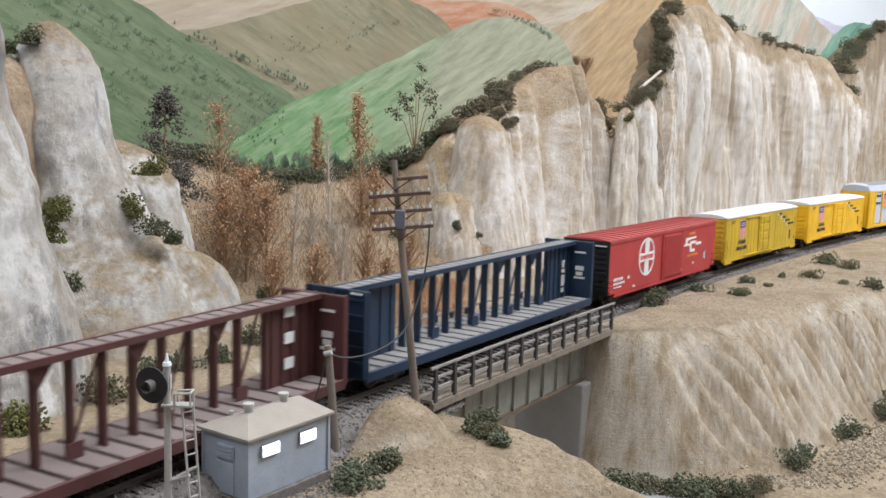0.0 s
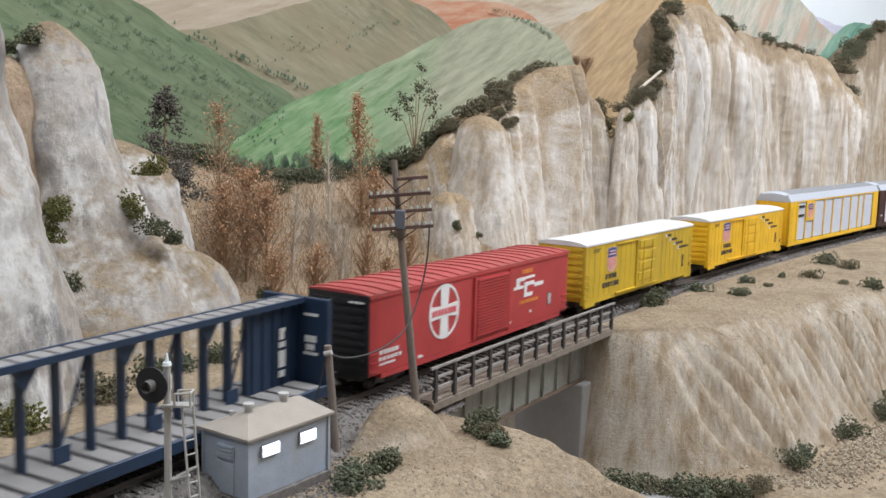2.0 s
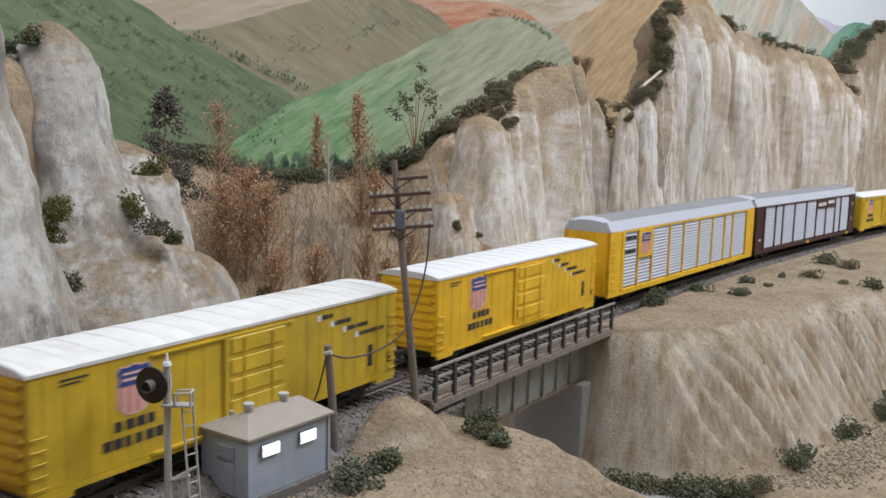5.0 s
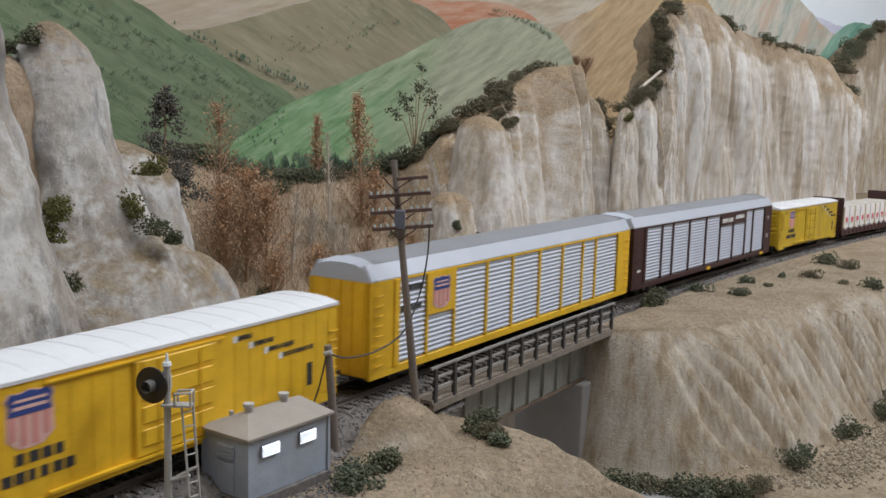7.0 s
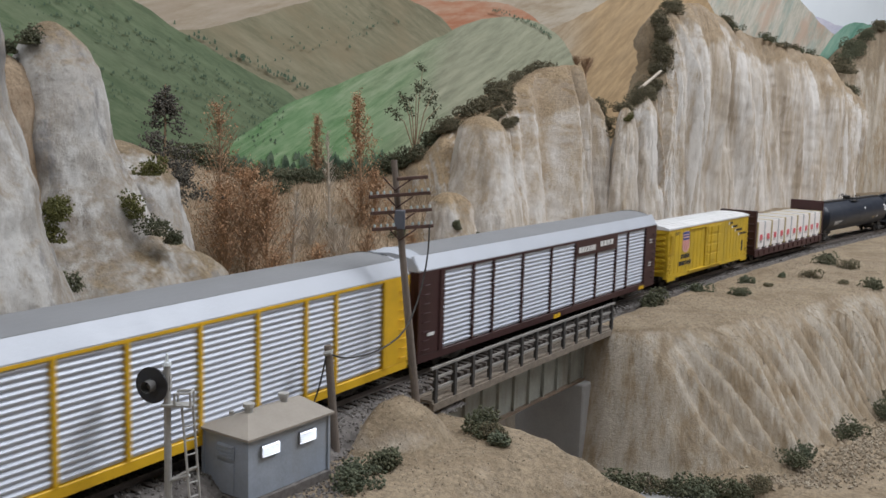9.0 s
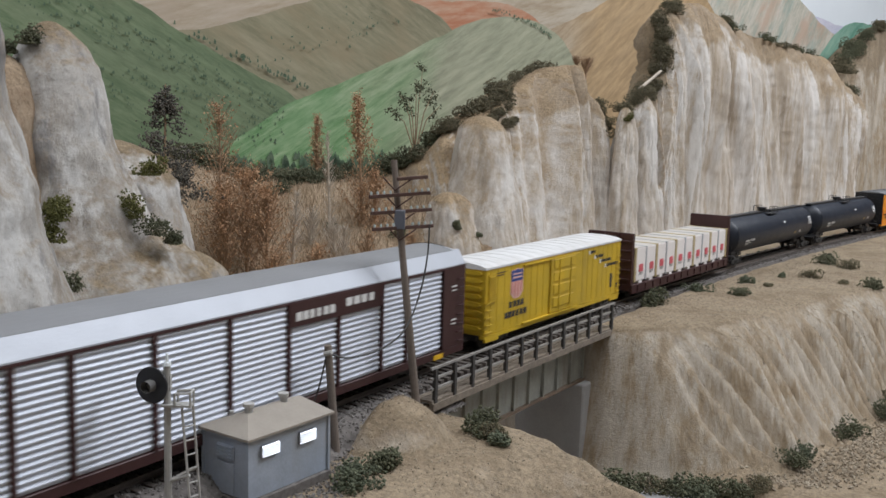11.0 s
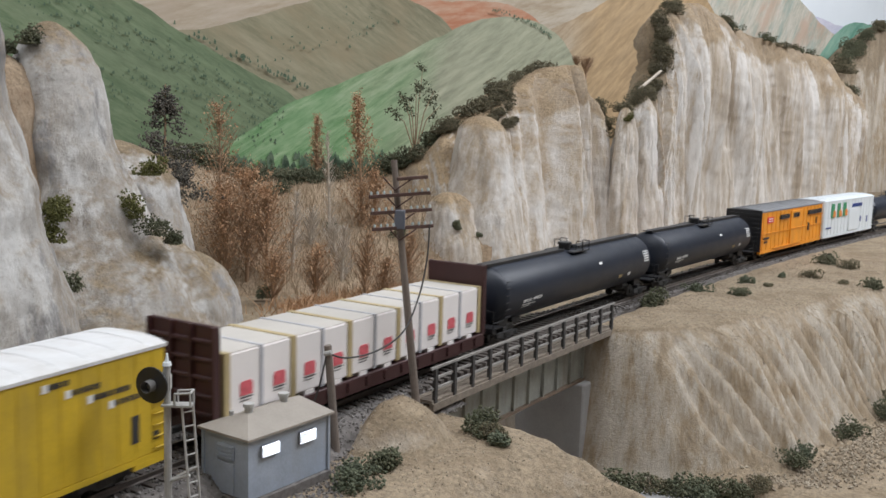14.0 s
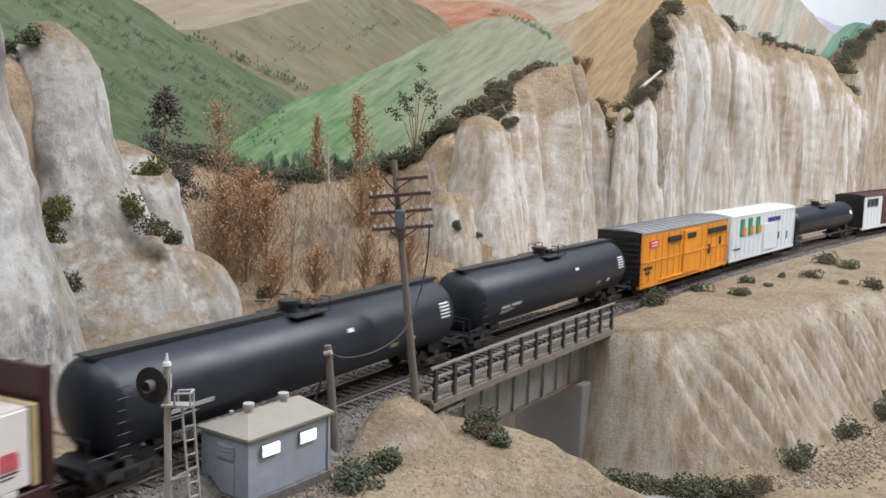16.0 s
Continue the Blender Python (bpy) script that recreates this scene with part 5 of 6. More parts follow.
# auto racks
def autorack(a, b, paint, label, posts, sign):
    e, L = car("auto_rack_car", a, b, label)
    part("core", boxes((-L + 0.003, L - 0.003, -WD + 0.0018, WD - 0.0018, 0.0105, 0.0540)), ROOFTOP, e)
    part("side_sill", bevelled(boxes((-L, L, -WD - 0.0004, -WD + 0.002, 0.0076, 0.0118)), 0.0003, 1), paint, e, "painted side sill")
    part("side_sill", bevelled(boxes((-L, L, WD - 0.002, WD + 0.0004, 0.0062, 0.0118)), 0.0003, 1), paint, e)
    part("underframe", boxes((-L + 0.004, L - 0.004, -0.015, 0.015, 0.0065, 0.0105)), BLACK, e)
    for sg in (-1, 1):
        x = sg * L
        door = part("end_door", bevelled(boxes((min(x, x - sg * 0.003), max(x, x - sg * 0.003), -WD, WD, 0.0085, 0.0555)), 0.0005, 2), paint, e, "painted end doors")
        for i in range(5):
            y = -0.0145 + i * 0.0072
            part("door_fold", boxes((min(x, x + sg * 0.0006), max(x, x + sg * 0.0006), y - 0.0005, y + 0.0005, 0.0095, 0.0545)), paint, door)
        q0, q1 = (-L, -L + 0.0225) if sg < 0 else (L - 0.0225, L)
        for y0, y1 in ((-WD - 0.0005, -WD + 0.002), (WD - 0.002, WD + 0.0005)):
            part("corner_panel", boxes((q0, q1, y0, y1, 0.0118, 0.0545)), paint, e, "painted corner panel")
        ladder(e, q0 + 0.003 if sg < 0 else q1 - 0.008, q0 + 0.008 if sg < 0 else q1 - 0.003, [0.0145 + 0.0048 * i for i in range(8)], paint, -WD - 0.0016)
        part("corner_post", boxes((q1 - 0.004 if sg < 0 else q0, q1 if sg < 0 else q0 + 0.004, -WD - 0.0012, -WD, 0.0118, 0.0545)), paint, e)
    edges = [-L + 0.0225] + posts + [L - 0.0225]
    k = 17
    for x0, x1 in zip(edges, edges[1:]):
        for sg in (-1, 1):
            pts = []
            for i in range(k):
                z0 = 0.0122 + i * (0.0538 - 0.0122) / k
                d = (0.0538 - 0.0122) / k
                pts += [(z0, 0.0002), (z0 + d * 0.32, 0.0002), (z0 + d * 0.44, 0.0009), (z0 + d * 0.66, 0.0010), (z0 + d * 0.94, 0.0006)]
            pts.append((0.0538, 0.0))
            bm = bmesh.new()
            for u, w in ((x0 + 0.0003, x1 - 0.0003),):
                r0 = [bm.verts.new((u, sg * (WD - 0.0010 + o), z)) for z, o in pts]
                r1 = [bm.verts.new((w, sg * (WD - 0.0010 + o), z)) for z, o in pts]
                r2 = [bm.verts.new((u, sg * (WD - 0.0019), z)) for z, o in (pts[0], pts[-1])]
                r3 = [bm.verts.new((w, sg * (WD - 0.0019), z)) for z, o in (pts[0], pts[-1])]
                for i in range(len(pts) - 1):
                    bm.faces.new((r0[i], r1[i], r1[i + 1], r0[i + 1]))
                bm.faces.new((r2[0], r3[0], r1[0], r0[0]))
                bm.faces.new((r2[1], r0[-1], r1[-1], r3[1]))
            bmesh.ops.recalc_face_normals(bm, faces=bm.faces[:])
            part("side_panel", bm, PANEL, e, "corrugated galvanised side panel")
    for x in posts:
        for sg in (-1, 1):
            part("post", boxes((x - 0.0009, x + 0.0009, min(sg * (WD - 0.001), sg * (WD + 0.0008)), max(sg * (WD - 0.001), sg * (WD + 0.0008)), 0.0118, 0.0545)), paint, e)
    part("top_rail", boxes((-L, L, -WD - 0.0006, -WD + 0.002, 0.0538, 0.0550)), paint, e)
    w = WD + 0.0004
    for sg in (-1, 1):
        bm = bmesh.new()
        prism(bm, [(sg * w, 0.0546), (sg * w, 0.0556), (sg * (w - 0.0042), 0.0628), (sg * (w - 0.0055), 0.0628), (sg * (w - 0.0025), 0.0546)], -L + 0.0003, L - 0.0003)
        bmesh.ops.recalc_face_normals(bm, faces=bm.faces[:])
        part("roof_side", bm, ROOFWHITE, e, "white sloping roof side")
    bm = bmesh.new()
    n = 8
    wt = w - 0.0041
    prism(bm, [(wt, 0.0615)] + [(wt * (1 - 2 * i / n), 0.0628 + 0.0024 * (1 - (1 - 2 * i / n) ** 2)) for i in range(n + 1)] + [(-wt, 0.0615)], -L + 0.007, L - 0.007)
    bmesh.ops.recalc_face_normals(bm, faces=bm.faces[:])
    part("roof_top", bm, ROOFTOP, e, "dull grey roof top")
    for sg in (-1, 1):
        bm = bmesh.new()
        x = sg * L
        prof = [(-w, 0.0546), (w, 0.0546), (w, 0.0556), (w - 0.0042, 0.0628), (w * 0.45, 0.0648), (0, 0.0656), (-w * 0.45, 0.0648), (-w + 0.0042, 0.0628), (-w, 0.0556)]
        A = [bm.verts.new((x, y, z if z < 0.057 else 0.0556 + (z - 0.0556) * 0.78)) for y, z in prof]
        B = [bm.verts.new((x - sg * 0.0072, y, z)) for y, z in prof]
        bm.faces.new(A)
        for i in range(len(prof)):
            j = (i + 1) % len(prof)
            bm.faces.new((A[i], A[j], B[j], B[i]))
        bmesh.ops.recalc_face_normals(bm, faces=bm.faces[:])
        part("roof_end", bm, ROOFWHITE, e, "white sloping roof end")
    if sign == "shield":
        x0, x1 = -0.1103, -0.0843
        part("sign_panel", boxes((x0, x1, -WD - 0.0010, -WD, 0.0325, 0.0545)), paint, e, "yellow emblem panel")
        emblem(e, (x0 + x1) / 2, 0.0352, 0.0515, 0.0078).matrix_basis = pose(0, -0.0010, 0)
        part("lettering", bars(words(-0.131, -0.113, 0.0475, 0.0505, 6, 2) + words(-0.132, -0.1135, 0.0375, 0.0405, 7, 7), y=-WD - 0.0002), LETTER_K, e)
    else:
        part("sign_panel", boxes((0.0180, 0.0850, -WD - 0.0010, -WD, 0.0442, 0.0545)), paint, e, "brown sign board with plain white bars")
        part("lettering", bars(words(0.0218, 0.0488, 0.0466, 0.0502, 6, 2) + words(0.0558, 0.0788, 0.0480, 0.0516, 4, 6), y=-WD - 0.0010), LETTER_W, e, "plain white bars")
        part("lettering", bars([(L - 0.014, L - 0.009, 0.044, 0.0448), (L - 0.014, L - 0.009, 0.042, 0.0426), (L - 0.014, L - 0.009, 0.026, 0.0268), (L - 0.014, L - 0.009, 0.024, 0.0246), (-L + 0.008, -L + 0.014, 0.021, 0.0226)], y=-WD - 0.0006), LETTER_W, e)
        for x0 in (L - 0.030, -0.01):
            part("reflector", bars([(x0, x0 + 0.009, 0.0075, 0.0100)], y=-WD - 0.0004), YEL_B, e, "yellow sill plate")
    trucks(e, (-L + 0.042, L - 0.042))
    couplers(e, L)
    return e


autorack(0.8290, 1.143, YEL_B, "yellow auto rack car with galvanised corrugated sides", [-0.1094, -0.0836, -0.0496, -0.0201, 0.0143, 0.0460, 0.0764, 0.0976], "shield")
autorack(1.1525, 1.4760, DARKBROWN, "dark brown auto rack car with galvanised corrugated sides", [-0.1093, -0.0877, -0.0532, -0.0160, 0.0183, 0.0517, 0.0848, 0.1060], "bars")

reefer(1.5005, 1.6897, YEL_A, "yellow refrigerator car with white roof and side grille", 0.0497)

# bulkhead flat with wrapped lumber
e, L = car("bulkhead_flatcar", 1.7145, 1.922, "dark brown bulkhead flatcar carrying wrapped lumber")
part("deck", bevelled(boxes((-L, L, -WD, WD, 0.0078, 0.0128)), 0.0004, 1), DARKBROWN, e)
part("side_sill", boxes((-L, L, -WD - 0.0004, -WD + 0.001, 0.0060, 0.0125)), DARKBROWN, e)
for i in range(14):
    x = -L + 0.01 + i * (2 * L - 0.02) / 13
    part("stake_pocket", boxes((x - 0.001, x + 0.001, -WD - 0.0012, -WD, 0.0075, 0.0120)), DARKBROWN, e)
for sg in (-1, 1):
    x = sg * L
    bh = part("bulkhead", bevelled(boxes((min(x, x - sg * 0.002), max(x, x - sg * 0.002), -WD, WD, 0.0125, 0.0515)), 0.0004, 1), DARKBROWN, e, "tall dark brown end bulkhead")
    for i in range(5):
        z = 0.0155 + i * 0.0072
        part("bulkhead_rib", bevelled(boxes((min(x, x + sg * 0.0012), max(x, x + sg * 0.0012), -WD + 0.001, WD - 0.001, z, z + 0.0018)), 0.0004, 1), DARKBROWN, bh)
    for y in (-WD, -0.006, 0.0048, WD - 0.0014):
        part("bulkhead_post", boxes((min(x, x + sg * 0.0018), max(x, x + sg * 0.0018), y, y + 0.0014, 0.0125, 0.0515)), DARKBROWN, bh)
n = 10
for i in range(n):
    w = (2 * L - 0.012) / n
    x0 = -L + 0.0055 + i * w
    pk = part("lumber_pack", bevelled(boxes((x0 + 0.0002, x0 + w - 0.0002, -WD + 0.0006, WD - 0.0006, 0.0145, 0.0398)), 0.0006, 2), WRAP, e, "cream wrapped lumber pack with red mark")
    part("pack_top", boxes((x0 + 0.0006, x0 + w - 0.0006, -WD + 0.0012, WD - 0.0012, 0.0398, 0.0400)), ROOFWRAP, pk)
    xm = x0 + w * 0.56
    part("pack_mark", plate([(xm - 0.0036, 0.0215), (xm - 0.0036, 0.0260), (xm - 0.0026, 0.0272), (xm + 0.0026, 0.0272), (xm + 0.0036, 0.0260), (xm + 0.0036, 0.0215)], y=-WD + 0.0006), PACKRED, pk, "plain red mark")
    part("pack_mark", bars([(xm - 0.0036, xm + 0.0036, 0.0204, 0.0208), (xm - 0.0036, xm + 0.0020, 0.0192, 0.0195)], y=-WD + 0.0006), LETTER_K, pk)
    st = STRAP_T if i % 2 == 0 else STRAP_G
    sw = 0.0016 if i % 2 == 0 else 0.0008
    part("strap", boxes((x0 - sw, x0 + sw, -WD + 0.0001, WD - 0.0001, 0.0142, 0.0403)), st, pk, "flat strap over the load")
    part("dunnage", boxes((x0 + w * 0.4, x0 + w * 0.7, -WD + 0.0004, WD - 0.0004, 0.0128, 0.0146)), WRAP, e)
part("strap", boxes((L - 0.0068, L - 0.0040, -WD + 0.0001, WD - 0.0001, 0.0142, 0.0403)), STRAP_T, e)
part("underframe", boxes((-L + 0.004, L - 0.004, -0.010, 0.010, 0.0055, 0.0080)), BLACK, e)
trucks(e, (-L + 0.026, L - 0.026))
couplers(e, L)


# tank cars
def tankcar(a, b, label, small=False):
    e, L = car("tank_car", a, b, label)
    r, zc = 0.0179, 0.0281
    if small:
        r, zc = 0.0155, 0.0285
    T = L - 0.008
    bm = bmesh.new()
    prof = [(-T, 0.0)] + [(-T + 0.0085 * (1 - math.cos(math.pi / 2 * i / 8)), r * math.sin(math.pi / 2 * i / 8)) for i in range(1, 9)]
    prof = prof + [(-x, rr) for x, rr in prof[::-1]]
    n = 48
    prev = None
    for x, rr in prof:
        ring = [bm.verts.new((x, rr * math.cos(math.tau * i / n), zc + rr * math.sin(math.tau * i / n))) for i in range(n)]
        if prev:
            for i in range(n):
                j = (i + 1) % n
                bm.faces.new((prev[i], ring[i], ring[j], prev[j]))
        prev = ring
    bmesh.ops.remove_doubles(bm, verts=bm.verts[:], dist=1e-6)
    bmesh.ops.recalc_face_normals(bm, faces=bm.faces[:])
    part("tank", bm, TANK, e, "satin black tank shell", smooth=True)
    for x in ((-T + 0.0085, T - 0.0085) if not small else ()):
        bm = bmesh.new()
        for i in range(n):
            q = []
            for xx, tt in ((x - 0.0004, i), (x + 0.0004, i), (x + 0.0004, i + 1), (x - 0.0004, i + 1)):
                q.append(bm.verts.new((xx, (r + 0.0001) * math.cos(math.tau * tt / n), zc + (r + 0.0001) * math.sin(math.tau * tt / n))))
            bm.faces.new(q)
        part("weld_band", bm, TANK, e)
    zt = zc + r
    if not small:
        part("walkway", boxes((-T + 0.004, -0.012, -0.0040, 0.0040, zt + 0.0004, zt + 0.0010), (0.010, T - 0.004, -0.0040, 0.0040, zt + 0.0004, zt + 0.0010)), BLACK, e, "black running board")
        part("walkway_edge", boxes((-T + 0.004, -0.012, -0.0044, -0.0038, zt - 0.0004, zt + 0.0014), (0.010, T - 0.004, -0.0044, -0.0038, zt - 0.0004, zt + 0.0014)), BLACK, e)
    part("manway", rods(((-0.004, 0, zt - 0.001), (-0.004, 0, zt + 0.0042), 0.0042, 0.0042, 20), ((-0.004, 0, zt + 0.0036), (-0.004, 0, zt + 0.0050), 0.0050, 0.0048, 20)), BLACK, e, "black manway dome")
    part("platform", boxes((-0.012, 0.012, -0.0115, -0.0055, zt - 0.0010, zt - 0.0004), (-0.012, 0.012, 0.0055, 0.0115, zt - 0.0010, zt - 0.0004), (0.002, 0.012, -0.0055, 0.0055, zt - 0.0010, zt - 0.0003)), BLACK, e)
    q = 0.0003
    for x in (0.002, 0.0115):
        for y in (-0.011, 0.011):
            part("grab_rail", rods(((x, y, zt - 0.0006), (x, y, zt + 0.0055), q, q, 6), ((x, y, zt + 0.0055), (x, y * 0.55, zt + 0.0055), q, q, 6), ((x, y * 0.55, zt + 0.0055), (x, y * 0.55, zt - 0.0004), q, q, 6)), BLACK, e)
    part("valve_box", bevelled(boxes((0.0035, 0.0085, -0.003, 0.003, zt - 0.001, zt + 0.0026)), 0.0004, 1), BLACK, e)
    for sg in (-1, 1):
        x = sg * (L - 0.022)
        part("saddle", bevelled(boxes((x - 0.006, x + 0.006, -0.0105, 0.0105, 0.0085, 0.0185)), 0.0005, 1), BLACK, e, "black tank saddle")
        x0, x1 = sorted((sg * (L - 0.034), sg * L))
        part("end_sill", boxes((x0, x1, -0.004, 0.004, 0.0080, 0.0115)), BLACK, e)
        x0, x1 = sorted((sg * (L - 0.0025), sg * L))
        part("end_beam", boxes((x0, x1, -0.0165, 0.0165, 0.0088, 0.0112)), BLACK, e)
        part("end_walk", boxes((min(sg * (L - 0.012), sg * L), max(sg * (L - 0.012), sg * L), -0.0165, -0.0045, 0.0112, 0.0118)), BLACK, e)
        part("end_rail", rods(((sg * (L - 0.0012), -0.016, 0.0112), (sg * (L - 0.0012), -0.016, 0.0220), q, q, 6), ((sg * (L - 0.0012), -0.016, 0.0220), (sg * (L - 0.0012), 0.016, 0.0220), q, q, 6), ((sg * (L - 0.0012), 0.016, 0.0112), (sg * (L - 0.0012), 0.016, 0.0220), q, q, 6),
                              ((sg * (L - 0.0012), -0.016, 0.0150), (sg * (L - 0.014), -0.016, 0.0150), q, q, 6)), BLACK, e)
        part("brake_cylinder", rods(((sg * (L - 0.046), -0.006, 0.0105), (sg * (L - 0.036), -0.006, 0.0105), 0.0028, 0.0028, 14)), STEEL, e)
    xl = -T + 0.0085
    for i in range(7):
        z = 0.0130 + i * 0.0042
        part("rung", rods(((xl - 0.004, -0.0175, z), (xl + 0.001, -0.0175, z), q, q, 6)), BLACK, e)

    def mark(x0, x1, t0, t1, material):
        bm = bmesh.new()
        m = 6
        rows = [[bm.verts.new((x, -(r + 0.00015) * math.cos(t0 + (t1 - t0) * i / m), zc + (r + 0.00015) * math.sin(t0 + (t1 - t0) * i / m))) for i in range(m + 1)] for x in (x0, x1)]
        for i in range(m):
            bm.faces.new((rows[0][i], rows[1][i], rows[1][i + 1], rows[0][i + 1]))
        bmesh.ops.recalc_face_normals(bm, faces=bm.faces[:])
        part("lettering", bm, material, e)

    if not small:
        for i in range(4):
            mark(-T + 0.026 + i * 0.0026, -T + 0.028 + i * 0.0026, -0.30, -0.19, LETTER_W)
        for i in range(5):
            mark(-T + 0.038 + i * 0.0024, -T + 0.0398 + i * 0.0024, -0.28, -0.17, LETTER_W)
        mark(-T + 0.026, -T + 0.042, -0.40, -0.36, LETTER_W)
        mark(-T + 0.026, -T + 0.036, -0.47, -0.44, LETTER_W)
        for i in range(5):
            mark(T - 0.020, T - 0.011, 0.02 + i * 0.10, 0.07 + i * 0.10, LETTER_W)
        mark(0.018, 0.0225, 0.36, 0.46, LETTER_W)
        mark(0.052, 0.058, -0.42, -0.28, STRAP_T)
        mark(0.068, 0.073, -0.40, -0.26, LETTER_W)
    else:
        mark(T - 0.020, T - 0.012, 0.1, 0.4, LETTER_W)
        part("side_rail", rods(((-L, -0.0165, 0.011), (L, -0.0165, 0.011), 0.0007, 0.0007, 6)), STEEL, e)
    trucks(e, (-L + 0.022, L - 0.022))
    couplers(e, L)
    return e


tankcar(1.938, 2.187, "satin black tank car with top walkway and dome")
tankcar(2.193, 2.422, "satin black tank car with top walkway and dome")


def boxcar(a, b, side, roof_paint, end, label, h=0.050):
    e, L = car("boxcar", a, b, label)
    shell(e, L, 0.0098, h, side)
    roof(e, roof_paint, "ribbed boxcar roof", L + 0.0005, h, 0.0024, WD + 0.0003, 15, 0.0004, 0.0016)
    part("end_panel", boxes((-L - 0.0006, -L, -WD, WD, 0.0098, h + 0.001)), end, e, "ribbed end panel")
    end_ribs(e, L + 0.0006, 0.012, h - 0.001, 8, end)
    part("side_sill", boxes((-L, L, -WD - 0.0003, -WD + 0.003, 0.0075, 0.0099)), side, e)
    for i in range(16):
        x = -L + 0.004 + i * (2 * L - 0.008) / 15
        part("side_post", boxes((x - 0.0006, x + 0.0006, -WD - 0.0004, -WD, 0.011, h - 0.002)), side, e)
    ladder(e, -L + 0.0008, -L + 0.006, [0.0125 + 0.0042 * i for i in range(5)], side)
    ladder(e, L - 0.006, L - 0.0008, [0.0125 + 0.0042 * i for i in range(7)], side)
    end_ladder(e, L + 0.0006, -WD + 0.001, -WD + 0.006, [0.0125 + 0.0042 * i for i in range(8)], end)
    part("underframe", boxes((-L + 0.004, L - 0.004, -0.010, 0.010, 0.006, 0.0097)), BLACK, e)
    trucks(e, (-L + 0.023, L - 0.023))
    couplers(e, L)
    return e, L


e, L = boxcar(2.434, 2.6235, ORANGE, ROOFTOP, BLACK, "orange boxcar with grey roof and black end")
door = part("door", bevelled(boxes((-0.012, 0.024, -WD - 0.0013, -WD, 0.0115, 0.0465)), 0.0003, 1), ORANGE, e, "orange plug door")
part("door_bar", boxes((-0.012, 0.024, -WD - 0.0019, -WD - 0.0013, 0.027, 0.028)), ORANGE, door)
part("door_rail", boxes((-0.06, 0.026, -WD - 0.0014, -WD, 0.0105, 0.0115)), ORANGE, e)
part("band", boxes((-L, L, -WD - 0.0007, -WD, 0.0268, 0.0278)), ORANGE, e)
part("logo", bars([(-0.080, -0.063, 0.0375, 0.0435)], t=0.0006), LOGO_R, e, "plain red logo plate")
part("logo", bars([(-0.077, -0.066, 0.0412, 0.0420), (-0.077, -0.066, 0.0390, 0.0397)], t=0.0008), LETTER_W, e)
part("lettering", bars(words(-0.044, -0.018, 0.0395, 0.0440, 6, 1) + words(-0.006, 0.014, 0.0395, 0.0440, 4, 2) + words(0.044, 0.088, 0.0395, 0.0440, 8, 3), t=0.0020), LETTER_K, e, "black lettering bars")
part("lettering", bars([(0.046, 0.050, 0.022, 0.030), (0.073, 0.076, 0.028, 0.035), (-0.088, -0.074, 0.0215, 0.0235), (-0.085, -0.078, 0.018, 0.0195)], t=0.0009), LETTER_K, e)

e, L = boxcar(2.6315, 2.815, CARWHITE, CARWHITE, CARWHITE, "white boxcar with green and orange plain logo")
for i in range(3):
    x = -0.068 + i * 0.021
    part("logo", bars([(x, x + 0.010, 0.030, 0.0465)], t=0.0007), LOGO_G, e, "plain green bar")
    part("logo", plate([(x + 0.006, 0.0305), (x + 0.006, 0.037), (x + 0.009, 0.039), (x + 0.0145, 0.037), (x + 0.0145, 0.0305)], t=0.0010), LOGO_O, e, "plain orange bar")
part("lettering", bars(words(0.008, 0.046, 0.0395, 0.0435, 7, 5), t=0.0007), SHIELD_B, e)
part("lettering", bars([(0.040, 0.043, 0.020, 0.027), (0.066, 0.069, 0.018, 0.026), (-0.082, -0.066, 0.018, 0.0195)], t=0.0007), SHIELD_B, e)
part("door", bevelled(boxes((-0.004, 0.030, -WD - 0.0010, -WD, 0.0115, 0.0380)), 0.0003, 1), CARWHITE, e)

tankcar(2.828, 3.045, "small black tank car with side rail", small=True)

e, L = boxcar(3.062, 3.262, CARWHITE, BROWN, BLACK, "white and brown boxcar with black end")
part("lettering", bars(words(-0.088, -0.045, 0.036, 0.046, 3, 5), t=0.0008), LETTER_K, e)
part("door", bevelled(boxes((-0.030, 0.010, -WD - 0.0010, -WD, 0.0115, 0.0485)), 0.0003, 1), BROWN, e, "brown sliding door")


# ---- plants ----
LEAF = island_mat("dark_green_foam_foliage", (0.05, 0.052, 0.03), (0.092, 0.098, 0.055), (0.17, 0.17, 0.105))
OLIVE = island_mat("olive_foam_foliage", (0.06, 0.06, 0.018), (0.11, 0.11, 0.03), (0.18, 0.17, 0.06))
SCRUB = island_mat("brown_green_scrub", (0.065, 0.057, 0.035), (0.13, 0.112, 0.065), (0.22, 0.19, 0.12))
SAGE = island_mat("grey_sage_foliage", (0.06, 0.07, 0.045), (0.10, 0.115, 0.07), (0.17, 0.18, 0.12))
RUSTLEAF = island_mat("rust_brown_dead_leaves", (0.30, 0.16, 0.08), (0.46, 0.27, 0.145), (0.62, 0.42, 0.26))
STRAW = island_mat("dry_straw_grass", (0.32, 0.24, 0.155), (0.43, 0.33, 0.225), (0.57, 0.46, 0.33))
GREYLEAF = island_mat("grey_purple_needles", (0.05, 0.046, 0.04), (0.11, 0.10, 0.082), (0.22, 0.20, 0.165))
BARK = mat("dead_grey_brown_bark", (0.34, 0.225, 0.14), 0.9, vary=0.3, scale=200)
PALEBARK = mat("pale_dead_wood", (0.52, 0.45, 0.37), 0.9, vary=0.2, scale=200)


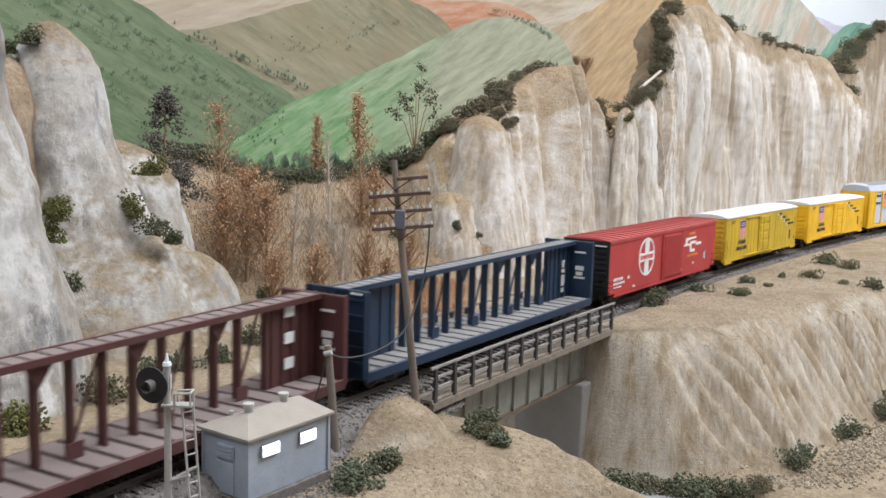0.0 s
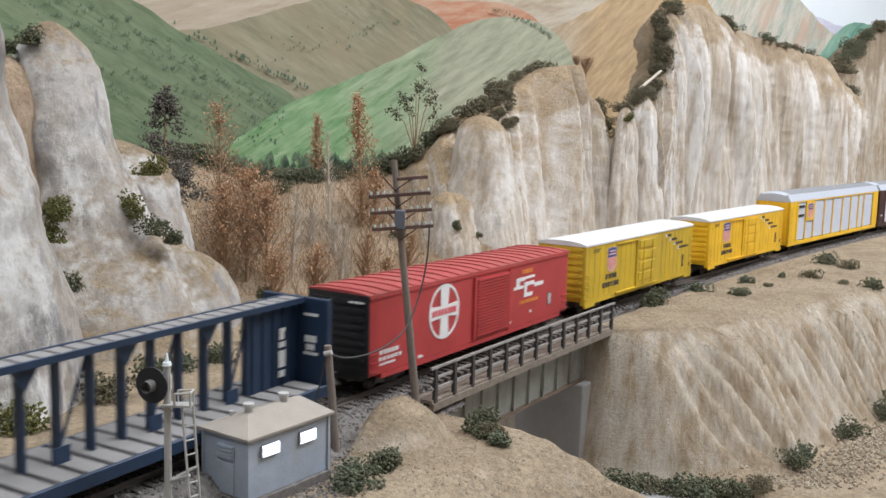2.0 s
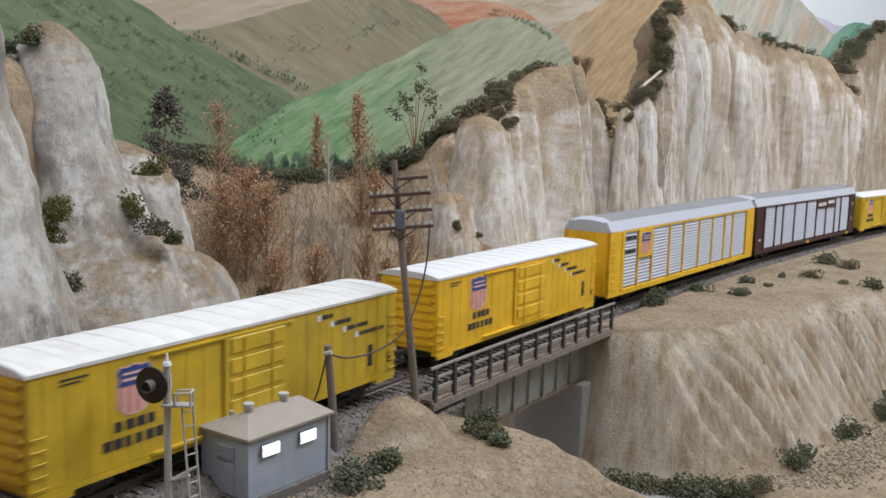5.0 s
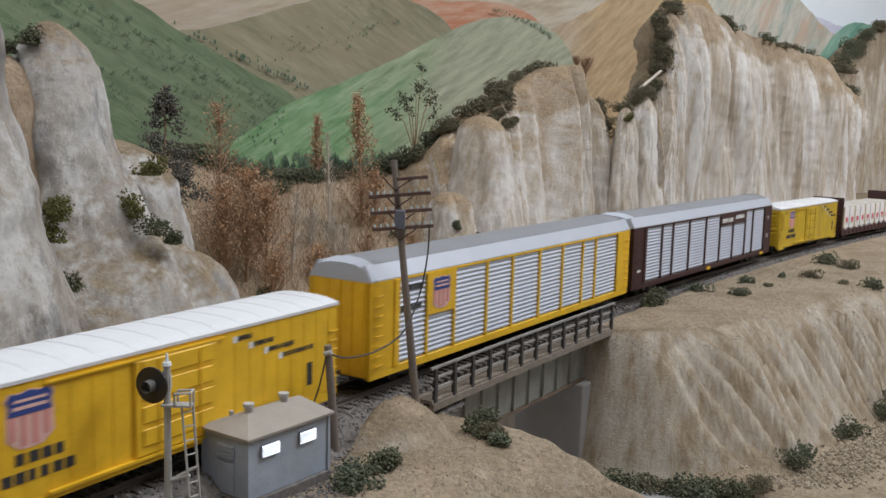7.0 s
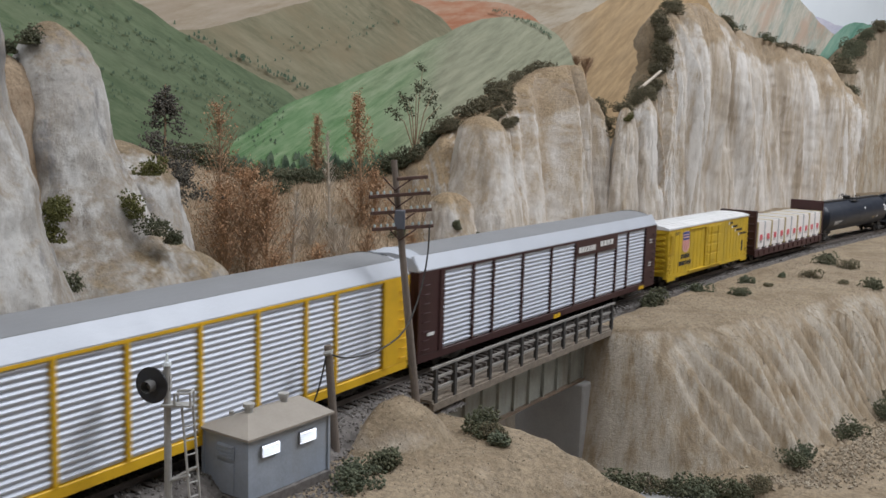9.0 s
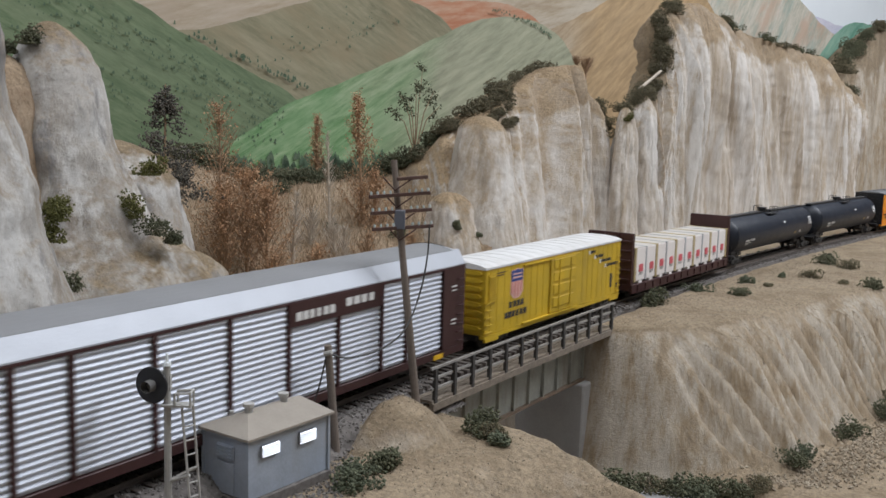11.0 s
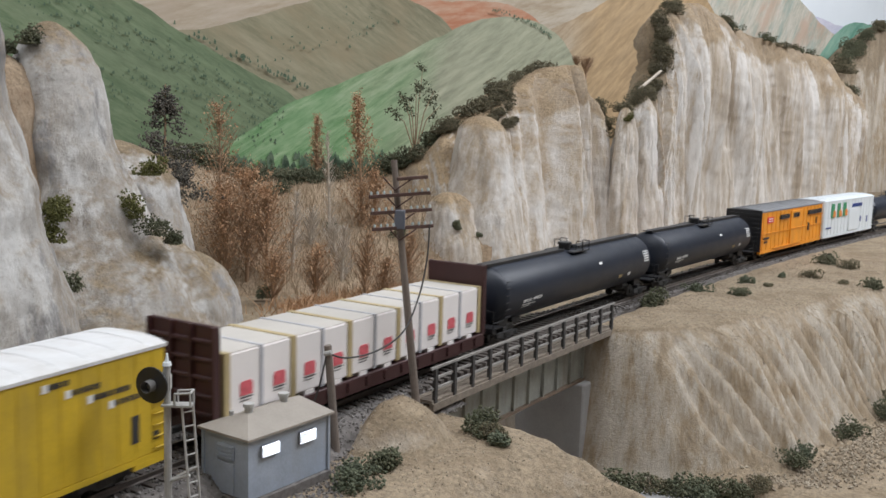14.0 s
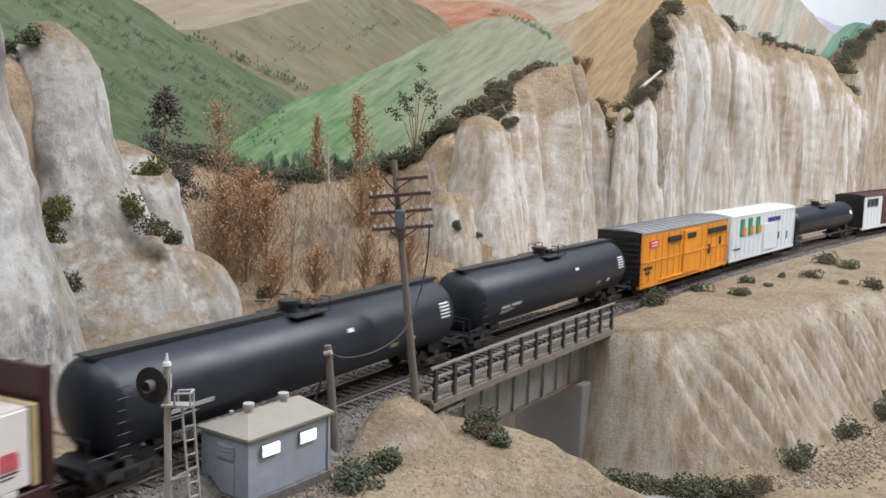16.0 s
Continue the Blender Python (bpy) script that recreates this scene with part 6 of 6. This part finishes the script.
def crumbs(vs, fs, rnd, p, r):
    """One faceted crumb of foliage."""
    a = Vector((rnd.gauss(0, 1), rnd.gauss(0, 1), rnd.gauss(0, 1))).normalized()
    b = a.cross(Vector((rnd.gauss(0, 1), rnd.gauss(0, 1), rnd.gauss(0, 1)))).normalized()
    c = a.cross(b)
    k = len(vs)
    for d in (a, -a, b, -b, c, -c):
        vs.append(p + d * r * rnd.uniform(0.6, 1.3))
    fs.extend((k + i, k + j, k + l) for i, j, l in ((0, 2, 4), (2, 1, 4), (1, 3, 4), (3, 0, 4), (2, 0, 5), (1, 2, 5), (3, 1, 5), (0, 3, 5)))


def leaf(vs, fs, rnd, p, r):
    a = Vector((rnd.gauss(0, 1), rnd.gauss(0, 1), rnd.gauss(0, 1))).normalized()
    b = a.cross(Vector((rnd.gauss(0, 1), rnd.gauss(0, 1), rnd.gauss(0, 1)))).normalized() * 0.6
    k = len(vs)
    vs.extend((p - a * r, p + b * r, p + a * r, p - b * r))
    fs.append((k, k + 1, k + 2, k + 3))


def from_lists(name, vs, fs, material, parent=None):
    me = bpy.data.meshes.new(name)
    me.from_pydata([tuple(v) for v in vs], [], fs)
    me.materials.append(material)
    o = new(name, me)
    if parent:
        o.parent = parent
    return o


PLANT = [0]
DG = bpy.context.evaluated_depsgraph_get()
FACES = [BVHTree.FromObject(ob, DG) for ob in bpy.data.objects if ob.name.split(".")[0] in ("cliff_wall", "rock_spires", "rock_spire", "hillside")]


def on_rock(p, reach=0.045):
    """Nearest place on the rocks, within reach."""
    hits = [h for h in (t.find_nearest(p, reach) for t in FACES) if h[0] is not None]
    return min(hits, key=lambda h: h[3])[0] if hits else p


def bush(x, y, z, r, material=LEAF, label="dark green foam bush on the rock", tall=0.75, dense=1.0, wide=1.0):
    """A lumpy clump of many small crumbs with an uneven outline."""
    PLANT[0] += 1
    rnd = random.Random(PLANT[0])
    vs, fs = [], []
    lumps = [Vector((rnd.gauss(0, 0.34) * wide, rnd.gauss(0, 0.34), abs(rnd.gauss(0.25, 0.28)) * tall)) * r for _ in range(7)]
    fine = max(0.0007, r * 0.075)
    for i in range(int(560 * dense)):
        c = rnd.choice(lumps)
        d = Vector((rnd.gauss(0, 1), rnd.gauss(0, 1), rnd.gauss(0, 1))).normalized()
        p = c + d * r * 0.55 * rnd.uniform(0.65, 1.1)
        p.z = max(p.z, -0.1 * r)
        crumbs(vs, fs, rnd, p, fine * rnd.uniform(0.6, 1.3))
    o = from_lists("bush", vs, fs, material)
    o.matrix_basis = pose(x, y, z)
    return tagged(o, label, "bush", "bushes")


def on_ground(x, y):
    """Height of the ground sheet at a place."""
    best = min(((math.hypot(track(s / 100)[0] - x, track(s / 100)[1] - y), s / 100) for s in range(-60, 200)))[1]
    tx, ty, a = track(best)
    return height(best, -(x - tx) * math.sin(a) + (y - ty) * math.cos(a))


# ledge beside the track
for x, y, r, m, lb in ((0.1723, 0.7706, 0.0125, LEAF, "dark green bush beside the track"), (0.2274, 0.8418, 0.0085, SAGE, "grey green bush beside the track"), (0.2589, 0.8301, 0.0075, LEAF, "small dark green bush on the ledge"),
                       (0.283, 0.8927, 0.0070, SAGE, "small grey green bush on the ledge"), (0.3659, 0.9397, 0.0095, SCRUB, "brown green scrub on the ledge"), (0.417, 1.0393, 0.0120, LEAF, "low dark bush on the ledge"),
                       (0.4319, 1.0139, 0.0100, SCRUB, "low brown scrub on the ledge"), (0.4015, 0.8875, 0.0095, LEAF, "low dark bush on the ledge"), (0.382, 0.905, 0.004, SCRUB, "tiny scrub tuft on the ledge"),
                       (0.330, 0.925, 0.004, SAGE, "tiny grey tuft on the ledge"), (0.2975, 0.868, 0.0035, SCRUB, "tiny scrub tuft on the ledge")):
    x, y = x * 0.945, y * 0.945
    bush(x, y, on_ground(x, y) + r * 0.1, r, m, lb, 0.6, wide=1.25)
# foot of the bluff
for x, y, r, m in ((0.108, 0.592, 0.014, LEAF), (0.122, 0.585, 0.015, LEAF), (0.137, 0.590, 0.012, SCRUB), (0.150, 0.585, 0.015, LEAF), (0.164, 0.580, 0.013, SAGE), (0.172, 0.589, 0.012, LEAF), (0.189, 0.584, 0.013, LEAF), (0.203, 0.586, 0.010, SCRUB),
                   (0.236, 0.618, 0.010, LEAF), (0.247, 0.630, 0.009, SAGE), (0.302, 0.694, 0.011, LEAF), (0.313, 0.704, 0.009, LEAF), (0.352, 0.746, 0.012, LEAF), (0.364, 0.760, 0.010, SCRUB)):
    bush(x, y, on_ground(x, y) + 0.001, r, m, "dark bush at the foot of the bluff", 0.7)
# knolls in front
for x, y, r, m in ((-0.0225, 0.386, 0.0082, LEAF), (-0.0325, 0.364, 0.0100, SAGE), (0.0185, 0.434, 0.0095, LEAF), (0.0225, 0.428, 0.0080, LEAF), (0.0255, 0.424, 0.0070, SCRUB), (0.0270, 0.418, 0.0050, SAGE)):
    bush(x, y, on_ground(x, y) + r * 0.12, r, m, "green foam bush on the sandy knoll", 0.7, 1.3)
# rocks on the far side of the track, near end
for x, y, z, r, m, tl in ((-0.2165, 0.532, 0.072, 0.0115, OLIVE, 1.3), (-0.2155, 0.530, 0.060, 0.011, OLIVE, 1.0), (-0.1970, 0.505, 0.037, 0.0085, LEAF, 0.9), (-0.192, 0.606, 0.066, 0.0105, OLIVE, 1.1), (-0.180, 0.602, 0.056, 0.0100, LEAF, 0.7),
                          (-0.170, 0.608, 0.050, 0.0085, LEAF, 0.7), (-0.200, 0.665, 0.090, 0.012, OLIVE, 0.8), (-0.258, 0.602, 0.172, 0.010, LEAF, 0.7), (-0.272, 0.60, 0.166, 0.008, LEAF, 0.7), (-0.290, 0.60, 0.175, 0.009, SAGE, 0.5),
                          (-0.155, 0.505, -0.0120, 0.013, LEAF, 0.8), (-0.168, 0.470, -0.0120, 0.014, SCRUB, 0.8), (-0.128, 0.548, -0.0120, 0.011, LEAF, 0.8), (-0.190, 0.415, -0.0120, 0.014, OLIVE, 0.9), (-0.145, 0.53, -0.0120, 0.010, SAGE, 0.8),
                          (-0.118, 0.60, -0.012, 0.010, LEAF, 0.8), (-0.137, 0.735, -0.008, 0.009, LEAF, 0.8)):
    bush(x, y, z, r, m, "olive and green bush among pale rocks", tl)
# hedges on the hill crest and cliff tops
rnd = random.Random(77)
for pts, r, m, n, lb in (([(-0.27, 0.975, 0.105), (-0.245, 0.98, 0.095), (-0.215, 0.975, 0.082)], 0.016, LEAF, 6, "dark hedge bush on the hill crest"),
                         ([(-0.205, 0.97, 0.074), (-0.16, 0.97, 0.075), (-0.12, 0.985, 0.076), (-0.075, 0.99, 0.080)], 0.0135, LEAF, 14, "dark hedge bush on the hill crest"),
                         ([(-0.07, 0.985, 0.088), (-0.045, 0.99, 0.106), (-0.02, 1.0, 0.118)], 0.0165, LEAF, 8, "dark hedge bush on the hill crest"),
                         ([(-0.005, 0.99, 0.128), (0.028, 1.0, 0.144), (0.055, 1.02, 0.148), (0.075, 1.06, 0.165), (0.115, 1.14, 0.200)], 0.0125, SCRUB, 17, "grey green scrub along the cliff top"),
                         ([(0.048, 1.0, 0.142), (0.070, 0.995, 0.130)], 0.0075, SCRUB, 5, "dark scrub on the cliff shoulder"),
                         ([(0.190, 1.14, 0.12), (0.195, 1.16, 0.155), (0.215, 1.19, 0.178), (0.25, 1.20, 0.180)], 0.0130, SCRUB, 11, "brown green scrub in the cliff notch"),
                         ([(0.258, 1.255, 0.185), (0.276, 1.29, 0.225), (0.288, 1.315, 0.262), (0.305, 1.345, 0.300)], 0.0135, SCRUB, 18, "dark scrub climbing the cliff edge"),
                         ([(0.44, 1.55, 0.306), (0.48, 1.6, 0.302)], 0.0110, LEAF, 4, "dark scrub tuft on the cliff top"), ([(0.57, 1.74, 0.292), (0.65, 1.83, 0.280), (0.76, 1.98, 0.265)], 0.0120, LEAF, 6, "dark scrub tuft on the cliff top"),
                         ([(0.84, 2.1, 0.255), (0.90, 2.2, 0.298), (0.97, 2.3, 0.345), (1.06, 2.4, 0.395)], 0.020, LEAF, 12, "dark scrub on the distant cliff edge"), ([(0.85, 2.09, 0.25), (0.862, 2.1, 0.20)], 0.017, LEAF, 4, "dark scrub on the distant cliff edge")):
    n = round(n * 1.45)
    for i in range(n):
        p = catmull(pts, (i + rnd.random() * 0.6) / n)
        q = on_rock(p + Vector((rnd.gauss(0, 0.0055), rnd.gauss(0, 0.006), rnd.gauss(0, 0.003))))
        bush(*q, r * rnd.uniform(0.65, 1.15), m if rnd.random() < 0.75 else SCRUB, lb, 0.7, 0.8, 1.2)
for x, y, z, r in ((0.022, 0.845, 0.044, 0.0042), (0.022, 0.845, 0.038, 0.0036), (0.0505, 0.868, 0.036, 0.0034), (0.2165, 1.118, 0.143, 0.006), (-0.156, 0.935, 0.056, 0.010), (-0.166, 0.925, 0.048, 0.008), (0.012, 0.86, 0.012, 0.006), (-0.10, 0.87, 0.028, 0.007), (-0.04, 0.87, 0.018, 0.007)):
    bush(*on_rock(Vector((x, y, z)), 0.06), r, OLIVE if z > 0.1 else LEAF, "small green bush on the cliff face", 1.2)


def dead_tree(x, y, z, h, w, label, leaves=1500, seed=0, bark=BARK, lean=0.0, low=0.1):
    """Tall dead conifer: bare trunk, upswept twigs, thin rust-brown leaves."""
    rnd = random.Random(seed)
    e = thing("dead_tree", pose(x, y, z), label, "tree", "dead trees")
    top = Vector((lean, 0, h))
    trunk = part("trunk", rods(((0, 0, -0.01), top * 0.5, 0.0018, 0.0012, 7), (top * 0.5, top, 0.0012, 0.0003, 7)), bark, e)
    bm = bmesh.new()
    vs, fs = [], []
    for i in range(170):
        k = low + (1 - low) * rnd.random() ** 0.9
        a = rnd.random() * math.tau
        ln = w * (1.08 - k) ** 0.7 * rnd.uniform(0.5, 1.1)
        p = top * k
        q = p + Vector((math.cos(a) * ln, math.sin(a) * ln, ln * rnd.uniform(0.9, 2.0)))
        rod(bm, p, q, 0.0003, 0.00012, 3)
        for _ in range(leaves // 200):
            t = rnd.random() ** 0.7
            leaf(vs, fs, rnd, p.lerp(q, t) + Vector((rnd.gauss(0, 1), rnd.gauss(0, 1), rnd.gauss(0, 1))) * 0.0016, rnd.uniform(0.0006, 0.0013))
    tagged(part("branchwork", bm, bark, e, "thin bare twigs"), kind="stuff")
    if leaves:
        tagged(from_lists("crown", vs, fs, RUSTLEAF, e), "rust brown dead leaves", kind="stuff")
    return e


dead_tree(-0.1865, 0.80, -0.005, 0.142, 0.034, "tall dead conifer with rust brown twigs", 1700, 1, low=0.02)
dead_tree(-0.160, 0.78, -0.005, 0.088, 0.036, "broad rust brown dead tree", 3400, 2, low=0.02)
dead_tree(-0.175, 0.765, -0.005, 0.075, 0.034, "broad rust brown dead tree", 3000, 3, low=0.02)
dead_tree(-0.142, 0.77, -0.005, 0.076, 0.030, "broad rust brown dead tree", 2600, 4, low=0.02)
dead_tree(-0.072, 0.88, -0.005, 0.152, 0.026, "tall narrow dead tree with rust brown leaves", 4200, 5, lean=-0.009, low=0.05)
dead_tree(-0.062, 0.87, -0.005, 0.085, 0.026, "rust brown dead tree", 1700, 6, low=0.02)
dead_tree(-0.133, 1.0, 0.05, 0.082, 0.014, "small dead tree on the hill crest", 1500, 7, low=0.2)
dead_tree(-0.101, 0.86, -0.005, 0.123, 0.012, "bare pale dead trunk", 0, 8, PALEBARK, -0.004, 0.3)
dead_tree(-0.127, 0.80, -0.006, 0.075, 0.014, "bare pale dead trunk", 90, 9, PALEBARK, 0.005, 0.2)
dead_tree(-0.118, 0.84, -0.004, 0.055, 0.018, "bare pale dead sapling", 180, 10, PALEBARK, 0.003, 0.1)
dead_tree(-0.092, 0.83, -0.004, 0.048, 0.016, "bare pale dead sapling", 180, 11, PALEBARK, -0.004, 0.1)
dead_tree(*on_rock(Vector((0.158, 1.12, 0.182))), 0.022, 0.012, "bare dead sapling on the cliff top", 0, 12, BARK, 0.004, 0.2)
dead_tree(*on_rock(Vector((0.145, 1.115, 0.188))), 0.014, 0.008, "bare dead sapling on the cliff top", 0, 13, BARK, -0.003, 0.2)

# dark conifer behind the rocks
e = thing("conifer", pose(-0.2185, 0.75, 0.07), "dark grey green conifer behind pale rocks", "tree")
part("trunk", rods(((0, 0, -0.03), (0.002, 0, 0.083), 0.002, 0.0004, 7)), BARK, e)
rnd = random.Random(5)
vs, fs = [], []
for i in range(120):
    k = rnd.random() ** 1.2
    a = rnd.random() * math.tau
    ln = (0.037 * (1 - k) + 0.005) * rnd.uniform(0.6, 1.1)
    p = Vector((0.002 * k, 0, 0.082 * k - 0.004))
    q = p + Vector((math.cos(a) * ln, math.sin(a) * ln, -0.15 * ln + 0.004))
    for _ in range(26):
        t = 0.25 + 0.75 * rnd.random()
        crumbs(vs, fs, rnd, p.lerp(q, t) + Vector((rnd.gauss(0, 1), rnd.gauss(0, 1), rnd.gauss(0, 1))) * 0.0016, rnd.uniform(0.0006, 0.0013))
tagged(from_lists("crown", vs, fs, GREYLEAF, e), "dark needle clumps", kind="stuff")
for x, y, z, r in ((-0.235, 0.74, 0.088, 0.016), (-0.205, 0.735, 0.078, 0.012), (-0.25, 0.75, 0.095, 0.013)):
    bush(x, y, z, r, GREYLEAF, "dark grey scrub under the conifer", 0.8)

# sparse green tree on the crest
e = thing("young_tree", pose(-0.0316, 1.0, 0.105), "sparse green leaved young tree on the crest", "tree")
bm = bmesh.new()
vs, fs = [], []
rnd = random.Random(8)
for bx, bz, k in ((0.006, 0.080, 7), (-0.016, 0.050, 6), (0.018, 0.056, 6), (-0.026, 0.034, 5), (0.000, 0.060, 6), (0.024, 0.040, 3), (-0.008, 0.046, 4)):
    tip = Vector((bx, rnd.gauss(0, 0.006), bz))
    mid = tip * 0.45 + Vector((0, 0, 0.008))
    rod(bm, (0, 0, -0.01), mid, 0.0007, 0.0005, 5)
    rod(bm, mid, tip, 0.0005, 0.0002, 5)
    for i in range(k):
        c = mid.lerp(tip, 0.3 + 0.75 * rnd.random()) + Vector((rnd.gauss(0, 1), rnd.gauss(0, 1), rnd.gauss(0, 1))) * 0.0032
        for _ in range(20):
            leaf(vs, fs, rnd, c + Vector((rnd.gauss(0, 1), rnd.gauss(0, 1), rnd.gauss(0, 1))) * 0.0022, rnd.uniform(0.0010, 0.0019))
part("trunk", bm, BARK, e)
tagged(from_lists("crown", vs, fs, LEAF, e), "small green leaves", kind="stuff")

# fallen log in the cliff notch
tagged(link("fallen_log", rods(((0.232, 1.19, 0.174), (0.268, 1.235, 0.200), 0.0022, 0.0016, 9)), PALEBARK), "pale fallen log in the cliff notch", "log")


# dry grass on the hillside
def dry_grass(count, seed):
    rnd = random.Random(seed)
    vs, fs = [], []
    foot = [(-0.28, 0.74, -0.02), (-0.14, 0.76, -0.02), (-0.03, 0.80, -0.02), (0.04, 0.86, -0.02)]
    crest = [(-0.32, 0.98, 0.10), (-0.2, 1.0, 0.072), (-0.06, 1.0, 0.075), (0.02, 1.02, 0.10)]
    for _ in range(count):
        u, f = rnd.uniform(0.1, 0.9), rnd.random() ** 0.8
        a, b = catmull(foot, u), catmull(crest, u)
        p = a.lerp(b, f)
        p.z = a.z + (b.z - a.z) * (1 - (1 - f) ** 1.25) - 0.003
        p.y -= 0.02 * math.sin(math.pi * f) ** 0.7 + 0.002
        h = rnd.uniform(0.005, 0.020) * (0.6 + 0.6 * noise.noise(p * 25))
        t = Vector((rnd.gauss(0, 0.25), rnd.gauss(0, 0.25), 1)) * max(0.006, h)
        w = Vector((rnd.uniform(0.0002, 0.0005), 0, 0))
        k = len(vs)
        vs.extend((p - w, p + w, p + t * 0.6 + w * 0.7, p + t))
        fs.append((k, k + 1, k + 2, k + 3))
    return tagged(from_lists("dry_grass", vs, fs, STRAW), "dry straw and rust coloured grass on the hillside", "grass", kind="stuff")


dry_grass(8000, 21)


def litter_grass(count, seed):
    """Dry grass and fallen twigs on the flat between the track and the hillside."""
    rnd = random.Random(seed)
    vs, fs = [], []
    while len(fs) < count:
        s, l = rnd.uniform(-0.02, 0.34), rnd.uniform(0.055, 0.20)
        x, y, _ = track(s, l)
        if noise.noise((x * 22, y * 22, 1.5)) + rnd.uniform(-0.4, 0.4) < -0.1 or x > 0.02:
            continue
        p = Vector((x, y, height(s, l) - 0.0008))
        t = Vector((rnd.gauss(0, 0.6), rnd.gauss(0, 0.6), 1)) * rnd.uniform(0.003, 0.012)
        w = Vector((rnd.uniform(0.0002, 0.0005), 0, 0))
        k = len(vs)
        vs.extend((p - w, p + w, p + t * 0.6 + w * 0.7, p + t))
        fs.append((k, k + 1, k + 2, k + 3))
    return tagged(from_lists("dry_grass", vs, fs, RUSTLEAF), "rust brown litter of dry grass beside the track", "grass", kind="stuff")


litter_grass(7000, 22)
for i, (x, y, h, w, n) in enumerate(((-0.100, 0.745, 0.040, 0.020, 700), (-0.062, 0.760, 0.050, 0.018, 500), (-0.128, 0.715, 0.036, 0.020, 800), (-0.030, 0.795, 0.046, 0.018, 600), (-0.085, 0.800, 0.052, 0.016, 180), (-0.046, 0.735, 0.034, 0.016, 500))):
    dead_tree(x, y, -0.012, h, w, "low dead sapling with rust brown leaves", n, 40 + i, PALEBARK if n < 300 else BARK, 0.003, 0.05)


# talus and pebbles
def talus_spot(r):
    s, l = r.uniform(0.05, 0.5), 0
    l = -lerp(s, EDGE) - lerp(s, FOOT) * r.uniform(0.92, 1.5) - r.uniform(0, 0.02)
    x, y, _ = track(s, l)
    return x, y, height(s, l) + 0.0004


def pebble_spot(r):
    while True:
        s, l = r.uniform(-0.25, 0.6), r.uniform(-0.16, -0.03)
        z = height(s, l)
        if z > -0.04 and not -0.1 < s < 0.07 or z > -0.03 and l < -0.06:
            x, y, _ = track(s, l)
            return x, y, z + 0.0001


TANSTONE = island_mat("tan_rubble_stone", (0.17, 0.13, 0.09), (0.29, 0.235, 0.17), (0.42, 0.37, 0.29))
stones("rubble", 2600, talus_spot, 0.0017, TANSTONE, "tan rubble stones at the foot of the bluff", 31, "rubble")
stones("pebbles", 6500, pebble_spot, 0.0006, TANSTONE, "tiny tan pebbles scattered on the sandy soil", 32, "pebbles")


# ---- what moves ----
def motions():
    times = [0, 0.1, 0.2] + [0.5 * i for i in range(1, 32)] + [15.8, 15.9, 16.0]
    for e, s in TRAIN:
        walk(e, [(t, along(s - V * t)) for t in times])
    for o, x in AXLES:
        walk(o, [(k / 30, pose(x, 0, 0.0052, 0, -math.degrees(V * k / 30 / 0.0052), 0)) for k in range(481)])


motions()
